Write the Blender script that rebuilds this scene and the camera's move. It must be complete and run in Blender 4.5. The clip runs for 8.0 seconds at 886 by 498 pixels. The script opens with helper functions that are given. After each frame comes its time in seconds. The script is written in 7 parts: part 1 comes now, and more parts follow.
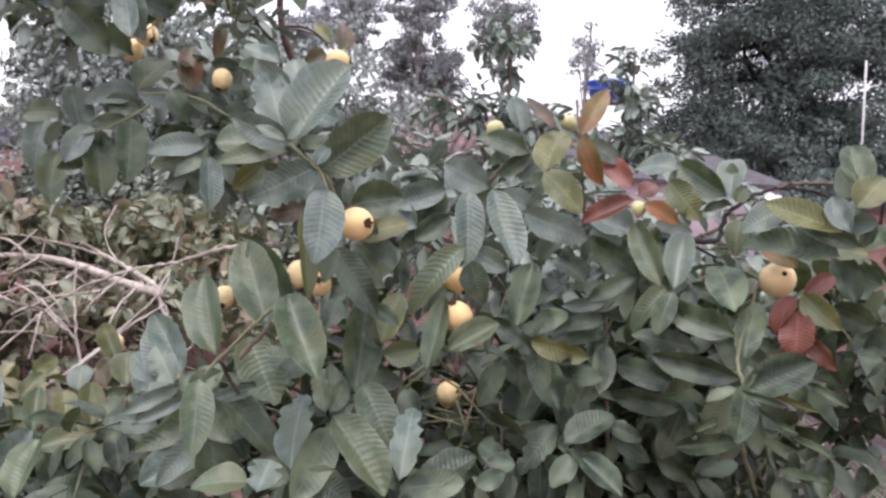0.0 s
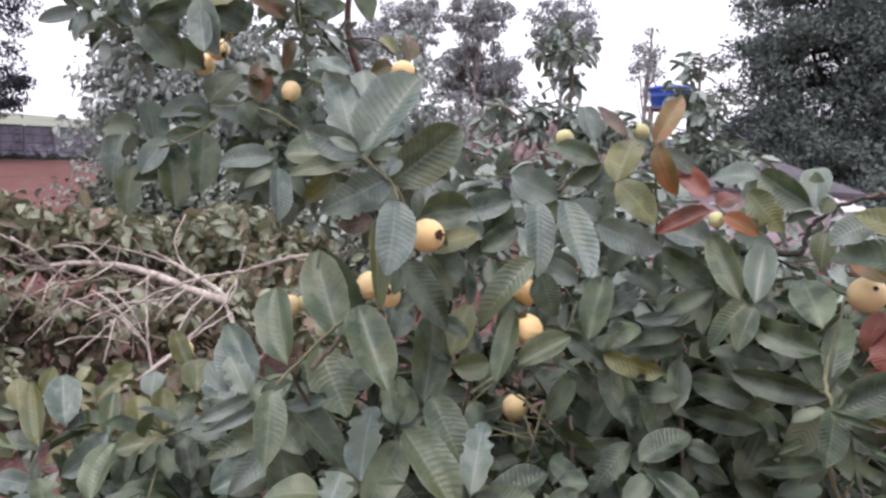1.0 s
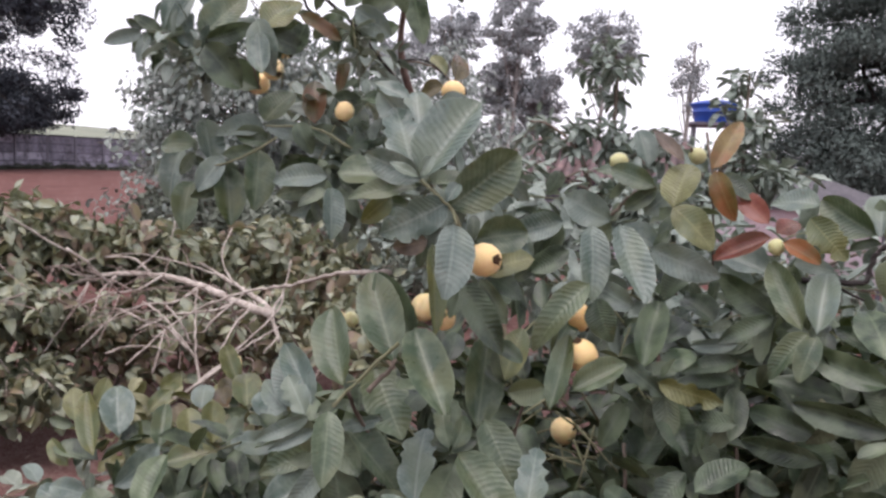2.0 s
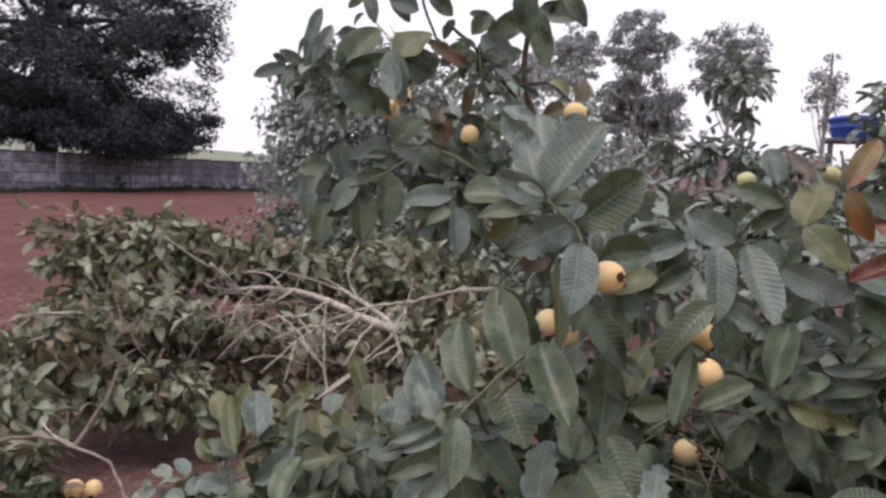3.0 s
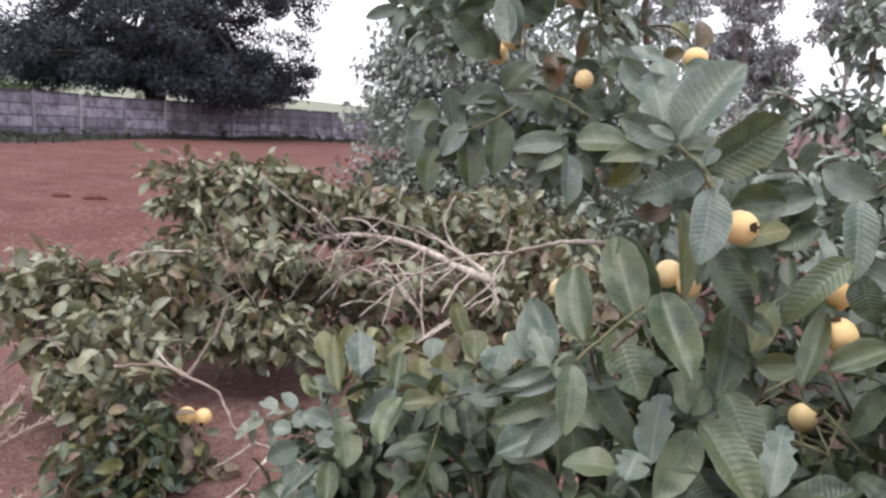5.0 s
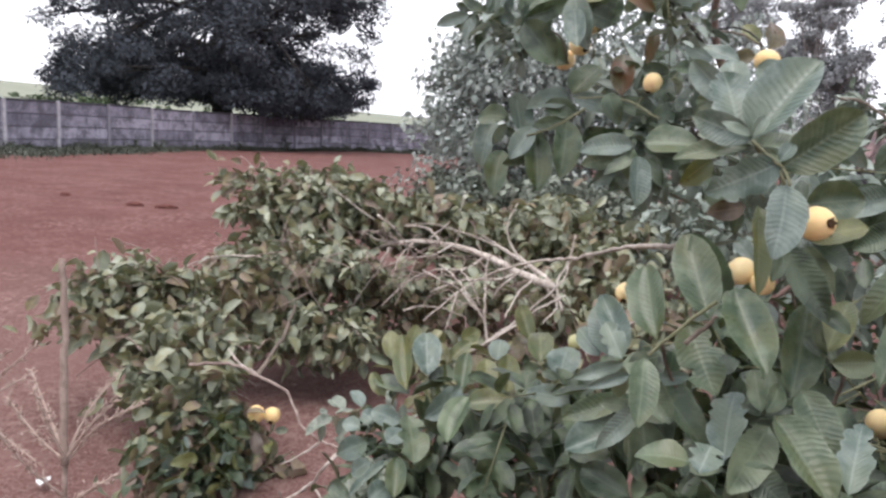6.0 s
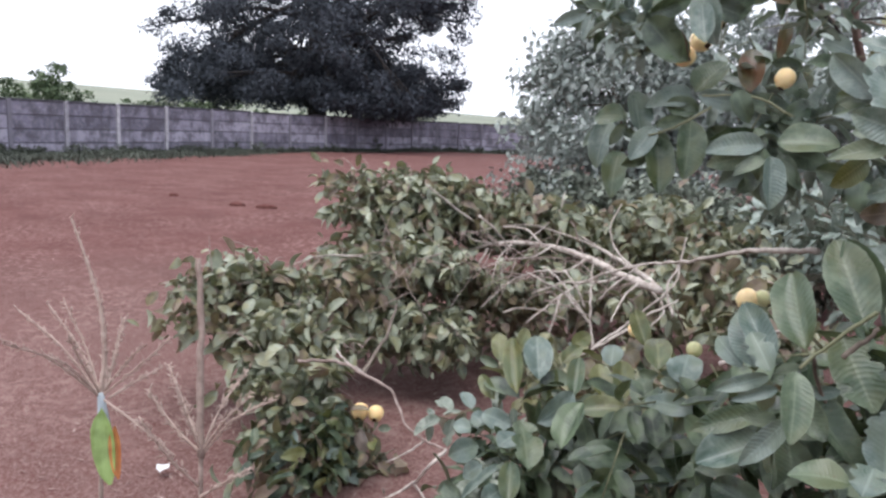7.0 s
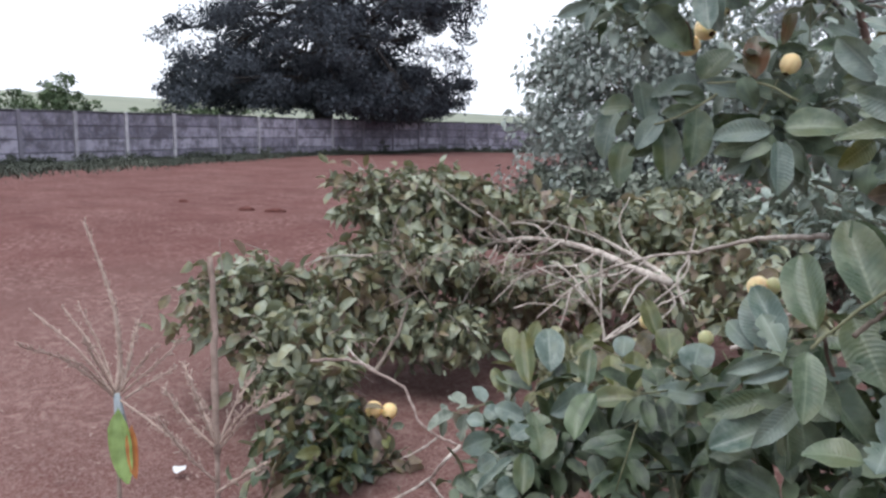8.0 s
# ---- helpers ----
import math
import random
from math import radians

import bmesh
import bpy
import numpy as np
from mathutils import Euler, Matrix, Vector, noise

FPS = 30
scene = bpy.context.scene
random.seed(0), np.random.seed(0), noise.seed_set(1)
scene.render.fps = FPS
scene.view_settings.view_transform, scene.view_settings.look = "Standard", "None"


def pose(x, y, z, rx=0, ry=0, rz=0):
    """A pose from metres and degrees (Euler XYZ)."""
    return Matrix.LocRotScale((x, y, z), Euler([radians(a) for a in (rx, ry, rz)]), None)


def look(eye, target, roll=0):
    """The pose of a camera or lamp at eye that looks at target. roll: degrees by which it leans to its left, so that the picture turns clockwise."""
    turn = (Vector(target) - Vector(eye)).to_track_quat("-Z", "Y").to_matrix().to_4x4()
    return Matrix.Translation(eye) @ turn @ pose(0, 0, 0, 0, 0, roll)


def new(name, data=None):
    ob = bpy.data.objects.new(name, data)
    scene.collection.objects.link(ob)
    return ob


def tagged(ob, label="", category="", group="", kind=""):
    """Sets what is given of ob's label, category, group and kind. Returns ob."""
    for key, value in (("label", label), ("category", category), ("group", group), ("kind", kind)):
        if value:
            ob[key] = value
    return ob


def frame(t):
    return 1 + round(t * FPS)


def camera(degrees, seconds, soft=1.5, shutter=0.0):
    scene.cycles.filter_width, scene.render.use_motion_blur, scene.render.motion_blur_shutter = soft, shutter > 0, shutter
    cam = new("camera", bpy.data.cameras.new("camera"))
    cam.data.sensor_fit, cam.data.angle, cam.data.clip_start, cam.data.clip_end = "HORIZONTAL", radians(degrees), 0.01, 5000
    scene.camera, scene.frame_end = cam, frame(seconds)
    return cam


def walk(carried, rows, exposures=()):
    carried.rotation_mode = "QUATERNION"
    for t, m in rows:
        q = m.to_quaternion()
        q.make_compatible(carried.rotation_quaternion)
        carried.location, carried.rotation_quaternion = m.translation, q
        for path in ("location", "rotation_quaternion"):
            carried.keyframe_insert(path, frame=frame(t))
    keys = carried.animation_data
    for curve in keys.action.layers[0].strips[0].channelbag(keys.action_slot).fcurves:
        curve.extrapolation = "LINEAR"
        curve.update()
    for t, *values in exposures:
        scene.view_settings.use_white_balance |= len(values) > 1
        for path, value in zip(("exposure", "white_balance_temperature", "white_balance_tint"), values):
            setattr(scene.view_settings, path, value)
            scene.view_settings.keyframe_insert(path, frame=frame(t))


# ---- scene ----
cam = camera(62.56, 8.0, 2.65, 0.3)
PATH = [
    (0, (0.0334, 0.0858, 1.5958), (-0.3133, 2.0338, 1.3045), 2.57),
    (0.5, (0.0277, 0.0872, 1.5999), (-0.4057, 2.0200, 1.3234), 2.08),
    (1, (0.0093, 0.0958, 1.5977), (-0.4912, 2.0126, 1.3236), 2.14),
    (2.5, (-0.0237, 0.0605, 1.6186), (-0.7405, 1.9154, 1.4054), 2.65),
    (3, (-0.0142, 0.0263, 1.6134), (-0.9101, 1.8031, 1.4127), 2.25),
    (3.5, (-0.0049, 0.0223, 1.5976), (-1.0004, 1.7412, 1.3641), 1.50),
    (4, (-0.0173, 0.0216, 1.5949), (-1.0045, 1.7402, 1.3269), 1.05),
    (4.5, (-0.0616, 0.0231, 1.5979), (-1.0956, 1.7046, 1.2763), 2.31),
    (6, (-0.0571, -0.0322, 1.5707), (-1.2781, 1.5202, 1.2560), 2.95),
    (6.5, (-0.0900, -0.0581, 1.5710), (-1.4041, 1.4100, 1.2280), 2.80),
    (7, (-0.1201, -0.0690, 1.5708), (-1.5189, 1.3230, 1.2455), 2.32),
    (7.5, (-0.1292, -0.0758, 1.5582), (-1.5440, 1.2981, 1.2255), 1.72),
    (8, (-0.1118, -0.0757, 1.5565), (-1.5286, 1.2979, 1.2315), 0.83),
]
walk(cam, [(t, look(eye, target, roll)) for t, eye, target, roll in PATH],
     [(0.0, 0.5, 6280, 20), (1.0, 0.36, 6300, 21), (2.5, 0.08, 6500, 19), (3.0, -0.17, 6550, 19), (3.5, -0.23, 6580, 20), (4.0, -0.14, 6580, 21),
      (4.5, 0.23, 6500, 18), (6.0, 0.47, 6350, 13), (7.0, 0.43, 6080, 12), (8.0, 0.23, 6000, 9)])

# ---------------------------------------------------------------- light
world = bpy.data.worlds.new("overcast_sky")
scene.world = world
world.use_nodes = True
wn, wl = world.node_tree.nodes, world.node_tree.links
wn.clear()
w_out = wn.new("ShaderNodeOutputWorld")
w_bg = wn.new("ShaderNodeBackground")
w_sky = wn.new("ShaderNodeTexSky")
w_sky.sky_type = "NISHITA"
w_sky.sun_disc = False
w_sky.sun_elevation = radians(75)
w_sky.sun_rotation = radians(200)
w_sky.dust_density = 6.0
w_sky.air_density = 1.5
w_mix = wn.new("ShaderNodeMix")
w_mix.data_type = "RGBA"
w_mix.inputs[0].default_value = 0.8
w_mix.inputs[7].default_value = (10.5, 10.55, 11.1, 1)   # cloud deck over the clear sky
wl.new(w_sky.outputs[0], w_mix.inputs[6])
wl.new(w_mix.outputs[2], w_bg.inputs[0])
w_bg.inputs[1].default_value = 0.13
wl.new(w_bg.outputs[0], w_out.inputs[0])

sun_data = bpy.data.lights.new("sun", "SUN")
sun_data.energy = 1.6
sun_data.angle = radians(45)
sun_data.color = (1.0, 0.96, 0.9)
sun = new("sun", sun_data)
sun.matrix_world = look((0, 0, 0), (0.12, 0.22, -0.97))


# ---------------------------------------------------------------- materials
def material(name, rough=0.6, spec=0.4):
    m = bpy.data.materials.new(name)
    m.use_nodes = True
    nt = m.node_tree
    b = nt.nodes["Principled BSDF"]
    b.inputs["Roughness"].default_value = rough
    b.inputs["Specular IOR Level"].default_value = spec
    return m, nt, b


def node(nt, kind, **values):
    n = nt.nodes.new("ShaderNode" + kind)
    for key, value in values.items():
        if key == "operation":
            n.operation = value
        elif key == "blend":
            n.blend_type = value
    return n


def maths(nt, op, a, b=None, c=None):
    n = node(nt, "Math", operation=op)
    for i, v in enumerate((a, b, c)):
        if v is None:
            continue
        if isinstance(v, (int, float)):
            n.inputs[i].default_value = v
        else:
            nt.links.new(v, n.inputs[i])
    return n.outputs[0]


def mix(nt, fac, a, b, blend="MIX"):
    n = nt.nodes.new("ShaderNodeMix")
    n.data_type = "RGBA"
    n.blend_type = blend
    for i, v in ((0, fac), (6, a), (7, b)):
        if isinstance(v, (int, float)):
            n.inputs[i].default_value = v
        elif isinstance(v, tuple):
            n.inputs[i].default_value = (*v, 1)
        else:
            nt.links.new(v, n.inputs[i])
    return n.outputs[2]


def noisy(nt, scale, detail=4.0, rough=0.6, coord="Object", out=0):
    where = node(nt, "NewGeometry").outputs["Position"] if coord == "Place" else node(nt, "TexCoord").outputs[coord]
    n = node(nt, "TexNoise")
    n.inputs["Scale"].default_value = scale
    n.inputs["Detail"].default_value = detail
    n.inputs["Roughness"].default_value = rough
    nt.links.new(where, n.inputs["Vector"])
    return n.outputs[out]


def ramp(nt, fac, stops):
    r = node(nt, "ValToRGB")
    e = r.color_ramp.elements
    while len(e) < len(stops):
        e.new(0.5)
    for el, (p, c) in zip(e, stops):
        el.position = p
        el.color = (*c, 1) if isinstance(c, tuple) else (c, c, c, 1)
    nt.links.new(fac, r.inputs[0])
    return r.outputs[0]


def bumped(nt, b, height, strength=0.4, distance=0.01):
    n = node(nt, "Bump")
    n.inputs["Strength"].default_value = strength
    n.inputs["Distance"].default_value = distance
    nt.links.new(height, n.inputs["Height"])
    nt.links.new(n.outputs[0], b.inputs["Normal"])


def leaf_material(name, low, high, vein, spots=0.35, island=False, rough=0.39, count=14.0, blotch=(0.09, 0.045, 0.02), turn=None):
    """A veined leaf: midrib and herringbone side veins along the leaf's own length, holes and brown spots."""
    m, nt, b = material(name, rough, 0.5)
    if island:
        rnd = node(nt, "NewGeometry").outputs["Random Per Island"]
    else:
        rnd = node(nt, "ObjectInfo").outputs["Random"]
    uv = node(nt, "TexCoord").outputs["UV"]
    sep = node(nt, "SeparateXYZ")
    nt.links.new(uv, sep.inputs[0])
    across = maths(nt, "ABSOLUTE", maths(nt, "MULTIPLY_ADD", sep.outputs[0], 2.0, -1.0))
    stray = noisy(nt, 55.0, 2.0, 0.5, "Place")
    run = maths(nt, "MULTIPLY_ADD", sep.outputs[1], count, maths(nt, "MULTIPLY", across, -1.9))
    run = maths(nt, "ADD", run, maths(nt, "MULTIPLY", stray, 1.1))
    tri = maths(nt, "PINGPONG", run, 0.5)                      # 0 on a vein, 0.5 between two
    side = ramp(nt, tri, [(0.0, 1.0), (0.06, 0.45), (0.16, 0.0)])
    rib = ramp(nt, across, [(0.0, 1.0), (0.045, 1.0), (0.09, 0.0)])
    # pale rim painted along the margin as an edge highlight
    rim = ramp(nt, across, [(0.86, 0.0), (0.95, 1.0)])
    mark = maths(nt, "FRACT", maths(nt, "MULTIPLY", rnd, 7.31))
    dust = noisy(nt, 32.0, 4.0, 0.6, "Place")
    patchy = ramp(nt, dust, [(0.38, 0.15), (0.62, 1.0)])
    side = maths(nt, "MULTIPLY", maths(nt, "MULTIPLY", side, patchy), maths(nt, "MULTIPLY_ADD", mark, 0.15, 0.02))
    lines = maths(nt, "MAXIMUM", side, maths(nt, "MULTIPLY", rib, 0.6))
    lines = maths(nt, "MAXIMUM", lines, maths(nt, "MULTIPLY", rim, maths(nt, "MULTIPLY", patchy, 0.6)))
    base = mix(nt, rnd, low, high)
    grain = noisy(nt, 220.0, 4.0, 0.65, "Place")
    base = mix(nt, maths(nt, "MULTIPLY", grain, 0.5), base, tuple(0.5 * c for c in low))
    base = mix(nt, ramp(nt, dust, [(0.45, 0.0), (0.68, 0.5)]), base, vein)
    ageing = noisy(nt, 14.0, 2.0, 0.5, "Place")
    base = mix(nt, ramp(nt, ageing, [(0.46, 0.0), (0.62, 0.75)]), base, turn or vein)
    base = mix(nt, maths(nt, "MULTIPLY", lines, 0.6), base, vein)
    sp = noisy(nt, 210.0, 2.0, 0.5, "Place")
    base = mix(nt, ramp(nt, sp, [(0.66, 0.0), (0.70, spots)]), base, blotch)
    nt.links.new(base, b.inputs["Base Color"])
    quilt = maths(nt, "MULTIPLY_ADD", maths(nt, "FRACT", maths(nt, "MULTIPLY", rnd, 3.77)), 1.9, 0.3)
    relief = maths(nt, "ADD", maths(nt, "MULTIPLY", tri, quilt), maths(nt, "MULTIPLY", grain, 0.35))
    bumped(nt, b, relief, 0.36, 0.0022)
    nt.links.new(ramp(nt, dust, [(0.3, rough - 0.14), (0.7, rough + 0.1)]), b.inputs["Roughness"])
    thin = node(nt, "BsdfTranslucent")
    nt.links.new(mix(nt, 0.45, base, (0.16, 0.2, 0.03)), thin.inputs[0])
    both = node(nt, "MixShader")
    both.inputs[0].default_value = 0.13
    nt.links.new(b.outputs[0], both.inputs[1])
    nt.links.new(thin.outputs[0], both.inputs[2])
    nt.links.new(both.outputs[0], nt.nodes["Material Output"].inputs[0])
    return m


def far_leaf_material(name, low, high, rough=0.55, patch=0.6):
    m, nt, b = material(name, rough, 0.14)
    rnd = node(nt, "NewGeometry").outputs["Random Per Island"]
    base = mix(nt, rnd, low, high)
    big = noisy(nt, patch, 3.0, 0.6)
    base = mix(nt, ramp(nt, big, [(0.35, 0.0), (0.7, 0.6)]), base, tuple(0.55 * c for c in low))
    nt.links.new(base, b.inputs["Base Color"])
    return m


def bark_material(name, dark, light, scale=22.0, rough=0.85):
    m, nt, b = material(name, rough, 0.2)
    n1 = noisy(nt, scale, 6.0, 0.7)
    n2 = noisy(nt, scale * 0.2, 3.0, 0.5)
    c = mix(nt, ramp(nt, n1, [(0.35, 0.0), (0.65, 1.0)]), dark, light)
    c = mix(nt, ramp(nt, n2, [(0.45, 0.0), (0.7, 0.55)]), c, tuple(0.6 * v for v in dark))
    nt.links.new(c, b.inputs["Base Color"])
    bumped(nt, b, n1, 0.6, 0.006)
    return m


LEAF = {
    "green": leaf_material("guava_leaf_green", (0.042, 0.072, 0.04), (0.09, 0.128, 0.074), (0.2, 0.24, 0.155), turn=(0.085, 0.1, 0.042)),
    "blue": leaf_material("guava_leaf_dusty", (0.074, 0.115, 0.094), (0.152, 0.2, 0.175), (0.28, 0.33, 0.29), turn=(0.13, 0.165, 0.115)),
    "olive": leaf_material("guava_leaf_olive", (0.082, 0.088, 0.024), (0.15, 0.152, 0.05), (0.24, 0.25, 0.11), turn=(0.085, 0.115, 0.055)),
    # deep and dark: the green leaf darkened in colour to stand in for shade
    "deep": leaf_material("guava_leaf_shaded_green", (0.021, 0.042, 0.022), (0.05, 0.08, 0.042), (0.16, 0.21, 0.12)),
    "dark": leaf_material("guava_leaf_shaded_dark", (0.014, 0.028, 0.016), (0.034, 0.056, 0.033), (0.11, 0.15, 0.09)),
    "red": leaf_material("guava_leaf_red", (0.13, 0.026, 0.02), (0.24, 0.062, 0.045), (0.32, 0.15, 0.1), 0.8, turn=(0.07, 0.03, 0.016)),
    "rust": leaf_material("guava_leaf_rust", (0.085, 0.075, 0.018), (0.2, 0.12, 0.04), (0.28, 0.22, 0.09), 0.9, turn=(0.26, 0.08, 0.03)),
    "bronze": leaf_material("guava_leaf_bronze", (0.05, 0.042, 0.014), (0.1, 0.07, 0.026), (0.17, 0.14, 0.06), 0.8, turn=(0.13, 0.05, 0.024)),
    "brown": leaf_material("guava_leaf_withered", (0.055, 0.037, 0.028), (0.11, 0.08, 0.064), (0.2, 0.155, 0.12), 0.6),
}
# fill leaves: joined and inner hold shade in their colour, upper ones skylight
LEAF_JOINED = leaf_material("guava_shaded_foliage", (0.011, 0.02, 0.011), (0.038, 0.064, 0.038), (0.12, 0.16, 0.09), 0.35, True)
LEAF_INNER = leaf_material("guava_inner_shaded_foliage", (0.013, 0.026, 0.015), (0.06, 0.088, 0.054), (0.17, 0.21, 0.13), 0.35, True)
LEAF_PALE = leaf_material("guava_skylit_foliage", (0.085, 0.12, 0.098), (0.26, 0.315, 0.27), (0.317, 0.37, 0.321), 0.3, True)
LEAF_MIXED = leaf_material("guava_young_foliage", (0.0765, 0.101, 0.0748), (0.23, 0.264, 0.207), (0.36, 0.4, 0.32), 0.3, True)
LEAF_OLIVE = leaf_material("guava_olive_foliage", (0.075, 0.078, 0.028), (0.22, 0.215, 0.09), (0.34, 0.33, 0.2), 0.5, True)
BUSH_LEAF = leaf_material("bush_foliage", (0.066, 0.08, 0.05), (0.45, 0.48, 0.36), (0.3, 0.34, 0.22), 0.4, True, 0.42, 8.0, turn=(0.2, 0.185, 0.085))
BUSH_WITHER = leaf_material("bush_withered_foliage", (0.06, 0.038, 0.027), (0.32, 0.24, 0.185), (0.3, 0.24, 0.17), 0.5, True, 0.6, 8.0, turn=(0.2, 0.17, 0.08))
PALE_LEAF = far_leaf_material("pale_foliage", (0.2, 0.238, 0.215), (0.47, 0.51, 0.47), 0.42, 1.2)
DARK_LEAF = far_leaf_material("dark_tree_foliage", (0.034, 0.04, 0.05), (0.098, 0.11, 0.13), 0.6, 0.25)
# low tones raised and contrast cut, so haze sits in the leaf colour
RIGHT_LEAF = far_leaf_material("dense_tree_foliage", (0.095, 0.122, 0.112), (0.145, 0.178, 0.162), 0.7, 0.4)
# distance haze is mixed into this leaf colour as pale grey
EUC_LEAF = far_leaf_material("eucalyptus_hazed_foliage", (0.23, 0.246, 0.256), (0.41, 0.43, 0.44), 0.5, 0.3)
SHRUB_LEAF = far_leaf_material("shrub_foliage", (0.06, 0.095, 0.05), (0.16, 0.2, 0.11), 0.55, 0.5)
UNDER_LEAF = far_leaf_material("undergrowth_foliage", (0.1, 0.12, 0.09), (0.31, 0.34, 0.28), 0.5, 1.2)
WEED = far_leaf_material("weed_foliage", (0.05, 0.06, 0.048), (0.13, 0.142, 0.11), 0.6, 0.5)
BARK = bark_material("guava_bark", (0.09, 0.07, 0.056), (0.23, 0.19, 0.155))
PALE_BARK = bark_material("dry_branch_bark", (0.27, 0.225, 0.195), (0.6, 0.54, 0.48))
DRY_TWIG = bark_material("dry_twig_bark", (0.2, 0.145, 0.125), (0.44, 0.36, 0.32), 30.0)
RED_BARK = bark_material("peeling_trunk_bark", (0.14, 0.085, 0.072), (0.27, 0.19, 0.165))
GREEN_STEM = bark_material("green_shoot_bark", (0.13, 0.14, 0.075), (0.25, 0.24, 0.15), 40.0, 0.6)
DARK_BARK = bark_material("dark_trunk_bark", (0.03, 0.026, 0.026), (0.075, 0.065, 0.062), 6.0)
EUC_BARK = bark_material("eucalyptus_bark", (0.2, 0.18, 0.17), (0.42, 0.39, 0.37), 3.0)


def fruit_material(name, low, high):
    m, nt, b = material(name, 0.42, 0.4)
    rnd = node(nt, "ObjectInfo").outputs["Random"]
    c = mix(nt, rnd, low, high)
    n1 = noisy(nt, 30.0, 4.0, 0.6)
    c = mix(nt, ramp(nt, n1, [(0.45, 0.0), (0.8, 0.4)]), c, (0.66, 0.5, 0.2))
    n2 = noisy(nt, 120.0, 2.0, 0.5)
    c = mix(nt, ramp(nt, n2, [(0.64, 0.0), (0.70, 0.7)]), c, (0.2, 0.1, 0.035))
    nt.links.new(c, b.inputs["Base Color"])
    b.inputs["Subsurface Weight"].default_value = 0.15
    b.inputs["Subsurface Radius"].default_value = (0.012, 0.006, 0.002)
    b.inputs["Subsurface Scale"].default_value = 0.5
    bumped(nt, b, noisy(nt, 70.0, 3.0, 0.6), 0.35, 0.002)
    return m


FRUIT = fruit_material("guava_skin", (0.81, 0.55, 0.24), (0.875, 0.69, 0.37))
FRUIT_GREEN = fruit_material("green_guava_skin", (0.44, 0.45, 0.21), (0.58, 0.57, 0.32))
CALYX, nt_, b_ = material("dry_calyx", 0.9, 0.1)
nt_.links.new(mix(nt_, noisy(nt_, 150.0), (0.025, 0.015, 0.01), (0.09, 0.055, 0.03)), b_.inputs["Base Color"])

# red earth, with the pasture beyond the yard's wall
WALL_FOOT, WALL_WAY = Vector((-30.0, 9.3, 0)), Vector((-0.26, 0.966, 0)).normalized()
SOIL, nt_, b_ = material("red_earth", 0.95, 0.1)
tc_ = node(nt_, "TexCoord")
sep_ = node(nt_, "SeparateXYZ")
nt_.links.new(tc_.outputs["Object"], sep_.inputs[0])
beyond_ = maths(nt_, "ADD", maths(nt_, "MULTIPLY", sep_.outputs[0], -WALL_WAY.y), maths(nt_, "MULTIPLY", sep_.outputs[1], WALL_WAY.x))
limit_ = -WALL_FOOT.x * WALL_WAY.y + WALL_FOOT.y * WALL_WAY.x
n1_, n2_, n3_ = noisy(nt_, 0.35, 6.0, 0.65), noisy(nt_, 3.0, 6.0, 0.7), noisy(nt_, 45.0, 5.0, 0.75)
c_ = mix(nt_, ramp(nt_, n1_, [(0.3, 0.0), (0.7, 1.0)]), (0.088, 0.035, 0.031), (0.13, 0.058, 0.052))
c_ = mix(nt_, ramp(nt_, n2_, [(0.45, 0.0), (0.72, 0.75)]), c_, (0.17, 0.085, 0.076))
n4_ = noisy(nt_, 13.0, 5.0, 0.7)
c_ = mix(nt_, maths(nt_, "MULTIPLY", ramp(nt_, n4_, [(0.48, 0.0), (0.62, 0.9)]), ramp(nt_, noisy(nt_, 0.8, 4.0, 0.6), [(0.38, 0.15), (0.6, 1.0)])), c_, (0.27, 0.17, 0.152))
c_ = mix(nt_, ramp(nt_, n3_, [(0.35, 0.4), (0.6, 0.0)]), c_, (0.11, 0.055, 0.048))
map_ = node(nt_, "Mapping")
map_.inputs["Rotation"].default_value = (0, 0, radians(40))
map_.inputs["Scale"].default_value = (0.55, 1.3, 1.0)
nt_.links.new(tc_.outputs["Object"], map_.inputs["Vector"])
track_ = node(nt_, "TexNoise")
track_.inputs["Scale"].default_value = 1.1
track_.inputs["Detail"].default_value = 6.0
nt_.links.new(map_.outputs[0], track_.inputs["Vector"])
c_ = mix(nt_, ramp(nt_, track_.outputs[0], [(0.54, 0.0), (0.7, 0.6)]), c_, (0.095, 0.042, 0.038))
c_ = mix(nt_, ramp(nt_, track_.outputs[0], [(0.30, 0.3), (0.42, 0.0)]), c_, (0.19, 0.105, 0.094))
dry_ = node(nt_, "VectorMath")
dry_.operation = "DISTANCE"
nt_.links.new(tc_.outputs["Object"], dry_.inputs[0])
dry_.inputs[1].default_value = (-2.6, 1.2, 0.0)               # trodden straw round the maize and the bush
dry_d = maths(nt_, "ADD", maths(nt_, "MULTIPLY", dry_.outputs["Value"], 0.1), maths(nt_, "MULTIPLY", n1_, 0.5))
straw_ = maths(nt_, "MULTIPLY", ramp(nt_, dry_d, [(0.55, 1.0), (0.95, 0.0)]), ramp(nt_, noisy(nt_, 62.0, 8.0, 0.85), [(0.46, 0.0), (0.6, 0.8)]))
c_ = mix(nt_, straw_, c_, (0.26, 0.185, 0.165))
grey_ = node(nt_, "VectorMath")
grey_.operation = "DISTANCE"
nt_.links.new(tc_.outputs["Object"], grey_.inputs[0])
grey_.inputs[1].default_value = (2.0, 3.7, 0.0)              # a darker, greyer patch of ground beside the trees
grey_d = maths(nt_, "ADD", maths(nt_, "MULTIPLY", grey_.outputs["Value"], 0.15), maths(nt_, "MULTIPLY", n2_, 0.3))
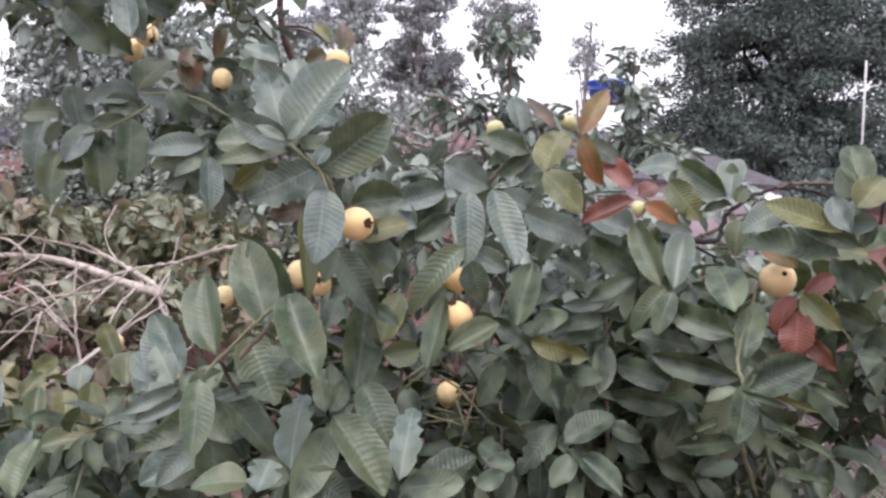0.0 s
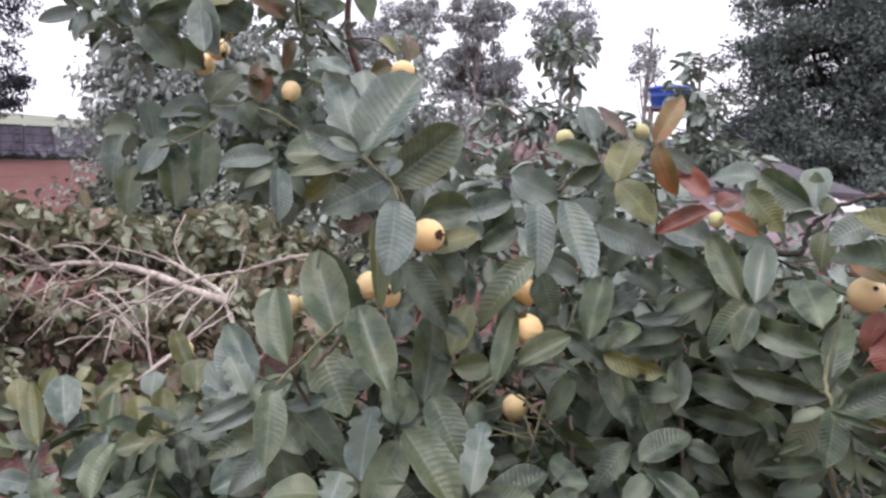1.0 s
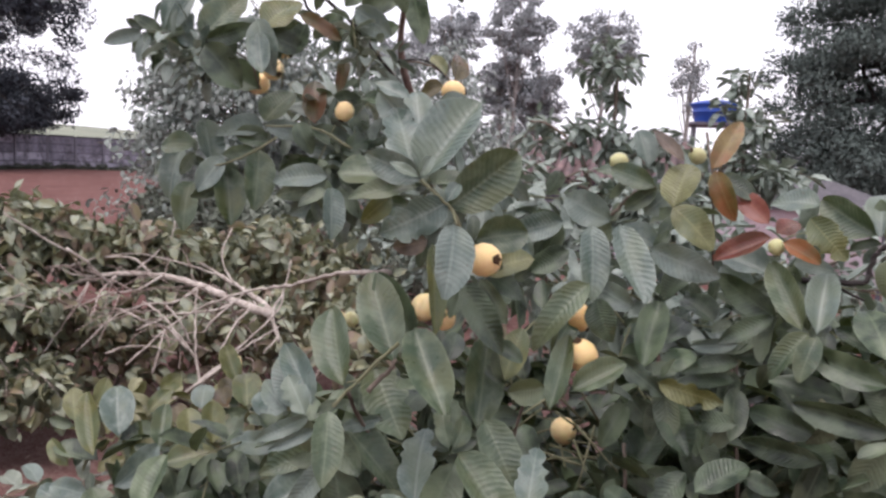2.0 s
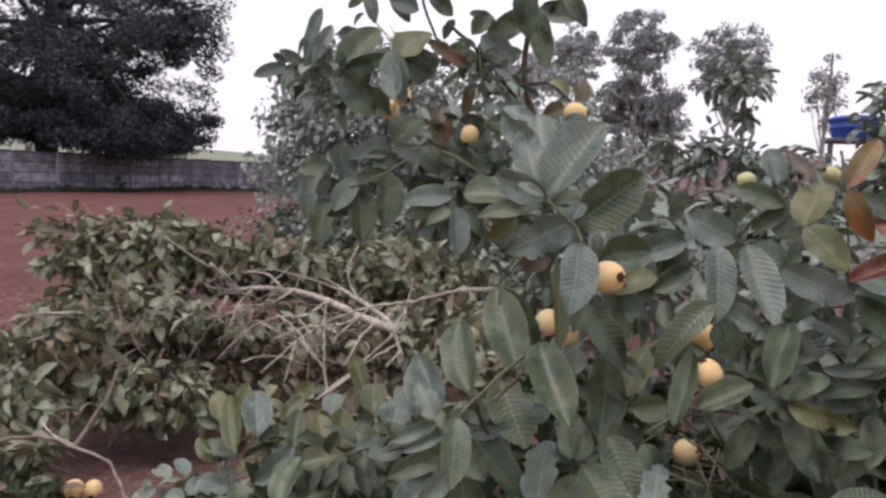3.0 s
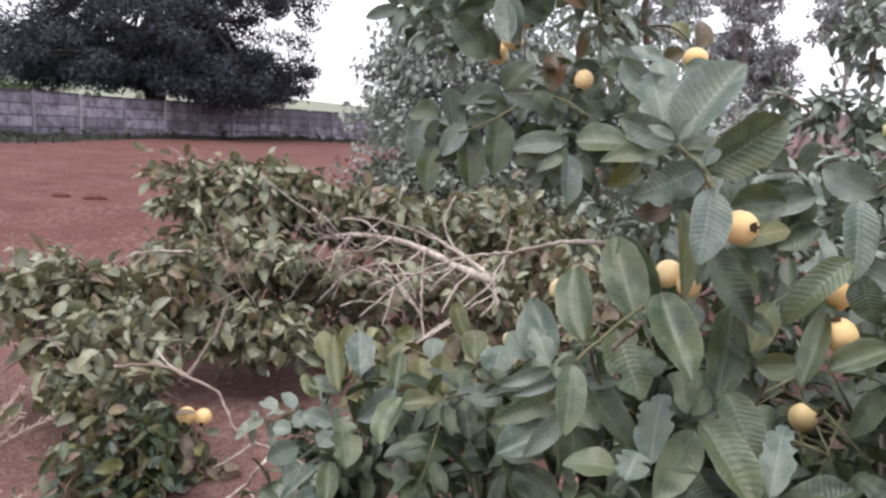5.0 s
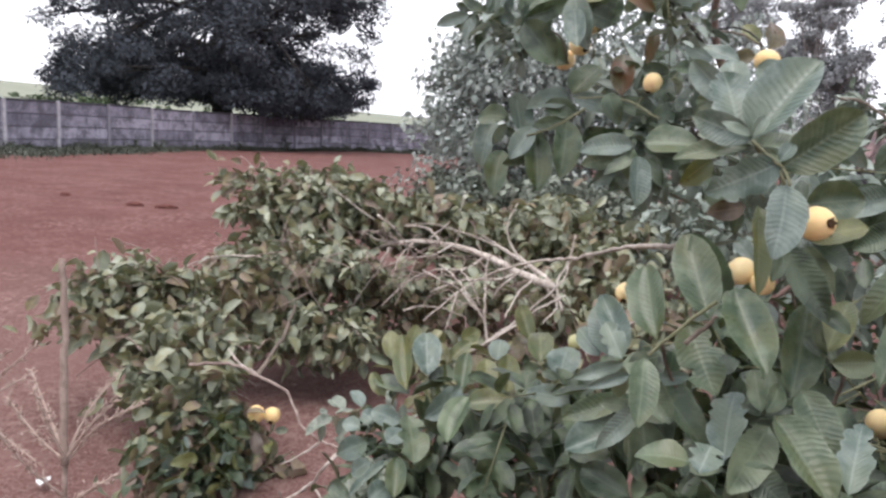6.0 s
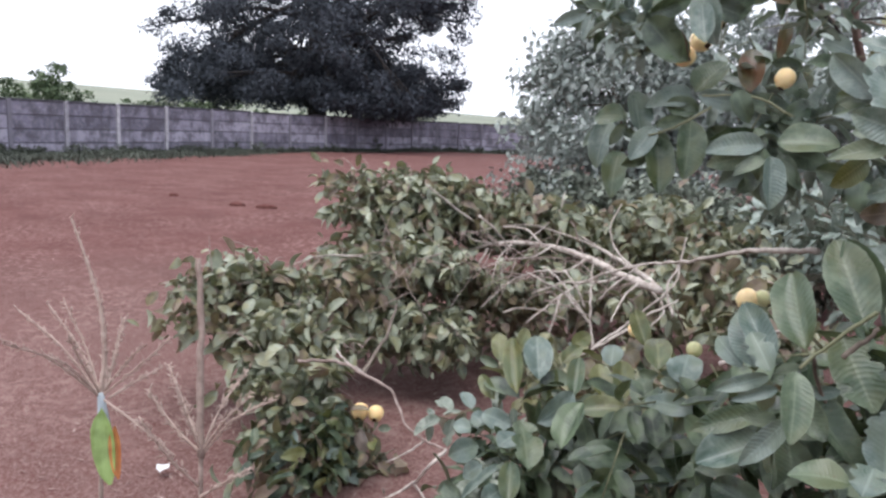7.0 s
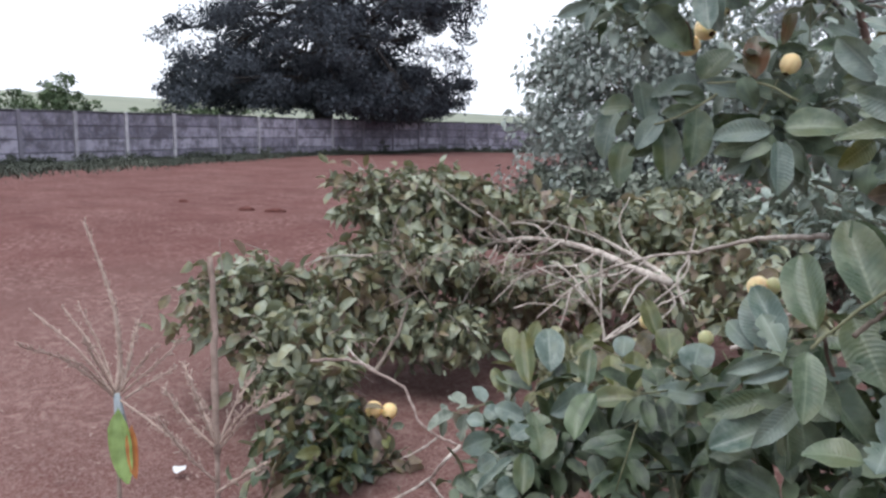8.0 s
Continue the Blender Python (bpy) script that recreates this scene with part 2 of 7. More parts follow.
c_ = mix(nt_, ramp(nt_, grey_d, [(0.42, 0.85), (0.62, 0.0)]), c_, (0.052, 0.041, 0.047))
g_ = mix(nt_, n2_, (0.2, 0.215, 0.165), (0.26, 0.27, 0.215))
g_ = mix(nt_, ramp(nt_, noisy(nt_, 0.02, 4.0), [(0.4, 0.0), (0.6, 0.7)]), g_, (0.185, 0.205, 0.16))
edge_ = maths(nt_, "ADD", maths(nt_, "SUBTRACT", beyond_, limit_ + 0.3), maths(nt_, "MULTIPLY", n2_, 0.3))
nt_.links.new(mix(nt_, ramp(nt_, edge_, [(0.0, 0.0), (0.5, 1.0)]), c_, g_), b_.inputs["Base Color"])
bumped(nt_, b_, maths(nt_, "ADD", n3_, maths(nt_, "MULTIPLY", n2_, 2.0)), 0.5, 0.03)


def plain(name, low, high, scale=8.0, rough=0.8, spec=0.3, stain=None, bump=0.3):
    m, nt, b = material(name, rough, spec)
    n1, n2 = noisy(nt, scale, 6.0, 0.7, "Place"), noisy(nt, scale * 0.3, 5.0, 0.65, "Place")
    c = mix(nt, ramp(nt, n1, [(0.35, 0.0), (0.65, 1.0)]), low, high)
    if stain:
        c = mix(nt, ramp(nt, n2, [(0.42, 0.0), (0.62, 0.85)]), c, stain)
    rnd = node(nt, "ObjectInfo").outputs["Random"]
    c = mix(nt, maths(nt, "MULTIPLY", rnd, 0.3), c, tuple(0.6 * v for v in low))
    nt.links.new(c, b.inputs["Base Color"])
    bumped(nt, b, n1, bump, 0.01)
    return m


def concrete_material():
    """Old grey precast concrete: each slab its own shade, dark streaks running down it and blotches of algae."""
    m, nt, b = material("weathered_concrete", 0.9, 0.2)
    place = node(nt, "NewGeometry").outputs["Position"]
    rnd = node(nt, "ObjectInfo").outputs["Random"]
    squeeze = node(nt, "Mapping")
    squeeze.inputs["Scale"].default_value = (3.5, 3.5, 0.55)
    nt.links.new(place, squeeze.inputs["Vector"])
    streak = node(nt, "TexNoise")
    streak.inputs["Scale"].default_value = 1.0
    streak.inputs["Detail"].default_value = 5.0
    nt.links.new(squeeze.outputs[0], streak.inputs["Vector"])
    fine, blotch = noisy(nt, 9.0, 6.0, 0.7, "Place"), noisy(nt, 1.7, 6.0, 0.7, "Place")
    c = mix(nt, rnd, (0.13, 0.12, 0.17), (0.40, 0.375, 0.46))
    c = mix(nt, ramp(nt, fine, [(0.42, 0.0), (0.66, 0.6)]), c, (0.38, 0.355, 0.39))
    c = mix(nt, ramp(nt, streak.outputs[0], [(0.5, 0.0), (0.66, 0.45)]), c, (0.085, 0.08, 0.095))
    own = node(nt, "SeparateXYZ")
    nt.links.new(node(nt, "TexCoord").outputs["Object"], own.inputs[0])
    rim = maths(nt, "ADD", maths(nt, "ABSOLUTE", own.outputs[2]), maths(nt, "MULTIPLY", blotch, 0.09))
    c = mix(nt, ramp(nt, rim, [(0.245, 0.0), (0.285, 0.8)]), c, (0.05, 0.046, 0.058))      # shadow lines between the slabs, painted dark along their edges
    c = mix(nt, ramp(nt, blotch, [(0.44, 0.0), (0.6, 0.8)]), c, (0.095, 0.088, 0.105))
    nt.links.new(c, b.inputs["Base Color"])
    bumped(nt, b, fine, 0.3, 0.01)
    return m


CONCRETE = concrete_material()
DARK_CAP = plain("mossy_coping", (0.06, 0.057, 0.068), (0.13, 0.122, 0.14), 4.0, 0.95, 0.1, (0.05, 0.05, 0.055))
POST, nt_, b_ = material("concrete_post", 0.9, 0.2)
post_n = noisy(nt_, 5.0, 6.0, 0.7, "Place")
post_c = mix(nt_, ramp(nt_, node(nt_, "ObjectInfo").outputs["Random"], [(0.45, 0.0), (0.95, 1.0)]), (0.19, 0.18, 0.22), (0.52, 0.5, 0.53))
nt_.links.new(mix(nt_, ramp(nt_, post_n, [(0.4, 0.0), (0.65, 0.6)]), post_c, (0.17, 0.16, 0.17)), b_.inputs["Base Color"])
bumped(nt_, b_, post_n, 0.3, 0.01)
PINK = plain("pink_render", (0.5, 0.42, 0.47), (0.62, 0.55, 0.61), 4.0, 0.9, 0.2, (0.5, 0.37, 0.39))
SLATE = plain("dark_roofing", (0.07, 0.065, 0.075), (0.13, 0.12, 0.13), 5.0, 0.8, 0.3)
WHITE = plain("white_sheet", (0.7, 0.7, 0.7), (0.82, 0.82, 0.82), 6.0, 0.6, 0.3, (0.55, 0.53, 0.5))
TILE = plain("old_clay_tile", (0.13, 0.085, 0.085), (0.24, 0.165, 0.16), 9.0, 0.9, 0.2, (0.08, 0.07, 0.075))
BLUE = plain("blue_plastic", (0.02, 0.07, 0.36), (0.03, 0.10, 0.46), 2.0, 0.45, 0.5, None, 0.05)
STRAW = plain("dry_straw", (0.33, 0.245, 0.205), (0.5, 0.4, 0.34), 60.0, 0.9, 0.2)
DRY_STALK = plain("dry_stalk", (0.2, 0.145, 0.12), (0.36, 0.28, 0.24), 40.0, 0.85, 0.2)
BLADE = leaf_material("maize_blade_green", (0.15, 0.23, 0.052), (0.2, 0.276, 0.078), (0.3, 0.42, 0.14), 0.2, False, 0.45, 2.0)
BLADE_RUST = leaf_material("maize_blade_rust", (0.34, 0.09, 0.03), (0.48, 0.15, 0.04), (0.55, 0.25, 0.08), 0.4, False, 0.6, 2.0)
LITTER = far_leaf_material("leaf_litter", (0.17, 0.098, 0.085), (0.44, 0.34, 0.3), 0.9, 2.0)
SHEATH = plain("pale_sheath", (0.3, 0.34, 0.36), (0.42, 0.46, 0.47), 30.0, 0.6, 0.3)
GALV = plain("pale_pole", (0.6, 0.6, 0.6), (0.75, 0.75, 0.74), 6.0, 0.5, 0.4)


# ---------------------------------------------------------------- mesh helpers
def mesh_object(name, verts, faces, mat, uvs=None, smooth=True):
    me = bpy.data.meshes.new(name)
    me.from_pydata(verts, [], faces)
    for m in (mat if isinstance(mat, (list, tuple)) else [mat]):
        me.materials.append(m)
    if uvs is not None:
        layer = me.uv_layers.new(name="UVMap")
        loops = np.empty(len(me.loops), dtype=np.int32)
        me.loops.foreach_get("vertex_index", loops)
        layer.data.foreach_set("uv", np.asarray(uvs, dtype=np.float32)[loops].ravel())
    if smooth:
        me.polygons.foreach_set("use_smooth", np.ones(len(me.polygons), dtype=bool))
    me.update()
    return new(name, me)


def part(name, bm, mat, parent=None, label="", smooth=False):
    """Links a bmesh as one mesh object, under a thing or a part where one is given."""
    me = bpy.data.meshes.new(name)
    bm.to_mesh(me)
    bm.free()
    me.materials.append(mat)
    if smooth:
        me.polygons.foreach_set("use_smooth", np.ones(len(me.polygons), dtype=bool))
    ob = new(name, me)
    if parent is not None:
        ob.parent = parent
    if label:
        tagged(ob, label)
    return ob


def under(ob, parent, label=""):
    ob.parent = parent
    if label:
        tagged(ob, label)
    return ob


def bez(pts, n=6):
    """A smooth line through the given points (Catmull-Rom)."""
    p = [Vector(q) for q in pts]
    p = [p[0] * 2 - p[1]] + p + [p[-1] * 2 - p[-2]]
    out = []
    for i in range(1, len(p) - 2):
        for k in range(n):
            u = k / n
            a, b, c, d = p[i - 1], p[i], p[i + 1], p[i + 2]
            out.append(0.5 * ((2 * b) + (c - a) * u + (2 * a - 5 * b + 4 * c - d) * u * u + (3 * b - a - 3 * c + d) * u ** 3))
    out.append(p[-2])
    return out


class Tubes:
    """Gathers tapered tubes into one mesh."""

    def __init__(self, sides=7):
        self.v, self.f, self.k = [], [], sides

    def add(self, pts, r0, r1, knobs=0.0, rng=random):
        pts = [Vector(p) for p in pts]
        n, k, o = len(pts), self.k, len(self.v)
        side = None
        for i, p in enumerate(pts):
            way = (pts[min(i + 1, n - 1)] - pts[max(i - 1, 0)]).normalized()
            if side is None:
                side = way.orthogonal().normalized()
            side = (side - way * side.dot(way)).normalized()
            up = way.cross(side)
            r = (r0 + (r1 - r0) * i / (n - 1)) * (1 + knobs * rng.uniform(-1, 1))
            for j in range(k):
                a = 2 * math.pi * j / k
                self.v.append(p + (side * math.cos(a) + up * math.sin(a)) * r)
        for i in range(n - 1):
            for j in range(k):
                a, b = o + i * k + j, o + i * k + (j + 1) % k
                self.f.append((a, b, b + k, a + k))
        self.f.append(tuple(o + j for j in reversed(range(k))))
        self.f.append(tuple(o + (n - 1) * k + j for j in range(k)))

    def make(self, name, mat, parent=None, label=""):
        ob = mesh_object(name, self.v, self.f, mat)
        if parent is not None:
            under(ob, parent, label)
        return ob


# ---------------------------------------------------------------- leaves
def leaf_shape(width=0.45, droop=0.25, fold=0.22, wave=0.03, twist=0.0, stations=8, seed=0, bend=0.0, eaten=0):
    """One leaf of length 1 along +y with its upper face to +z: (verts, faces, uvs). Long ones bulge between the side veins; eaten ones have a gnawed margin."""
    rng = random.Random(seed)
    v, f, uv = [], [], []
    bites = {side: [(rng.uniform(0.15, 0.95), rng.uniform(0.03, 0.09), rng.uniform(0.12, 0.42)) for _ in range(4)] for side in (-1, 1)}
    across = (-1, -0.5, 0, 0.5, 1) if stations > 9 else (-1, 0, 1)
    k = len(across)
    for i in range(stations + 1):
        s = i / stations
        half = width * 0.5 * max(0.0, 1 - abs(2 * s - 0.99) ** 2.5) ** 0.72
        if i == 0:
            half = 0.012
        if i == stations:
            half = 0.07 * width
        y = s * (1 - 0.18 * droop * s)
        z = -droop * s * s
        ca, sa = math.cos(twist * s), math.sin(twist * s)
        off = bend * s * s
        for side in across:
            edge = 1 + rng.uniform(-0.03, 0.03)
            if eaten and abs(side) == 1 and 2 < i < stations:
                for at, wide, deep in bites[side]:
                    edge -= deep * max(0.0, 1 - ((s - at) / wide) ** 2)
            x = side * half * edge
            zz = fold * (abs(x) * 2 - 1.6 * x * x / max(width, 0.01)) + wave * math.sin(s * 9 + side * 2 + seed) * side * side * (half / width * 2)
            v.append((off + x * ca - zz * sa, y + rng.uniform(-0.006, 0.006) * abs(side) + 0.03 * abs(side) * (1 - s), z + x * sa + zz * ca))
            uv.append((0.5 + 0.5 * side, s))
        if i:
            a = (i - 1) * k
            for j in range(k - 1):
                f.append((a + j, a + j + 1, a + j + 1 + k, a + j + k))
    return np.array(v), f, np.array(uv)


SHAPES = [
    leaf_shape(0.46, 0.14, 0.34, 0.02, 0.15, 12, 1, 0.04),
    leaf_shape(0.46, 0.26, 0.26, 0.03, -0.2, 12, 2, -0.06),
    leaf_shape(0.46, 0.06, 0.62, 0.02, 0.15, 12, 3, 0.05),
    leaf_shape(0.46, 0.36, 0.38, 0.025, -0.25, 12, 4, -0.07),
    leaf_shape(0.46, -0.10, 0.56, 0.02, 0.1, 12, 5, -0.03),
    leaf_shape(0.46, 0.20, 0.18, 0.04, 0.3, 12, 6, 0.08),
    leaf_shape(0.46, 0.30, 0.48, 0.025, 0.15, 12, 7, -0.08),
    leaf_shape(0.46, 0.10, 0.30, 0.045, -0.3, 12, 8, 0.05),
    leaf_shape(0.46, 0.16, 0.24, 0.04, 0.2, 20, 9, 0.04, 1),
    leaf_shape(0.46, 0.12, 0.34, 0.03, -0.15, 20, 10, -0.03, 1),
]
SMALL_SHAPES = [leaf_shape(w, d, f, 0.0, t, 4, 9 + i, 0.08 * t) for i, (w, d, f, t) in enumerate(((0.56, 0.1, 0.3, 0.0), (0.5, 0.35, 0.45, 0.4), (0.6, 0.6, 0.25, -0.3), (0.42, 0.2, 0.6, 0.5), (0.36, 0.5, 0.7, -0.6)))]
MID_SHAPES = [leaf_shape(0.45, d, f, 0.02, t, 8, 40 + i, 0.2 * t) for i, (d, f, t) in enumerate(((0.14, 0.34, 0.15), (0.3, 0.26, -0.25), (0.06, 0.6, 0.2), (0.42, 0.4, -0.2), (-0.08, 0.5, 0.1)))]


def kite(width, droop, fold):
    """A leaf seen from far off: one face creased along its midrib."""
    return np.array([(0, 0, 0), (width * 0.5, 0.45, fold - 0.4 * droop), (0, 1, -droop), (-width * 0.5, 0.5, fold - 0.4 * droop)]), [(0, 1, 2, 3)], np.array([(0.5, 0), (1, 0.45), (0.5, 1), (0, 0.5)])


FLAT_SHAPES = [kite(0.5, 0.03, 0.02)]
FAR_SHAPES = [kite(0.6, d, 0.1) for d in (0.1, 0.5)]


def leaf_frame(base, tip, roll=0.0, up=(0, 0, 1)):
    """The pose and length of a leaf from its stalk to its tip; roll turns its face about its length."""
    base, tip = Vector(base), Vector(tip)
    y = tip - base
    n = y.length
    y.normalize()
    z = Vector(up) - y * Vector(up).dot(y)
    if z.length < 1e-3:
        z = y.orthogonal()
    z.normalize()
    x = y.cross(z)
    m = Matrix((x, y, z)).transposed().to_4x4()
    return Matrix.Translation(base) @ m @ Matrix.Rotation(roll, 4, "Y"), n


def cloud(name, frames, shapes, mat, seed=0):
    """Many leaves as one mesh. frames: (matrix, length)."""
    rng = np.random.default_rng(seed)
    vs, fs, us, o = [], [], [], 0
    groups = rng.integers(0, len(shapes), len(frames))
    mats = np.array([np.array(m) for m, _ in frames])
    lens = np.array([n for _, n in frames])
    for g, (v, f, uv) in enumerate(shapes):
        idx = np.nonzero(groups == g)[0]
        if not len(idx):
            continue
        w = np.einsum("nij,kj->nki", mats[idx, :3, :3], v) * lens[idx, None, None] + mats[idx, None, :3, 3]
        k = len(v)
        vs.append(w.reshape(-1, 3))
        us.append(np.tile(uv, (len(idx), 1)))
        fa = np.array(f)
        fs.append((fa[None] + (o + k * np.arange(len(idx)))[:, None, None]).reshape(-1, 4))
        o += k * len(idx)
    verts, faces, uvs = np.concatenate(vs), np.concatenate(fs), np.concatenate(us)
    me = bpy.data.meshes.new(name)
    me.vertices.add(len(verts))
    me.vertices.foreach_set("co", verts.astype(np.float32).ravel())
    me.loops.add(faces.size)
    me.loops.foreach_set("vertex_index", faces.astype(np.int32).ravel())
    me.polygons.add(len(faces))
    me.polygons.foreach_set("loop_start", np.arange(0, faces.size, 4, dtype=np.int32))
    me.polygons.foreach_set("use_smooth", np.ones(len(faces), dtype=bool))
    layer = me.uv_layers.new(name="UVMap")
    layer.data.foreach_set("uv", uvs[faces.ravel()].astype(np.float32).ravel())
    me.materials.append(mat)
    me.update(calc_edges=True)
    return new(name, me)


def rand_dir(rng):
    while True:
        v = Vector((rng.uniform(-1, 1), rng.uniform(-1, 1), rng.uniform(-1, 1)))
        if 0.05 < v.length < 1:
            return v.normalized()


def shoot_leaves(rng, base, tip, pairs, size, droop=0.25, spread=0.95, start=0.25):
    """Opposite pairs of leaves along a shoot, each pair turned across the last, with a tuft at the tip."""
    base, tip = Vector(base), Vector(tip)
    way = (tip - base).normalized()
    side = way.orthogonal().normalized()
    side.rotate(Matrix.Rotation(rng.uniform(0, 6.28), 3, way))
    out = []
    for i in range(pairs):
        s = start + (1 - start) * i / max(1, pairs - 1)
        p = base.lerp(tip, s)
        a = side.copy()
        a.rotate(Matrix.Rotation(math.pi / 2 * i + rng.uniform(-0.4, 0.4), 3, way))
        for sign in (1, -1):
            n = size * rng.uniform(0.72, 1.12) * (1.0 - 0.25 * (s > 0.95))
            d = (a * sign * spread + way * rng.uniform(0.15, 0.75) + Vector((0, 0, -droop * rng.uniform(0.2, 1.6)))).normalized()
            q = p + d * 0.012
            out.append(leaf_frame(q, q + d * n, rng.uniform(-0.5, 0.5)))
    return out


# ---------------------------------------------------------------- ground, wall, distance
def ground_height(x, y):
    beyond = (x - WALL_FOOT.x) * -WALL_WAY.y + (y - WALL_FOOT.y) * WALL_WAY.x
    r = math.hypot(x, y)
    h = 0.05 * noise.noise((x * 0.35, y * 0.35, 0.0)) * min(1.0, r / 3.0)
    if r < 40:
        h += 0.02 * noise.noise((x * 1.7, y * 1.7, 3.0))
    s = min(1.0, max(0.0, (beyond - 6.0) / 330.0))
    return h + 15.5 * s * s * (3 - 2 * s) * (1 + 0.08 * noise.noise((x * 0.006, y * 0.006, 7.0)))


rings = [0.25 * 1.075 ** i for i in range(132)]
spokes = 220
gv, gf = [(0.0, 0.0, ground_height(0, 0))], []
for r_ in rings:
    for j in range(spokes):
        a_ = 2 * math.pi * j / spokes
        x_, y_ = r_ * math.cos(a_), r_ * math.sin(a_)
        gv.append((x_, y_, ground_height(x_, y_)))
for j in range(spokes):
    gf.append((0, 1 + j, 1 + (j + 1) % spokes))
for i in range(len(rings) - 1):
    for j in range(spokes):
        a_, b_i = 1 + i * spokes + j, 1 + i * spokes + (j + 1) % spokes
        gf.append((a_, a_ + spokes, b_i + spokes, b_i))
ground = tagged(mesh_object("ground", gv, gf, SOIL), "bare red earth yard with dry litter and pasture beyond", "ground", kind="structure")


def clods():
    """Low ridges of earth, coloured darker than the yard round them."""
    dark = plain("clod_earth", (0.1, 0.04, 0.034), (0.15, 0.066, 0.056), 20.0, 0.95, 0.1)
    for x, y, wide, turn in ((-12.45, 6.75, 0.17, 35), (-11.85, 7.0, 0.19, 50), (-14.6, 6.5, 0.1, 20)):
        bm = bmesh.new()
        bmesh.ops.create_icosphere(bm, subdivisions=3, radius=1.0)
        for v in bm.verts:
            k = 1 + 0.35 * noise.noise(v.co * 2.1 + Vector((x, y, 0)))
            v.co = Vector((v.co.x * wide * k, v.co.y * 0.09 * k, v.co.z * 0.055 * k))
        ob = part("clod", bm, dark, None, "", True)
        ob.matrix_basis = pose(x, y, ground_height(x, y) + 0.012, 0, 0, turn)
        tagged(ob, "low clod of dark earth on the yard", "clod", "clods of turned earth")


clods()


def slab(name, size, mat, bevel=0.01, parent=None, label=""):
    bm = bmesh.new()
    bmesh.ops.create_cube(bm, size=1.0)
    bmesh.ops.scale(bm, vec=size, verts=bm.verts)
    if bevel:
        bmesh.ops.bevel(bm, geom=bm.edges[:], offset=bevel, segments=1, affect="EDGES")
    return part(name, bm, mat, parent, label)


def boundary_wall():
    """Precast wall: posts with four slabs slid in between each two of them."""
    wall = tagged(new("wall_west"), "grey weathered precast concrete panel wall with pale posts", "wall", kind="structure")
    first, bend = Vector((-29.96, 9.32, 0)), Vector((-34.72, 22.19, 0))
    way_a = (bend - first).normalized()
    way_b = Vector((-0.168, 0.986, 0)).normalized()
    feet = [first + way_a * d for d in (-14.4, -12.0, -9.6, -7.15, -4.7, -2.24, 0.0, 2.36, 4.92, 7.72, 10.55)] + [bend + way_b * d for d in (0.0, 2.74, 5.34, 8.1, 10.75, 13.5)]
    turn_ = feet[-1]
    feet += [turn_ + Vector((0.60, 0.80, 0)) * 1.6 * i for i in range(1, 15)]
    post = slab("post", (0.15, 0.19, 2.06), POST, 0.015)
    bay = slab("panel", (2.6, 0.06, 0.4995), CONCRETE, 0.018)
    cap = slab("coping", (2.6, 0.11, 0.085), DARK_CAP, 0.012)
    rng = random.Random(5)
    for i, p in enumerate(feet):
        way = (feet[min(i + 1, len(feet) - 1)] - feet[max(i - 1, 0)]).normalized()
        turn = math.degrees(math.atan2(way.y, way.x))
        o = post if i == 0 else new("post", post.data)
        o.parent = wall
        g = ground_height(p.x, p.y)
        o.matrix_basis = pose(p.x, p.y, g + 1.0, rng.uniform(-0.7, 0.7), rng.uniform(-0.7, 0.7), turn)
        if i + 1 < len(feet):
            q = feet[i + 1]
            c, d = (p + q) / 2, (q - p)
            turn = math.degrees(math.atan2(d.y, d.x))
            o = cap if i == 0 else new("coping", cap.data)
            o.parent = wall
            o.matrix_basis = pose(c.x, c.y, g + 2.005, 0, 0, turn) @ Matrix.Diagonal(((d.length - 0.16) / 2.6, 1, 1, 1))
            for k in range(4):
                o = bay if i == 0 and k == 0 else new("panel", bay.data)
                o.parent = wall
                o.matrix_basis = pose(c.x, c.y, g - 0.02 + 0.25 + 0.5 * k, rng.uniform(-0.6, 0.6), rng.uniform(-0.25, 0.25), turn) @ Matrix.Diagonal(((d.length - 0.06) / 2.6, 1, 1, 1))
    return wall, feet


wall, wall_feet = boundary_wall()


def blades(name, spots, rng, low, high, mat, label, category, lean=0.35, width=0.006):
    """Grass blades and straws as one sheet of stuff."""
    v, f = [], []
    for x, y in spots:
        z = ground_height(x, y)
        n = rng.uniform(low, high)
        a, l = rng.uniform(0, 6.28), rng.uniform(0.05, lean) * n
        dx, dy = math.cos(a), math.sin(a)
        w = width * rng.uniform(0.6, 1.4)
        o = len(v)
        for s in (0, 0.5, 1):
            cx, cy, cz = x + dx * l * s * s * 2, y + dy * l * s * s * 2, z + n * s * (1 - 0.25 * lean * s)
            ww = w * (1 - 0.85 * s)
            v += [(cx - dy * ww, cy + dx * ww, cz), (cx + dy * ww, cy - dx * ww, cz)]
        f += [(o, o + 1, o + 3, o + 2), (o + 2, o + 3, o + 5, o + 4)]
    return tagged(mesh_object(name, v, f, mat), label, category, kind="stuff")


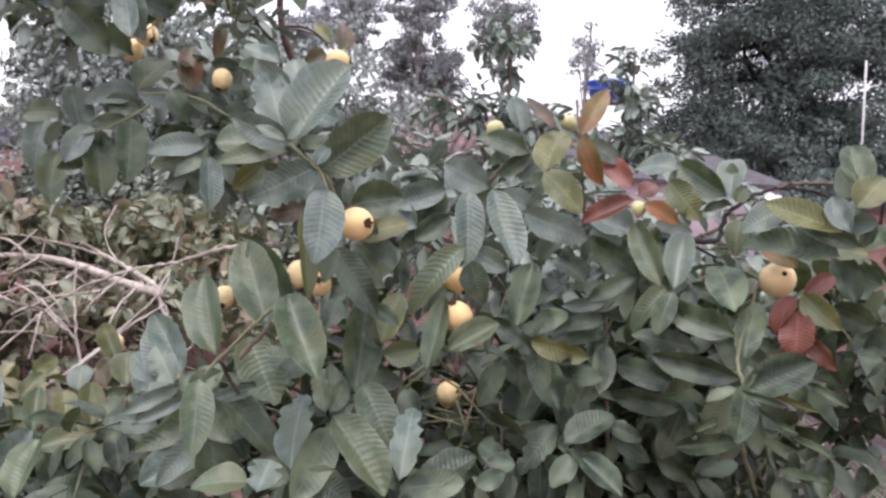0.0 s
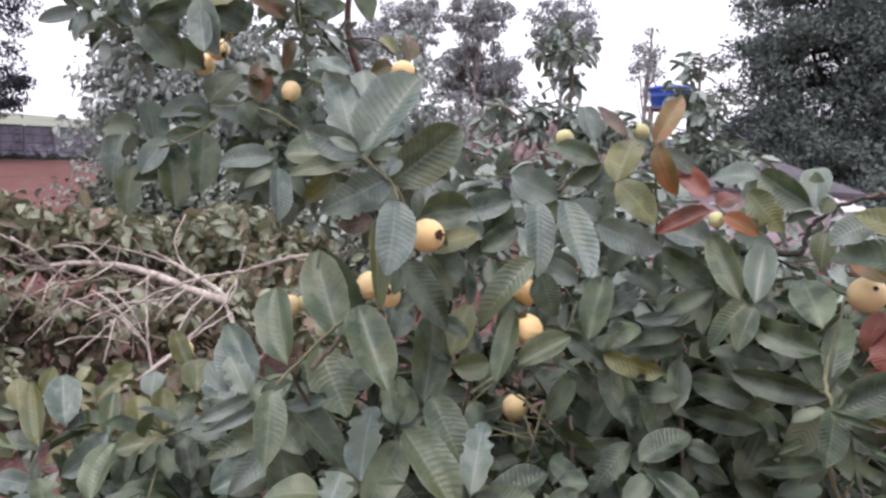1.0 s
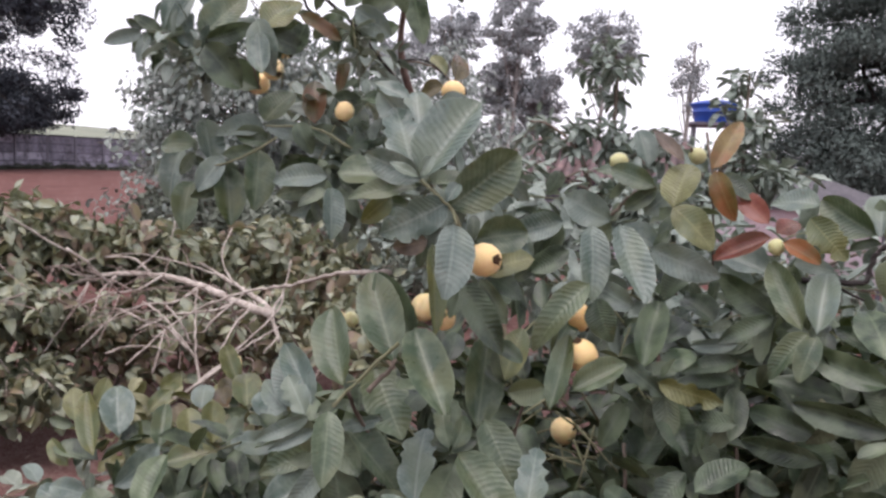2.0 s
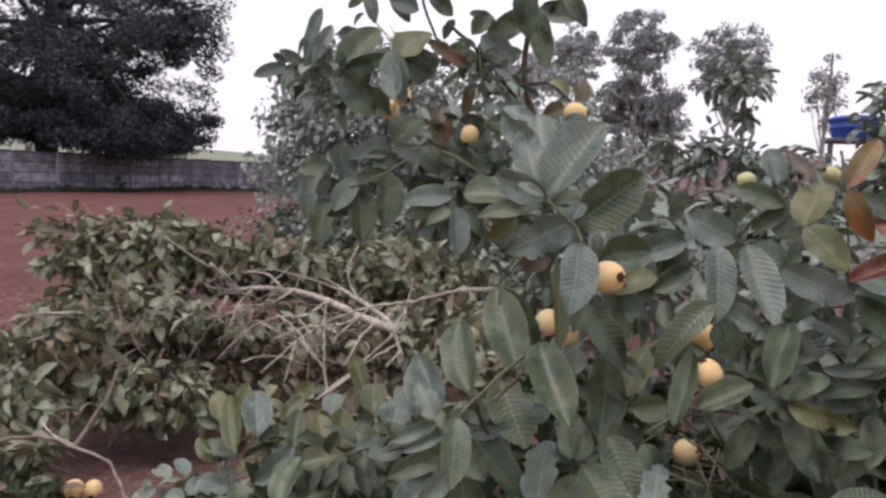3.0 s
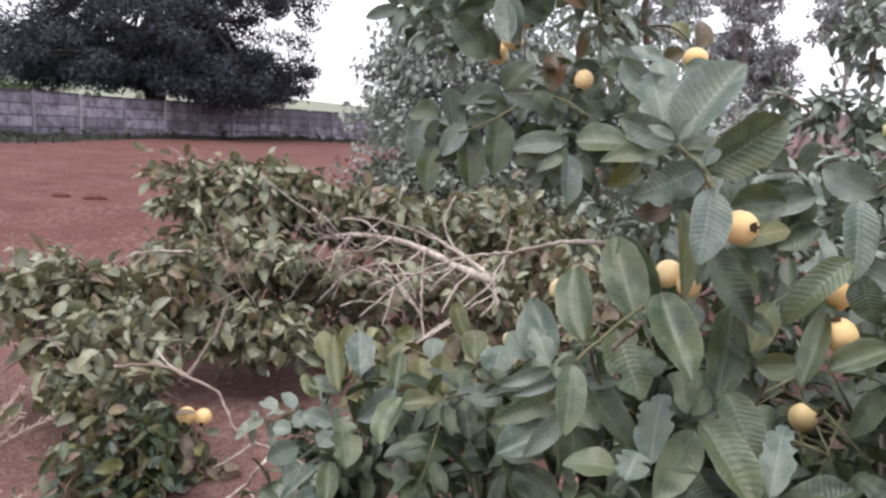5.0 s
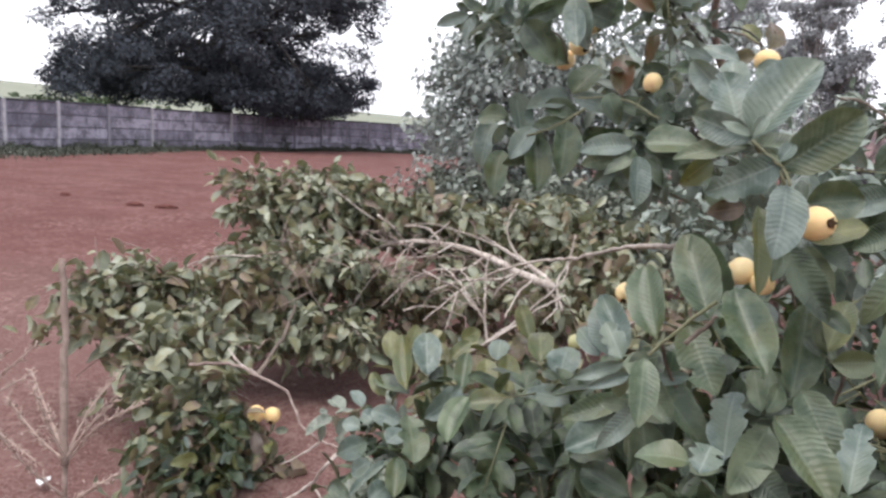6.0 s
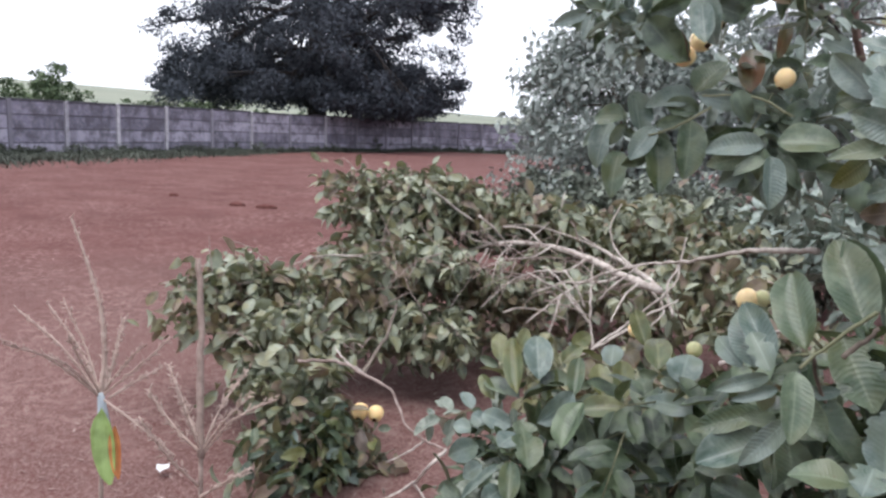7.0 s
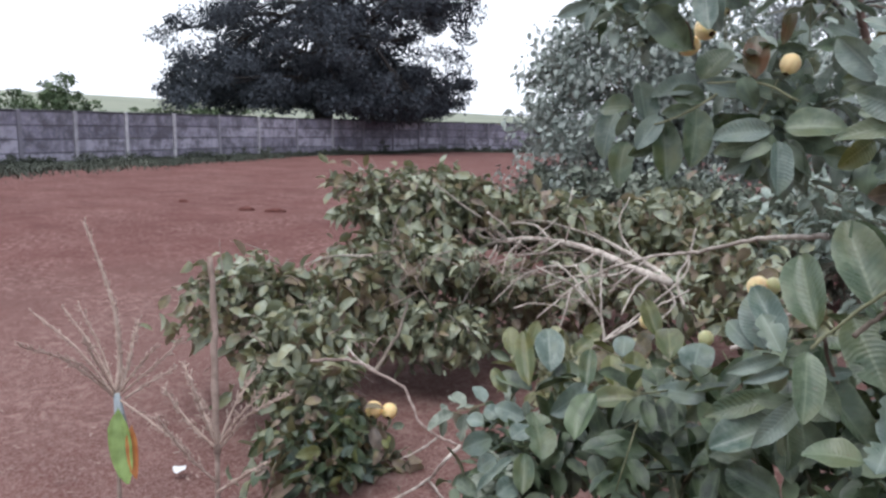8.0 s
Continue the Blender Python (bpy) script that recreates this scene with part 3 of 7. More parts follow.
# ---------------------------------------------------------------- trees of the distance
def crown_leaves(rng, centre, radii, clumps, clump_r, per, size, hollow=0.45, droop=0.4, floor=0.0, roll=1.2, rounded=False):
    """Leaves gathered in clumps through an uneven crown. Returns the leaves and the clump centres."""
    frames, hearts = [], []
    c = Vector(centre)
    for _ in range(clumps):
        d = rand_dir(rng)
        bump = 0.86 + 0.24 * noise.noise(d * 1.9 + c * 0.37)
        r = (hollow + (1 - hollow) * rng.random() ** 0.6) * bump
        h = c + Vector((d.x * radii[0] * r, d.y * radii[1] * r, d.z * radii[2] * r))
        if h.z < floor:
            h.z = floor + rng.uniform(0.0, 2.4)
        hearts.append(h)
        k = clump_r * rng.uniform(0.6, 1.35)
        for _ in range(int(per * rng.uniform(0.6, 1.3))):
            o = rand_dir(rng) * (k * rng.random() ** 0.45)
            o.z *= 0.62
            w = (rand_dir(rng) + Vector((d.x, d.y, 0)) * 0.5 + Vector((0, 0, -droop))).normalized()
            n = size * rng.uniform(0.45, 1.4)
            frames.append(leaf_frame(h + o, h + o + w * n, rng.uniform(-roll, roll), o + Vector((0, 0, 0.5 * k)) if rounded else (0, 0, 1)))
    return frames, hearts


rng = random.Random(11)
spots, tufts = [], []
for i in range(len(wall_feet) - 1):
    wide = 2.3 - 0.17 * i if i < 10 else (0.45 if i < 16 else 0.9)
    for k in range(4200 if i < 10 else 1500):
        p = wall_feet[i].lerp(wall_feet[i + 1], rng.random())
        d = 0.08 + abs(rng.gauss(0.1, wide))
        if rng.random() < 0.8 + 0.8 * noise.noise((p.x * 0.5, p.y * 0.5 + d * 0.3, 1.0)) - 0.07 * d:
            spots.append((p.x + d * 0.95, p.y + d * 0.3))
    for k in range(5 if i < 9 else 2):
        p = wall_feet[i].lerp(wall_feet[i + 1], rng.random())
        d, h = rng.uniform(0.25, 0.5 + 0.7 * wide), rng.uniform(0.1, 0.26) * (1.6 if rng.random() < 0.12 else 1)
        tufts += crown_leaves(rng, (p.x + d, p.y + 0.3 * d, h), (0.55, 0.55, h), 10, 0.16, 34, 0.085, 0.2, 0.2)[0]
blades("weeds", spots, rng, 0.05, 0.3, WEED, "ragged green weeds along the foot of the wall", "weeds", 0.9, 0.02)
tagged(cloud("low_weeds", tufts, FAR_SHAPES, WEED, 12), "low dark leafy weeds against the concrete wall", "weeds", kind="stuff")


KIN = {"eucalyptus": "row of slender eucalyptus", "dense_tree": "dense trees across the yard", "pale_tree": "pale fruit trees in the yard",
       "undergrowth_shrub": "shrubs under the pale trees", "shrub": "shrubs beyond the concrete wall", "yard_shrub": "shrubs across the yard"}


def tree(name, foot, trunk_top, r0, centre, radii, clumps, clump_r, per, size, leaf_mat, bark, label, seed, limbs=16, hollow=0.45, shapes=None, droop=0.4, fork=0.5, floor=0.0, skirts=(), rounded=False):
    rng = random.Random(seed)
    thing = tagged(new(name), label, "shrub" if "shrub" in name else "tree", KIN.get(name, ""))
    foot = Vector((foot[0], foot[1], ground_height(foot[0], foot[1]) - 0.1))
    thing.location = foot
    frames, hearts = crown_leaves(rng, centre, radii, clumps, clump_r, per, size, hollow, droop, floor, 0.9 if rounded else 1.2, rounded)
    for c_, r_, n_ in skirts:
        more, low = crown_leaves(rng, c_, r_, n_, clump_r, per, size, 0.1, droop, 0.0, 0.9 if rounded else 1.2, rounded)
        frames, hearts = frames + more, hearts + low
    top = Vector(trunk_top)
    t = Tubes(8)
    mid = foot.lerp(top, 0.5) + Vector((rng.uniform(-1, 1), rng.uniform(-1, 1), 0)) * r0 * 0.9
    t.add(bez([foot, mid, top], 8), r0, r0 * 0.35, 0.08, rng)
    branches = []
    for h in rng.sample(hearts, min(limbs, len(hearts))):
        s = rng.uniform(fork, 0.98)
        p = foot.lerp(mid, s * 2) if s < 0.5 else mid.lerp(top, s * 2 - 1)
        q = p.lerp(h, 0.5) + Vector((rng.uniform(-1, 1), rng.uniform(-1, 1), rng.uniform(0, 1))) * (h - p).length * 0.12
        b = Tubes(6)
        b.add(bez([p, q, h], 6), r0 * 0.3, r0 * 0.04, 0.1, rng)
        branches.append(b)
        for _ in range(2):
            g = h + rand_dir(rng) * clump_r
            b.add([q.lerp(h, 0.5), h.lerp(g, 0.4), g], r0 * 0.08, r0 * 0.02)
    inv = Matrix.Translation(-foot)
    for ob, lab in ((t.make("trunk", bark), ""), *((b.make("limb", bark), "") for b in branches), (cloud("crown", frames, shapes or FAR_SHAPES, leaf_mat, seed), "")):
        ob.parent = thing
        ob.matrix_parent_inverse = inv
    return thing


tree("broad_tree", (-41.0, 28.7), (-40.8, 28.6, 11.0), 0.75, (-40.8, 28.2, 5.2), (11.2, 11.2, 10.4), 540, 1.05, 265, 0.19,
     DARK_LEAF, DARK_BARK, "broad dark evergreen tree behind the concrete wall", 3, 60, 0.35, fork=0.3, floor=3.0,
     skirts=(((-37.5, 31.7, 3.6), (4.6, 4.6, 1.4), 46), ((-41.5, 28.2, 3.3), (2.6, 2.6, 1.2), 10), ((-44.8, 20.2, 3.9), (1.6, 1.6, 1.4), 9), ((-43.5, 22.5, 3.4), (2.4, 2.4, 1.0), 12), ((-34.6, 29.0, 2.9), (3.0, 6.0, 0.7), 70), ((-33.5, 32.0, 9.6), (2.6, 2.6, 2.6), 36)))
tree("dense_tree", (6.3, 26.4), (6.4, 26.2, 6.0), 0.32, (6.4, 26.2, 4.2), (4.9, 3.9, 6.6), 430, 0.8, 330, 0.11,
     RIGHT_LEAF, DARK_BARK, "tall dense dark green tree across the yard", 4, 24, 0.35, skirts=(((6.0, 25.8, 1.9), (4.9, 3.0, 1.9), 110),), rounded=True)
tree("dense_tree", (13.4, 27.0), (13.2, 27.0, 5.0), 0.26, (13.2, 27.0, 4.6), (3.4, 3.2, 5.6), 220, 0.8, 250, 0.11,
     RIGHT_LEAF, DARK_BARK, "rounded dark green tree beside the taller one", 5, 16, 0.35, skirts=(((13.2, 26.6, 1.6), (3.6, 3.0, 1.7), 60),), rounded=True)

for x_, y_, z_, r_, seed_ in ((6.55, 17.2, 1.3, 0.9, 51), (5.2, 17.6, 0.9, 0.9, 52), (7.9, 17.0, 1.1, 1.0, 53), (4.4, 14.5, 0.6, 0.6, 54)):
    tree("yard_shrub", (x_, y_), (x_, y_, z_), 0.05, (x_, y_, z_), (r_, 0.8, 0.85), 50, 0.34, 60, 0.1,
         RIGHT_LEAF, DARK_BARK, "dark green shrub at the far side of the yard", seed_, 12, 0.2, rounded=True)

# slender eucalyptus
for x_, y_, top_, seed_, wide_ in ((-11.3, 49.4, 13.2, 21, 2.9), (-16.2, 49.6, 12.6, 24, 2.8), (-5.5, 50.0, 12.0, 22, 2.7), (0.0, 50.5, 10.3, 23, 1.1), (-20.4, 51.0, 11.0, 25, 2.4),
                                  (-12.5, 50.5, 9.6, 26, 2.2), (-10.1, 51.0, 8.8, 27, 2.3)):
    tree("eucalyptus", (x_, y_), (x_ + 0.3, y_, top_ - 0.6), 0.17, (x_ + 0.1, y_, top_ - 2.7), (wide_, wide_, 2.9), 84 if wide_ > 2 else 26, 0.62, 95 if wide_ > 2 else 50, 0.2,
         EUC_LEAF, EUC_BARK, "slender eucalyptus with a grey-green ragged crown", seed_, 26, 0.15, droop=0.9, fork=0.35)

# the wood line low behind them, pale from the haze in its leaf colour
rng = random.Random(61)
fr_ = []
for i in range(34):
    x_ = -34 + 1.5 * i + rng.uniform(-1, 1)
    fr_ += crown_leaves(rng, (x_, 66 + rng.uniform(-4, 4), rng.uniform(1.6, 3.2)), (2.4, 2.4, 2.6), 14, 0.7, 50, 0.36, 0.2, 0.5)[0]
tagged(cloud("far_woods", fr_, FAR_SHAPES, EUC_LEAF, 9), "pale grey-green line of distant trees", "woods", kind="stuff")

# low bushes dotted over the pasture
rng = random.Random(71)
fr_ = []
for _ in range(60):
    a_, r_ = rng.uniform(2.35, 2.95), rng.uniform(70, 240)
    x_, y_ = r_ * math.cos(a_), r_ * math.sin(a_)
    k_ = rng.uniform(0.5, 1.3)
    fr_ += crown_leaves(rng, (x_, y_, ground_height(x_, y_) + 0.5 * k_), (k_, k_, 0.8 * k_), 8, 0.5, 14, 0.5, 0.2, 0.2)[0]
tagged(cloud("pasture_bushes", fr_, FAR_SHAPES, SHRUB_LEAF, 14), "small scattered bushes on the pale pasture", "bushes", kind="stuff")

tree("pale_tree", (-5.2, 8.1), (-5.15, 8.0, 2.2), 0.06, (-5.2, 7.95, 1.5), (1.9, 1.3, 1.55), 270, 0.3, 54, 0.082,
     PALE_LEAF, BARK, "small pale grey-green fruit tree in the yard", 6, 36, 0.2, SMALL_SHAPES, fork=0.2,
     skirts=(((-4.47, 8.0, 2.51), (1.0, 0.8, 0.75), 60), ((-6.1, 7.95, 2.35), (0.55, 0.6, 0.7), 36), ((-5.4, 7.95, 2.9), (0.7, 0.6, 0.5), 30)))
tree("pale_tree", (-3.1, 8.6), (-3.1, 8.6, 1.9), 0.05, (-3.1, 8.6, 1.7), (1.5, 1.2, 1.5), 130, 0.3, 60, 0.08,
     PALE_LEAF, BARK, "low pale grey-green fruit tree among undergrowth", 7, 30, 0.2, SMALL_SHAPES, fork=0.2)
for x_, y_, seed_ in ((-5.6, 7.3, 35), (-4.8, 7.0, 36), (-3.9, 6.8, 37), (-2.9, 6.8, 38), (-2.2, 7.0, 39)):
    tree("undergrowth_shrub", (x_, y_), (x_, y_, 0.7), 0.03, (x_, y_, 0.65), (0.85, 0.6, 0.62), 90, 0.22, 36, 0.085,
         UNDER_LEAF, BARK, "ragged low shrub at the foot of the pale trees", seed_, 16, 0.2, SMALL_SHAPES, fork=0.2)
for x_, y_, z_, rad_, seed_ in ((-36.4, 10.8, 2.3, 1.1, 31), (-38.5, 7.6, 2.2, 1.5, 35), (-42.5, 13.5, 1.5, 1.3, 36), (-36.6, 17.8, 1.5, 1.1, 39), (-40.0, 10.0, 1.6, 1.4, 32), (-45.0, 19.0, 1.5, 1.7, 33), (-44.0, 22.5, 1.4, 1.8, 34)):
    tree("shrub", (x_, y_), (x_, y_, z_), 0.07, (x_, y_, z_ + 0.1), (rad_, rad_, 1.5), 40, 0.45, 50, 0.2,
         SHRUB_LEAF, DARK_BARK, "loose green shrub beyond the concrete wall", seed_, 14, 0.2)


# ---------------------------------------------------------------- outbuildings, tank, pole
def tiled_shed():
    """Low shed whose roof of barrel tiles slopes towards the yard."""
    thing = tagged(new("shed"), "low shed with an old brown clay tile roof", "shed")
    thing.location = (-1.7, 14.6, ground_height(-1.7, 14.6))
    body = slab("wall", (3.2, 1.6, 1.5), CONCRETE, 0.01, thing)
    body.location = (0, 0.1, 0.72)
    roof = slab("roof", (3.7, 1.9, 0.06), TILE, 0.01, thing)
    tilt = radians(24)
    roof.matrix_basis = pose(0, 0, 1.72, 24, 0, 0)
    v, f = [], []
    for i in range(7):
        a = math.pi * i / 6
        for y, k in ((0, 1.0), (0.34, 0.85)):
            v.append((0.085 * k * math.cos(a), y, 0.06 * k * math.sin(a)))
    f = [(2 * i, 2 * i + 2, 2 * i + 3, 2 * i + 1) for i in range(6)]
    rng = random.Random(8)
    first = None
    for r in range(6):
        for c in range(18):
            if first is None:
                first = mesh_object("tile", v, f, TILE)
                o = first
            else:
                o = new("tile", first.data)
            o.parent = roof
            o.matrix_basis = pose(-1.74 + 0.205 * c + rng.uniform(-0.012, 0.012), -0.95 + 0.31 * r, 0.035 + rng.uniform(0, 0.012), rng.uniform(2, 5), 0, rng.uniform(-3, 3))
    return thing


tiled_shed()


def pink_building():
    """Low lilac-pink shed under a dark hipped roof."""
    thing = tagged(new("outbuilding"), "low pale pink rendered shed under a dark hipped roof", "shed")
    x0, x1, y0, y1 = -1.2, 3.14, 12.2, 13.8
    z = ground_height(1.0, 13.0)
    thing.location = (1.0, 13.0, z)
    slab("wall", (x1 - x0, y1 - y0, 1.16 - z), PINK, 0.01, thing).location = (0.5 * (x0 + x1) - 1.0, 0.0, 0.5 * (1.16 - z) - 0.02)
    low = [(x - 1.0, y - 13.0, h - z) for h in (1.1, 1.16) for x, y in ((x0 - 0.15, y0 - 0.12), (x1 + 0.15, y0 - 0.12), (x1 + 0.15, y1 + 0.12), (x0 - 0.15, y1 + 0.12))]
    ridge = [(x0 + 0.9 - 1.0, 0.0, 1.56 - z), (x1 - 0.85 - 1.0, 0.0, 1.56 - z)]
    roof = mesh_object("roof", low + ridge, [(3, 2, 1, 0), (0, 1, 5, 4), (1, 2, 6, 5), (2, 3, 7, 6), (3, 0, 4, 7), (4, 5, 9, 8), (5, 6, 9), (6, 7, 8, 9), (7, 4, 8)], SLATE, smooth=False)
    under(roof, thing)
    return thing


pink_building()


def sheet_stack():
    """A corrugated white sheet leaning on a low frame."""
    thing = tagged(new("roof_sheet"), "white corrugated roofing sheet sloping on a low frame", "sheet")
    thing.location = (3.02, 11.3, ground_height(3.02, 11.3))
    v, f = [], []
    for i in range(49):
        x = -0.46 + 0.02 * i
        z = 0.012 * math.sin(x * 2 * math.pi / 0.12) - 0.27 * x
        v += [(x, -0.3, z - 0.07), (x, 0.5, z + 0.07), (x, -0.3, z - 0.078), (x, 0.5, z + 0.062)]
    for i in range(48):
        a = 4 * i
        f += [(a, a + 4, a + 5, a + 1), (a + 2, a + 3, a + 7, a + 6), (a, a + 2, a + 6, a + 4), (a + 1, a + 5, a + 7, a + 3)]
    sheet = mesh_object("sheet", v, f, WHITE)
    under(sheet, thing)
    sheet.location = (0, 0, 0.95)
    for x, h in ((-0.38, 0.98), (0.42, 0.77)):
        for y, more in ((-0.22, -0.02), (0.42, 0.09)):
            slab("leg", (0.05, 0.05, h + more), CONCRETE, 0.005, thing).location = (x, y, (h + more) / 2 - 0.02)
    return thing


sheet_stack()


def water_tank():
    """A blue tank with a rimmed lid on a tall stand."""
    thing = tagged(new("water_tank"), "bright blue plastic water tank on a tall stand", "water tank")
    x, y = 0.88, 24.5
    z = ground_height(x, y)
    thing.location = (x, y, z)
    v, f = [], []
    k = 32
    rows = [(0.0, 0.58), (0.04, 0.6), (0.3, 0.66), (0.31, 0.68), (0.34, 0.68), (0.35, 0.665), (0.5, 0.71), (0.52, 0.76), (0.58, 0.76), (0.6, 0.74), (0.66, 0.5), (0.7, 0.2), (0.71, 0.0001)]
    for h, r in rows:
        for j in range(k):
            a = 2 * math.pi * j / k
            v.append((r * math.cos(a), r * math.sin(a), h))
    for i in range(len(rows) - 1):
        for j in range(k):
            a, b = i * k + j, i * k + (j + 1) % k
            f.append((a, b, b + k, a + k))
    f.append(tuple(reversed(range(k))))
    tank = under(mesh_object("tank", v, f, BLUE), thing)
    tank.location = (0, 0, 3.12 - z)
    slab("platform", (1.5, 1.5, 0.1), CONCRETE, 0.01, thing).location = (0, 0, 3.065 - z)
    for sx in (-1, 1):
        for sy in (-1, 1):
            slab("leg", (0.14, 0.14, 3.05), CONCRETE, 0.01, thing).location = (0.6 * sx, 0.6 * sy, 1.5)


water_tank()
pole_ = Tubes(10)
pole_.add([(6.6, 18.8, -0.1), (6.53, 18.8, 2.0), (6.4, 18.8, 3.87)], 0.027, 0.024)
tagged(pole_.make("pole", GALV), "thin pale metal pole standing in the yard", "pole")


def unseen_wall():
    """A plain unseen wall added well behind the viewer, blocking some low skylight."""
    ob = slab("wall_south", (16.0, 0.2, 3.0), PINK, 0.01)
    ob.location = (0.0, -9.0, 1.45)
    tagged(ob, "plain wall added out of view behind the camera", "wall", kind="structure")


unseen_wall()


# ---------------------------------------------------------------- guava trees
LEAF_MESH = {}


def leaf_mesh(shape, colour):
    if (shape, colour) not in LEAF_MESH:
        v, f, uv = SHAPES[shape]
        ob = mesh_object("leaf", [tuple(p) for p in v], f, LEAF[colour], uv)
        LEAF_MESH[shape, colour] = ob.data
        bpy.data.objects.remove(ob)
    return LEAF_MESH[shape, colour]


def fruit_mesh():
    v, f, k, n = [], [], 16, 12
    for i in range(n + 1):
        a = math.pi * i / n
        r = math.sin(a) * (1 + 0.06 * math.cos(a))
        z = -math.cos(a) * 1.08
        for j in range(k):
            b = 2 * math.pi * j / k
            v.append(((r + 0.012 * math.sin(5 * b) * math.sin(a)) * math.cos(b), r * math.sin(b), z))
    for i in range(n):
        for j in range(k):
            f.append((i * k + j, i * k + (j + 1) % k, (i + 1) * k + (j + 1) % k, (i + 1) * k + j))
    return v, f


def calyx_mesh():
    """The dried crown at the end of a guava: a ragged ring of five lobes round a pit."""
    v, f = [(0, 0, 1.095)], []
    for i in range(10):
        a = 2 * math.pi * i / 10
        r, z = (0.36, 1.19) if i % 2 == 0 else (0.25, 1.12)
        v += [(0.15 * math.cos(a), 0.15 * math.sin(a), 1.11), (r * math.cos(a), r * math.sin(a), z), (0.26 * math.cos(a), 0.26 * math.sin(a), 1.0)]
    for i in range(10):
        j = (i + 1) % 10
        a, b = 1 + 3 * i, 1 + 3 * j
        f += [(0, a, b), (a, a + 1, b + 1, b), (a + 1, a + 2, b + 2, b + 1)]
    return v, f


FRUIT_PROTO, FRUIT_AT = {}, []


def place_fruit(parent, at, r, end, mat=None, crown=1.0):
    """A guava of radius r whose calyx points along end; crown: how open the calyx is."""
    mat = mat or FRUIT
    if mat.name not in FRUIT_PROTO:
        a = mesh_object("fruit", *fruit_mesh(), mat)
        b = mesh_object("calyx", *calyx_mesh(), CALYX)
        FRUIT_PROTO[mat.name] = (a.data, b.data)
        bpy.data.objects.remove(a)
        bpy.data.objects.remove(b)
    FRUIT_AT.append((Vector(at), r))
    fd, cd = FRUIT_PROTO[mat.name]
    q = Vector(end).normalized().to_track_quat("Z", "Y").to_matrix().to_4x4()
    ob = new("fruit", fd)
    ob.parent = parent
    ob.matrix_parent_inverse = Matrix.Translation(-parent.location)
    ob.matrix_basis = Matrix.Translation(at) @ q @ Matrix.Scale(r, 4)
    under(new("calyx", cd), ob, "dark dried calyx").scale = (crown, crown, 1.0)
    return ob


def adopt(ob, parent, label=""):
    """Puts a part that was built in place under its thing."""
    ob.parent = parent
    ob.matrix_parent_inverse = Matrix.Translation(-parent.location)
    if label:
        tagged(ob, label)
    return ob


def branch(parent, bark, r0, r1, *pts):
    """One bent branch through the given places, slightly knotted."""
    rng = random.Random(int(abs(pts[0][0]) * 1e4))
    t = Tubes(7)
    line = bez(pts, 5)
    for i in range(1, len(line) - 1):
        line[i] = line[i] + rand_dir(rng) * min(r0, 0.008) * 0.5
    t.add(line, r0, r1, 0.12, rng)
    return adopt(t.make("branch", bark), parent)


def fill_shoots(rng, volumes, size, twigs, pairs=(3, 5), droop=0.3):
    """Leafy shoots through a few rounded volumes: (centre, radii, shoots)."""
    out = []
    for c, radii, n in volumes:
        c = Vector(c)
        for _ in range(n):
            d = rand_dir(rng) * rng.random() ** 0.4
            p = c + Vector((d.x * radii[0], d.y * radii[1], d.z * radii[2]))
            way = (Vector((d.x, d.y * 0.6 - 0.15, d.z + 0.25)) + rand_dir(rng) * 0.8).normalized()
            n_len = rng.uniform(0.10, 0.22) * size / 0.12
            b = p - way * n_len * 0.6
            t = b + way * n_len
            twigs.add([b, b.lerp(t, 0.5), t], 0.0032 * size / 0.12, 0.0016 * size / 0.12)
            out += shoot_leaves(rng, b, t, rng.randint(*pairs), size, droop)
    return out


# the near guava tree
guava = tagged(new("guava_tree"), "fruiting guava tree with large dusty green leaves and yellow fruit", "tree")
guava.location = (-0.55, 2.15, ground_height(-0.55, 2.15))
rng = random.Random(41)
twigs = Tubes(5)
leaves = fill_shoots(rng, [
    ((-0.277, 1.532, 1.077), (0.38, 0.18, 0.24), 48),
    ((0.010, 1.706, 1.011), (0.35, 0.22, 0.26), 50),
    ((0.350, 1.781, 1.064), (0.30, 0.22, 0.25), 44),
    ((0.544, 1.784, 1.280), (0.16, 0.2, 0.12), 7),
    ((-0.629, 1.497, 0.923), (0.25, 0.2, 0.22), 22),
    ((-0.963, 1.593, 0.810), (0.22, 0.25, 0.2), 9),
    ((-1.2, 1.75, 0.62), (0.25, 0.2, 0.2), 7),
    ((-0.259, 1.252, 0.777), (0.5, 0.15, 0.16), 22),
    ((0.331, 2.011, 0.784), (0.36, 0.3, 0.28), 40),
    ((-0.120, 1.954, 0.713), (0.5, 0.25, 0.3), 34),
    ((-0.028, 2.355, 0.590), (0.8, 0.25, 0.35), 40),
    ((0.399, 2.362, 0.932), (0.3, 0.25, 0.3), 36),
    ((-0.36, 2.25, 0.86), (0.35, 0.2, 0.28), 30),
    ((-1.401, 1.591, 0.613), (0.14, 0.12, 0.12), 12),
    ((-1.265, 1.760, 0.630), (0.18, 0.14, 0.14), 14),
    ((-1.379, 1.428, 0.550), (0.14, 0.12, 0.1), 8),
    ((0.72, 2.05, 1.1), (0.16, 0.2, 0.3), 20),
], 0.108, twigs)
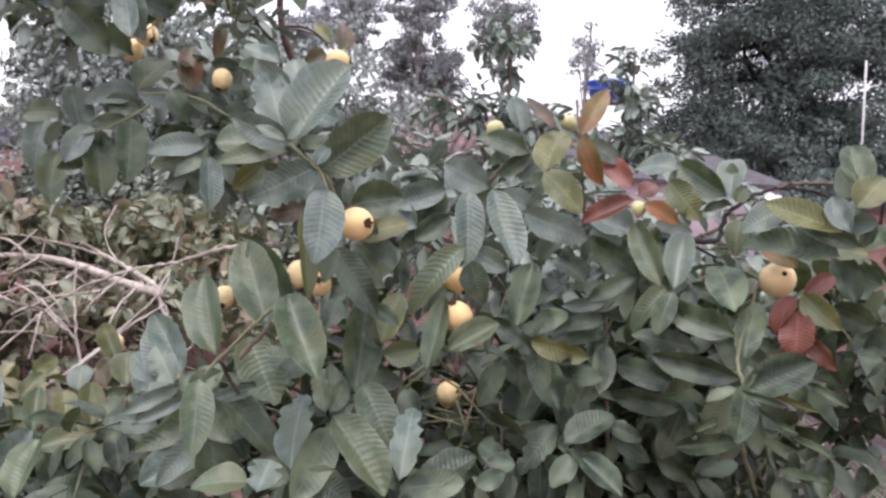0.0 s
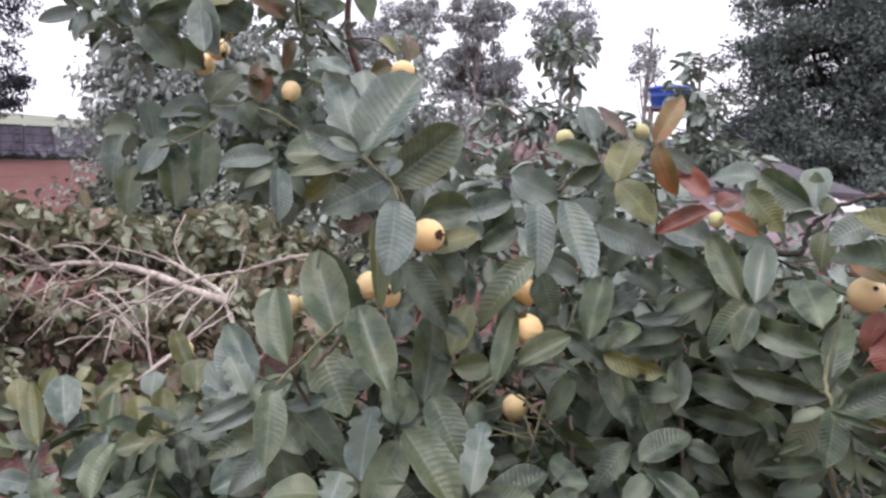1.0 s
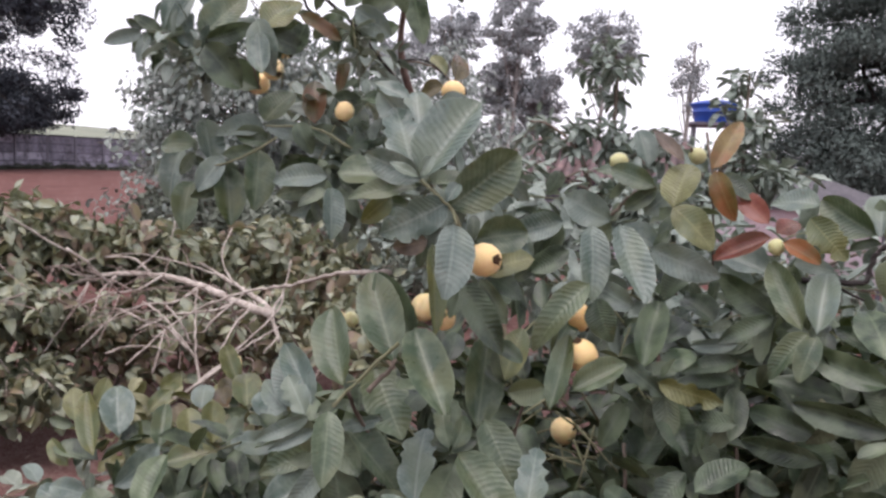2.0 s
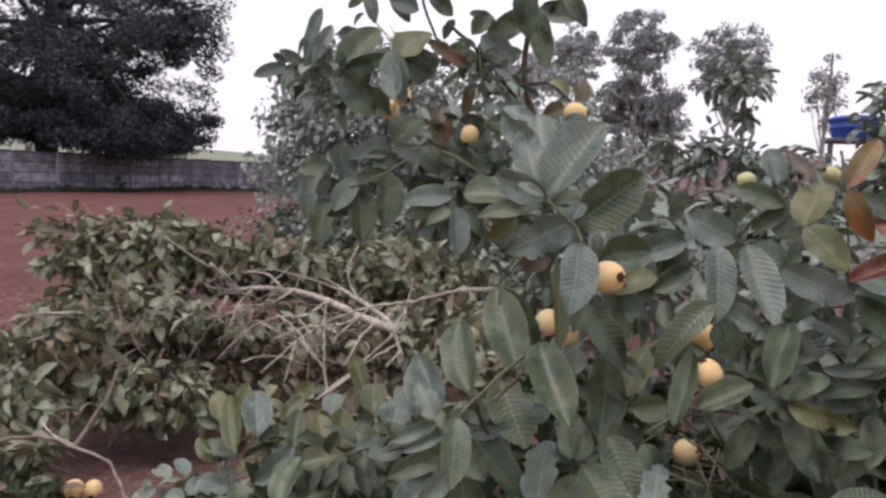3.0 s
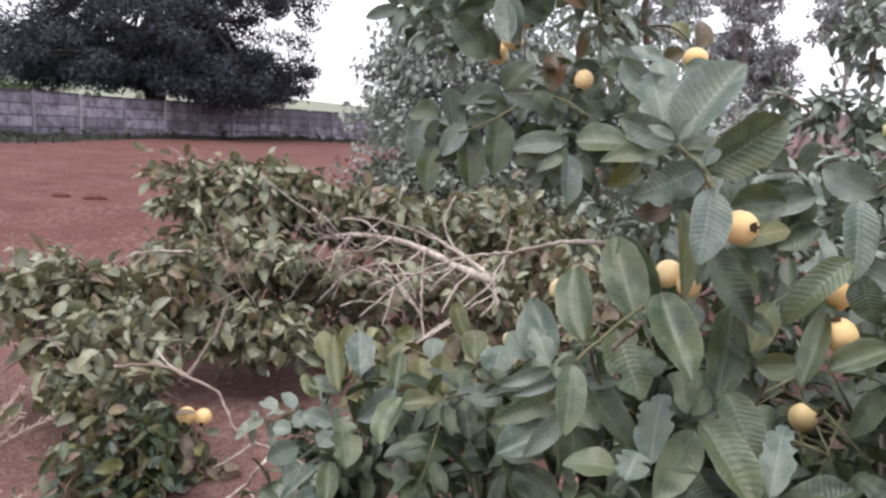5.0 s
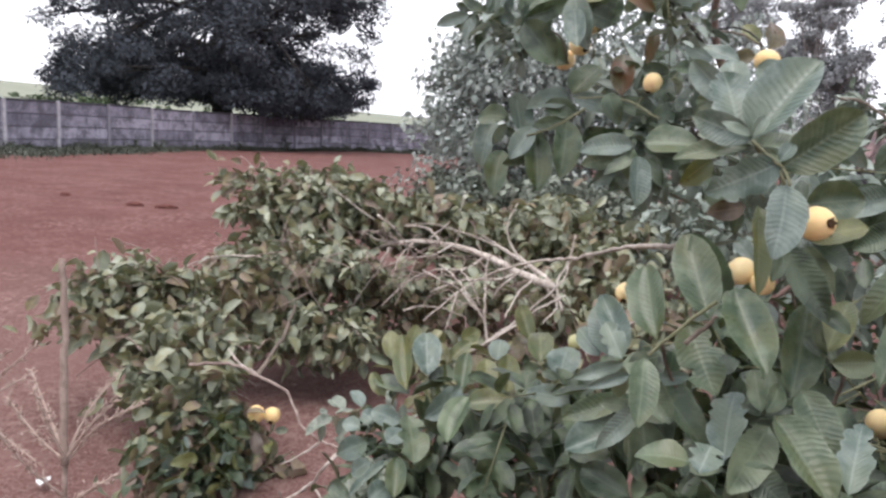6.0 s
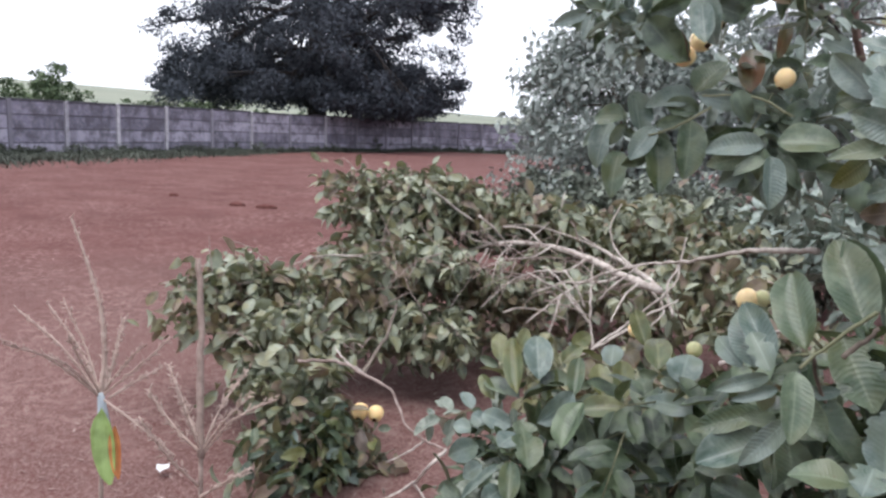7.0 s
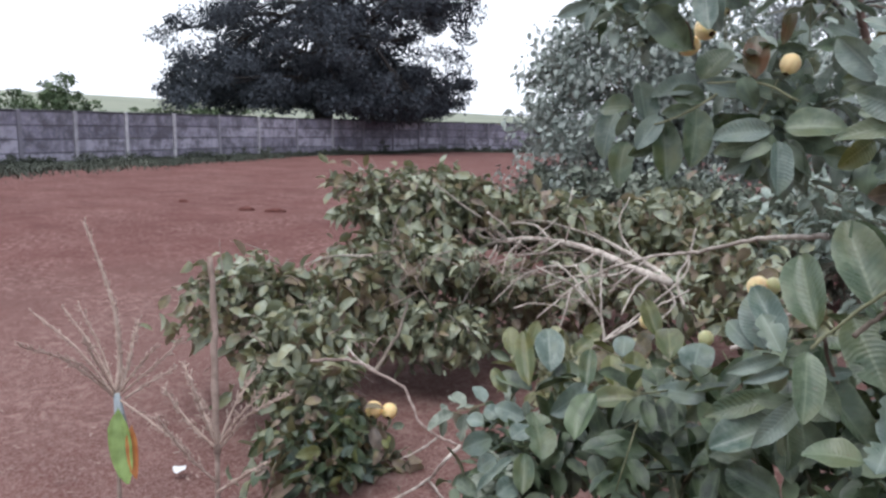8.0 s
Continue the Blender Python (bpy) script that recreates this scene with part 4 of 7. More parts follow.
upper = fill_shoots(rng, [
    ((-0.524, 1.900, 1.501), (0.22, 0.14, 0.13), 14),
    ((-0.951, 1.994, 1.729), (0.16, 0.14, 0.1), 9),
    ((-0.851, 1.825, 1.587), (0.2, 0.14, 0.14), 16),
    ((0.113, 2.008, 1.408), (0.34, 0.2, 0.12), 14),
    ((-0.213, 2.254, 1.254), (0.6, 0.3, 0.22), 36),
    ((-0.106, 1.805, 1.313), (0.3, 0.12, 0.12), 12),
], 0.095, twigs)
upper += fill_shoots(rng, [
    ((-1.033, 1.723, 1.931), (0.14, 0.12, 0.12), 16),
    ((-1.16, 1.64, 1.83), (0.10, 0.1, 0.12), 9),
    ((-0.964, 1.704, 1.850), (0.1, 0.1, 0.1), 9),
    ((-0.765, 1.747, 1.816), (0.14, 0.1, 0.12), 10),
], 0.06, twigs)
young = fill_shoots(rng, [
    ((-1.66, 1.72, 0.62), (0.14, 0.14, 0.12), 3),
    ((-1.42, 1.46, 0.56), (0.18, 0.12, 0.12), 3),
], 0.1, twigs)
olive = fill_shoots(rng, [
    ((-1.56, 1.92, 0.72), (0.18, 0.12, 0.09), 10),
    ((-1.24, 1.92, 0.80), (0.14, 0.12, 0.07), 6),
], 0.1, twigs, (3, 5), 0.0)
trunk_ = Tubes(9)
trunk_.add(bez([(-0.55, 2.15, -0.1), (-0.5, 2.2, 0.6), (-0.615, 2.268, 1.202), (-0.703, 2.067, 1.654), (-0.726, 1.887, 1.865), (-0.692, 1.828, 2.054), (-0.643, 1.849, 2.504)], 8), 0.016, 0.0052, 0.06)
adopt(trunk_.make("trunk", RED_BARK), guava, "reddish peeling trunk")


BESIDE, beside_rng = [], random.Random(17)


def leaf(base, tip, width, colour, shape, face):
    """One leaf of the near tree, from stalk to tip, its upper side turned to face. Smaller ones grow from the same node behind it."""
    away = (Vector(tip) - Vector(base))
    for turn in (beside_rng.uniform(0.7, 1.5), beside_rng.uniform(-1.5, -0.7)):
        if beside_rng.random() < 0.75:
            side = away.copy()
            side.rotate(Matrix.Rotation(turn, 3, Vector(face)))
            at = Vector(base) - Vector(face) * beside_rng.uniform(0.012, 0.04)
            BESIDE.append(leaf_frame(at, at + side * beside_rng.uniform(0.45, 0.8) + Vector((0, 0, -0.02)), beside_rng.uniform(-0.6, 0.6), Vector(face) + rand_dir(beside_rng) * 0.5))
    m, n = leaf_frame(base, tip, 0.0, face)
    ob = new("leaf", leaf_mesh(shape, colour))
    ob.parent = guava
    ob.matrix_parent_inverse = Matrix.Translation(-guava.location)
    ob.matrix_basis = m @ Matrix.Diagonal((width / 0.46, n, 0.5 * (n + width / 0.46), 1))
    return ob


# spray round the large front fruit
leaf((-0.322, 1.086, 1.524), (-0.301, 1.021, 1.428), 0.061, "blue", 0, (0.57, -0.62, 0.55))
leaf((-0.370, 1.131, 1.488), (-0.329, 1.056, 1.371), 0.033, "olive", 6, (0.52, -0.63, 0.58))
leaf((-0.338, 1.189, 1.422), (-0.253, 1.131, 1.338), 0.049, "dark", 3, (0.16, -0.73, 0.66))
leaf((-0.324, 1.213, 1.487), (-0.245, 1.248, 1.508), 0.062, "green", 2, (0.37, -0.92, 0.14))
leaf((-0.321, 1.239, 1.430), (-0.241, 1.281, 1.469), 0.058, "olive", 0, (0.13, -0.80, 0.58))
leaf((-0.318, 1.261, 1.427), (-0.247, 1.256, 1.404), 0.046, "dark", 5, (0.14, -0.78, 0.61))
leaf((-0.383, 1.110, 1.582), (-0.325, 1.171, 1.712), 0.085, "blue", 2, (0.04, -0.91, 0.41))
leaf((-0.342, 1.113, 1.542), (-0.254, 1.166, 1.621), 0.073, "green", 4, (0.50, -0.86, 0.03))
leaf((-0.413, 1.164, 1.583), (-0.470, 1.211, 1.709), 0.071, "blue", 8, (0.51, -0.70, 0.49))
leaf((-0.413, 1.176, 1.589), (-0.412, 1.243, 1.718), 0.045, "blue", 5, (0.11, -0.88, 0.46))
leaf((-0.370, 1.060, 1.588), (-0.411, 1.049, 1.606), 0.017, "blue", 7, (0.39, -0.84, 0.39))
leaf((-0.369, 1.060, 1.588), (-0.360, 1.081, 1.619), 0.019, "blue", 2, (0.64, -0.70, 0.30))
leaf((-0.384, 1.120, 1.584), (-0.475, 1.098, 1.614), 0.047, "blue", 0, (0.23, -0.97, -0.01))
leaf((-0.391, 1.140, 1.576), (-0.492, 1.079, 1.563), 0.035, "green", 1, (0.42, -0.79, 0.45))
leaf((-0.337, 1.104, 1.553), (-0.415, 1.042, 1.500), 0.060, "blue", 8, (0.55, -0.82, 0.15))
leaf((-0.473, 1.216, 1.550), (-0.508, 1.176, 1.511), 0.039, "olive", 6, (0.67, -0.73, 0.14))
leaf((-0.294, 1.302, 1.594), (-0.261, 1.294, 1.548), 0.027, "blue", 3, (-0.02, -0.99, 0.15))
leaf((-0.438, 1.315, 1.469), (-0.488, 1.278, 1.451), 0.039, "brown", 5, (0.52, -0.81, 0.27))
leaf((-0.334, 1.083, 1.554), (-0.325, 1.105, 1.582), 0.022, "blue", 2, (0.43, -0.77, 0.46))
leaf((-0.448, 1.223, 1.710), (-0.511, 1.215, 1.735), 0.031, "blue", 7, (0.31, -0.80, 0.52))
leaf((-0.339, 1.177, 1.423), (-0.336, 1.141, 1.372), 0.028, "dark", 2, (0.35, -0.75, 0.56))

# sprays of the lower middle
leaf((-0.414, 1.110, 1.299), (-0.500, 1.182, 1.434), 0.071, "green", 0, (0.25, -0.78, 0.57))
leaf((-0.407, 1.179, 1.316), (-0.483, 1.209, 1.416), 0.052, "dark", 4, (0.20, -0.89, 0.41))
leaf((-0.483, 1.077, 1.259), (-0.553, 1.151, 1.365), 0.065, "green", 2, (-0.02, -0.83, 0.56))
leaf((-0.382, 1.102, 1.361), (-0.303, 1.011, 1.259), 0.063, "green", 4, (0.08, -0.71, 0.70))
leaf((-0.450, 1.115, 1.287), (-0.380, 1.051, 1.206), 0.070, "green", 9, (0.19, -0.68, 0.71))
leaf((-0.472, 1.000, 1.251), (-0.434, 0.924, 1.176), 0.046, "green", 0, (0.44, -0.51, 0.74))
leaf((-0.354, 1.055, 1.102), (-0.391, 1.175, 1.191), 0.063, "blue", 8, (-0.02, -0.60, 0.80))
leaf((-0.352, 0.934, 1.127), (-0.350, 0.979, 1.159), 0.048, "blue", 9, (0.08, -0.59, 0.81))
leaf((-0.298, 1.076, 1.188), (-0.192, 1.014, 1.110), 0.063, "green", 2, (0.23, -0.58, 0.78))
leaf((-0.304, 1.207, 1.175), (-0.316, 1.310, 1.303), 0.070, "green", 4, (0.42, -0.69, 0.59))
leaf((-0.266, 1.217, 1.258), (-0.253, 1.284, 1.344), 0.048, "olive", 0, (0.27, -0.78, 0.56))
leaf((-0.190, 1.177, 1.272), (-0.243, 1.155, 1.258), 0.042, "green", 2, (0.32, -0.92, 0.23))
leaf((-0.292, 1.207, 1.197), (-0.215, 1.125, 1.127), 0.064, "green", 1, (0.21, -0.51, 0.83))
leaf((-0.187, 1.051, 1.109), (-0.195, 1.161, 1.194), 0.048, "blue", 8, (0.25, -0.58, 0.78))
leaf((-0.187, 1.213, 1.223), (-0.170, 1.289, 1.325), 0.040, "green", 4, (0.02, -0.80, 0.60))
leaf((-0.157, 1.229, 1.256), (-0.079, 1.267, 1.307), 0.045, "green", 2, (0.08, -0.85, 0.52))
leaf((-0.149, 1.325, 1.419), (-0.233, 1.228, 1.333), 0.053, "green", 3, (0.16, -0.72, 0.67))
leaf((-0.202, 1.282, 1.298), (-0.169, 1.347, 1.362), 0.038, "green", 0, (0.55, -0.71, 0.43))
leaf((-0.134, 1.304, 1.397), (-0.115, 1.266, 1.334), 0.051, "dark", 1, (-0.28, -0.86, 0.43))
leaf((-0.328, 1.134, 1.166), (-0.360, 1.171, 1.226), 0.032, "green", 8, (0.09, -0.82, 0.56))
leaf((-0.323, 1.135, 1.166), (-0.307, 1.197, 1.208), 0.032, "green", 1, (0.52, -0.56, 0.64))
leaf((-0.327, 1.158, 1.163), (-0.351, 1.209, 1.223), 0.027, "green", 2, (0.54, -0.52, 0.66))
leaf((-0.326, 1.033, 1.116), (-0.247, 1.022, 1.086), 0.050, "dark", 5, (0.06, -0.87, 0.49))
leaf((-0.519, 1.137, 1.183), (-0.386, 1.091, 1.106), 0.060, "green", 6, (0.30, -0.50, 0.81))
leaf((-0.492, 1.057, 1.155), (-0.514, 0.966, 1.105), 0.035, "blue", 3, (0.69, -0.47, 0.55))
leaf((-0.367, 0.945, 1.134), (-0.434, 0.916, 1.153), 0.050, "green", 1, (0.40, -0.36, 0.85))
leaf((-0.449, 1.147, 1.192), (-0.496, 1.096, 1.182), 0.023, "blue", 7, (0.69, -0.68, 0.25))
leaf((-0.544, 1.044, 1.225), (-0.598, 1.073, 1.303), 0.047, "blue", 0, (0.21, -0.86, 0.46))
leaf((-0.516, 1.038, 1.237), (-0.583, 1.083, 1.309), 0.045, "blue", 4, (0.22, -0.73, 0.65))
leaf((-0.498, 0.982, 1.244), (-0.541, 1.005, 1.295), 0.038, "blue", 9, (0.12, -0.87, 0.48))
leaf((-0.563, 1.044, 1.221), (-0.624, 1.061, 1.259), 0.035, "blue", 5, (0.22, -0.72, 0.66))
leaf((-0.513, 1.022, 1.227), (-0.558, 0.953, 1.208), 0.024, "blue", 3, (0.75, -0.58, 0.31))
leaf((-0.492, 1.002, 1.217), (-0.527, 0.937, 1.208), 0.019, "blue", 6, (0.77, -0.47, 0.42))
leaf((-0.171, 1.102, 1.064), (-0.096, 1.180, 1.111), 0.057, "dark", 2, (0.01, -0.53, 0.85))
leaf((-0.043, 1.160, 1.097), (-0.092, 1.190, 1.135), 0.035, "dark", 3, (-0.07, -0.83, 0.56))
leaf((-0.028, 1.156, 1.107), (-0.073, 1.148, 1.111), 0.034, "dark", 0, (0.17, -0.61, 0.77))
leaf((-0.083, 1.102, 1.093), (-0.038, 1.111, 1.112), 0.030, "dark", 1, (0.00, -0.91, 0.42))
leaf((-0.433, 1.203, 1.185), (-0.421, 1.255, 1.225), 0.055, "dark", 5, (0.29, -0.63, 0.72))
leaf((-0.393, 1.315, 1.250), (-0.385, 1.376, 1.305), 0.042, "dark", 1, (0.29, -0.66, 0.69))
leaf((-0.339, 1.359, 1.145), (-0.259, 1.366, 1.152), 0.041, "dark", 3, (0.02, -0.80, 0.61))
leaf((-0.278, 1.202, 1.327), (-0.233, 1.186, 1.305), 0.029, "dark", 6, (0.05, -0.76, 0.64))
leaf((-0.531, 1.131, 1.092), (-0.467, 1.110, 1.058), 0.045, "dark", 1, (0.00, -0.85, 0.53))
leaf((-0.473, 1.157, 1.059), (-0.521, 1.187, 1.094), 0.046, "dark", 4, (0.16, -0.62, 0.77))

# leaves about the middle fruit
leaf((-0.164, 1.420, 1.510), (-0.136, 1.329, 1.391), 0.056, "blue", 0, (0.28, -0.73, 0.62))
leaf((-0.116, 1.426, 1.514), (-0.067, 1.336, 1.384), 0.062, "blue", 4, (0.25, -0.75, 0.61))
leaf((-0.061, 1.409, 1.477), (0.055, 1.370, 1.433), 0.054, "blue", 1, (-0.25, -0.95, 0.17))
leaf((-0.074, 1.355, 1.375), (-0.149, 1.365, 1.413), 0.042, "blue", 3, (-0.07, -0.99, 0.10))
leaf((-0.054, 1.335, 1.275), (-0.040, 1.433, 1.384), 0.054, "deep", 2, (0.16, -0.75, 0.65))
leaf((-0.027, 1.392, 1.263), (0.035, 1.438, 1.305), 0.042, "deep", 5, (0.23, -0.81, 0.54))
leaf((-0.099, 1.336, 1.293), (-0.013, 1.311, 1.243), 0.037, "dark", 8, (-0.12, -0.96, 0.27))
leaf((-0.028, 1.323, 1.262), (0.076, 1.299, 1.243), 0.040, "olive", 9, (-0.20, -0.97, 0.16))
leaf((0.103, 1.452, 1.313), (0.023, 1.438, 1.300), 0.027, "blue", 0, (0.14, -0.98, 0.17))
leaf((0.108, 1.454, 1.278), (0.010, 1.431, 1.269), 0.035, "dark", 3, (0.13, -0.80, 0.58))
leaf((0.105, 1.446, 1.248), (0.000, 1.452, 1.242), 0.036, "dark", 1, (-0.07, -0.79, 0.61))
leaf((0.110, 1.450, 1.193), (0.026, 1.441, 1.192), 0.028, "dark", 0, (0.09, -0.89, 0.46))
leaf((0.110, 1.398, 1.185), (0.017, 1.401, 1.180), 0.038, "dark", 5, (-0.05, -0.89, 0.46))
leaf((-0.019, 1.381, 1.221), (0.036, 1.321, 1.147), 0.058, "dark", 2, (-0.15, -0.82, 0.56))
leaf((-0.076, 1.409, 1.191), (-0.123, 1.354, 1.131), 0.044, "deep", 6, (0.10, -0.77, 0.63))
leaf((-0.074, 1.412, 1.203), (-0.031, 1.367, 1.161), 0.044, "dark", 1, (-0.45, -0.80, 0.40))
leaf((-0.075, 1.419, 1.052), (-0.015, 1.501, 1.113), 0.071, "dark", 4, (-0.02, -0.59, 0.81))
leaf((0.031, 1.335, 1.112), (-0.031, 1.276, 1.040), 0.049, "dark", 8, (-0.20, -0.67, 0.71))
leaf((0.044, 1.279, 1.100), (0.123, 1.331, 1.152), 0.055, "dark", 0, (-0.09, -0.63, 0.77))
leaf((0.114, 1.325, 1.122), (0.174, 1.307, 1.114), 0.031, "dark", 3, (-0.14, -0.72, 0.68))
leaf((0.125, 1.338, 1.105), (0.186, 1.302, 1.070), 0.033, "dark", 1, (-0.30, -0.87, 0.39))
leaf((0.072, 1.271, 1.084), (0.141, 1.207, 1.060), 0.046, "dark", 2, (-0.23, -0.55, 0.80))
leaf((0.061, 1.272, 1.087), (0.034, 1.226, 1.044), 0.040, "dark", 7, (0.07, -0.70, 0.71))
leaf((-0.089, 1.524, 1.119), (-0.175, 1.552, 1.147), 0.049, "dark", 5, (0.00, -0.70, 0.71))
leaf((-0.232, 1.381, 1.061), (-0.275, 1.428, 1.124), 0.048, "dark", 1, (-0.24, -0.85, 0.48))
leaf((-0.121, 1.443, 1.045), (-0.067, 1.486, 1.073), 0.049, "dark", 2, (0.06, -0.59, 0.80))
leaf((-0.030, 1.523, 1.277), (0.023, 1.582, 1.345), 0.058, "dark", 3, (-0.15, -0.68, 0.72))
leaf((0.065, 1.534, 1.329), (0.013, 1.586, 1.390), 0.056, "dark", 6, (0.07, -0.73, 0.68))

# leaves about the forked shoot
leaf((0.209, 1.353, 1.363), (0.224, 1.428, 1.459), 0.051, "blue", 2, (-0.06, -0.78, 0.62))
leaf((0.189, 1.356, 1.366), (0.150, 1.438, 1.459), 0.048, "green", 4, (-0.41, -0.76, 0.50))
leaf((0.200, 1.374, 1.363), (0.189, 1.437, 1.445), 0.033, "green", 0, (-0.28, -0.78, 0.56))
leaf((0.195, 1.335, 1.370), (0.128, 1.309, 1.304), 0.039, "green", 3, (-0.26, -0.78, 0.57))
leaf((0.204, 1.323, 1.368), (0.173, 1.280, 1.308), 0.037, "green", 1, (-0.07, -0.80, 0.60))
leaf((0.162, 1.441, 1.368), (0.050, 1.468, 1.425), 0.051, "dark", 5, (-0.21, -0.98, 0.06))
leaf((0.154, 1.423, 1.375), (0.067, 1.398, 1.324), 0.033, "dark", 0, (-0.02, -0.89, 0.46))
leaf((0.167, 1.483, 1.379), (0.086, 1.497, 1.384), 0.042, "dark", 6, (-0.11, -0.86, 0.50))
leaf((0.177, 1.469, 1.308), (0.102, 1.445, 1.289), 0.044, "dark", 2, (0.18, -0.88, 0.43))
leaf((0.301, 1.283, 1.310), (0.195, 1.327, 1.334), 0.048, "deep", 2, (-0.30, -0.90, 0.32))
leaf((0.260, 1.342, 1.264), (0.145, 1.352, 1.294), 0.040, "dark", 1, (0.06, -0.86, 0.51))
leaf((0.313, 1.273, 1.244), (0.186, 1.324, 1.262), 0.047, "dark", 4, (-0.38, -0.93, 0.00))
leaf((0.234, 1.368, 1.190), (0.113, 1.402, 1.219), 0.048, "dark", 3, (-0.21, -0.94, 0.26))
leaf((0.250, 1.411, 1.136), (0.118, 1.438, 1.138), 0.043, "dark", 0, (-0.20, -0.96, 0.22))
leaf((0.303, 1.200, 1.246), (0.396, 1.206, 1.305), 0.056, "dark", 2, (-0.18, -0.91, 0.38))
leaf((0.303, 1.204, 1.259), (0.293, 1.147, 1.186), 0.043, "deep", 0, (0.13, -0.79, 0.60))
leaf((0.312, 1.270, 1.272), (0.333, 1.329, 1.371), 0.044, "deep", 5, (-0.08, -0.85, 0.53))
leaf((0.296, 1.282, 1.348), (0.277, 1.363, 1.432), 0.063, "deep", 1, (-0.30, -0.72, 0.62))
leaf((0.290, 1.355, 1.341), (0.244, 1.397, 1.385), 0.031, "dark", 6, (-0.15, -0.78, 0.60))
leaf((0.293, 1.419, 1.523), (0.210, 1.471, 1.572), 0.057, "green", 2, (-0.49, -0.87, 0.10))
leaf((0.298, 1.418, 1.519), (0.304, 1.479, 1.614), 0.049, "blue", 3, (-0.42, -0.75, 0.51))
leaf((0.303, 1.396, 1.514), (0.315, 1.408, 1.544), 0.027, "green", 7, (0.10, -0.94, 0.34))
leaf((0.363, 1.309, 1.514), (0.292, 1.303, 1.491), 0.051, "blue", 1, (-0.13, -0.78, 0.61))
leaf((0.429, 1.255, 1.488), (0.320, 1.285, 1.529), 0.044, "olive", 0, (-0.01, -0.82, 0.57))
leaf((0.460, 1.263, 1.466), (0.380, 1.306, 1.504), 0.035, "green", 4, (-0.43, -0.90, 0.11))
leaf((0.432, 1.233, 1.490), (0.410, 1.274, 1.540), 0.034, "blue", 2, (-0.48, -0.77, 0.42))
leaf((0.455, 1.282, 1.550), (0.445, 1.328, 1.620), 0.049, "green", 2, (-0.01, -0.84, 0.54))
leaf((0.455, 1.282, 1.541), (0.421, 1.325, 1.583), 0.040, "green", 5, (-0.69, -0.70, 0.16))
leaf((0.446, 1.263, 1.524), (0.484, 1.277, 1.579), 0.049, "olive", 0, (-0.24, -0.89, 0.39))
leaf((0.455, 1.270, 1.517), (0.431, 1.289, 1.532), 0.039, "blue", 1, (-0.29, -0.79, 0.54))
leaf((0.484, 1.279, 1.503), (0.440, 1.291, 1.504), 0.032, "blue", 6, (-0.25, -0.97, 0.00))
leaf((0.436, 1.270, 1.449), (0.301, 1.305, 1.486), 0.065, "dark", 3, (-0.05, -0.80, 0.59))
leaf((0.312, 1.382, 1.488), (0.290, 1.352, 1.438), 0.041, "green", 6, (-0.33, -0.74, 0.59))
leaf((0.349, 1.377, 1.100), (0.239, 1.388, 1.069), 0.037, "deep", 2, (-0.22, -0.84, 0.49))
leaf((0.355, 1.424, 1.113), (0.283, 1.451, 1.120), 0.034, "dark", 0, (-0.27, -0.84, 0.47))
leaf((0.371, 1.357, 1.121), (0.431, 1.300, 1.106), 0.021, "deep", 5, (-0.66, -0.73, 0.16))
leaf((0.291, 1.184, 1.254), (0.348, 1.142, 1.249), 0.010, "deep", 2, (-0.59, -0.81, 0.05))
leaf((0.307, 1.195, 1.232), (0.365, 1.138, 1.213), 0.009, "deep", 4, (-0.65, -0.73, 0.19))
leaf((0.340, 1.211, 1.243), (0.401, 1.172, 1.236), 0.010, "olive", 2, (-0.49, -0.82, 0.28))
leaf((0.377, 1.211, 1.179), (0.429, 1.171, 1.171), 0.012, "deep", 2, (-0.39, -0.62, 0.68))
leaf((0.388, 1.204, 1.268), (0.437, 1.168, 1.249), 0.013, "deep", 2, (-0.40, -0.78, 0.48))
leaf((0.371, 1.223, 1.120), (0.428, 1.186, 1.122), 0.016, "deep", 4, (-0.42, -0.60, 0.68))
leaf((0.251, 1.283, 1.142), (0.290, 1.287, 1.165), 0.009, "deep", 2, (-0.29, -0.74, 0.61))
leaf((0.275, 1.475, 1.088), (0.225, 1.524, 1.112), 0.040, "dark", 1, (-0.58, -0.75, 0.31))
leaf((0.292, 1.400, 1.192), (0.358, 1.398, 1.211), 0.037, "dark", 6, (-0.15, -0.88, 0.45))
leaf((0.394, 1.384, 1.219), (0.354, 1.433, 1.253), 0.042, "dark", 4, (-0.55, -0.72, 0.41))
leaf((0.287, 1.440, 1.006), (0.366, 1.442, 1.040), 0.042, "dark", 3, (-0.27, -0.68, 0.68))
leaf((0.218, 1.458, 1.022), (0.277, 1.413, 1.004), 0.037, "dark", 7, (-0.55, -0.81, 0.21))
leaf((0.492, 1.343, 1.363), (0.470, 1.401, 1.440), 0.045, "dark", 2, (-0.21, -0.81, 0.55))
leaf((0.533, 1.355, 1.396), (0.483, 1.377, 1.412), 0.044, "deep", 0, (-0.33, -0.91, 0.24))
leaf((0.528, 1.345, 1.330), (0.478, 1.377, 1.357), 0.050, "dark", 4, (-0.57, -0.81, -0.09))
leaf((0.506, 1.351, 1.444), (0.456, 1.386, 1.459), 0.047, "olive", 1, (-0.30, -0.70, 0.65))
leaf((0.550, 1.347, 1.285), (0.505, 1.398, 1.302), 0.048, "dark", 5, (-0.50, -0.63, 0.59))
leaf((0.543, 1.381, 1.460), (0.512, 1.422, 1.483), 0.049, "deep", 3, (-0.68, -0.68, 0.27))

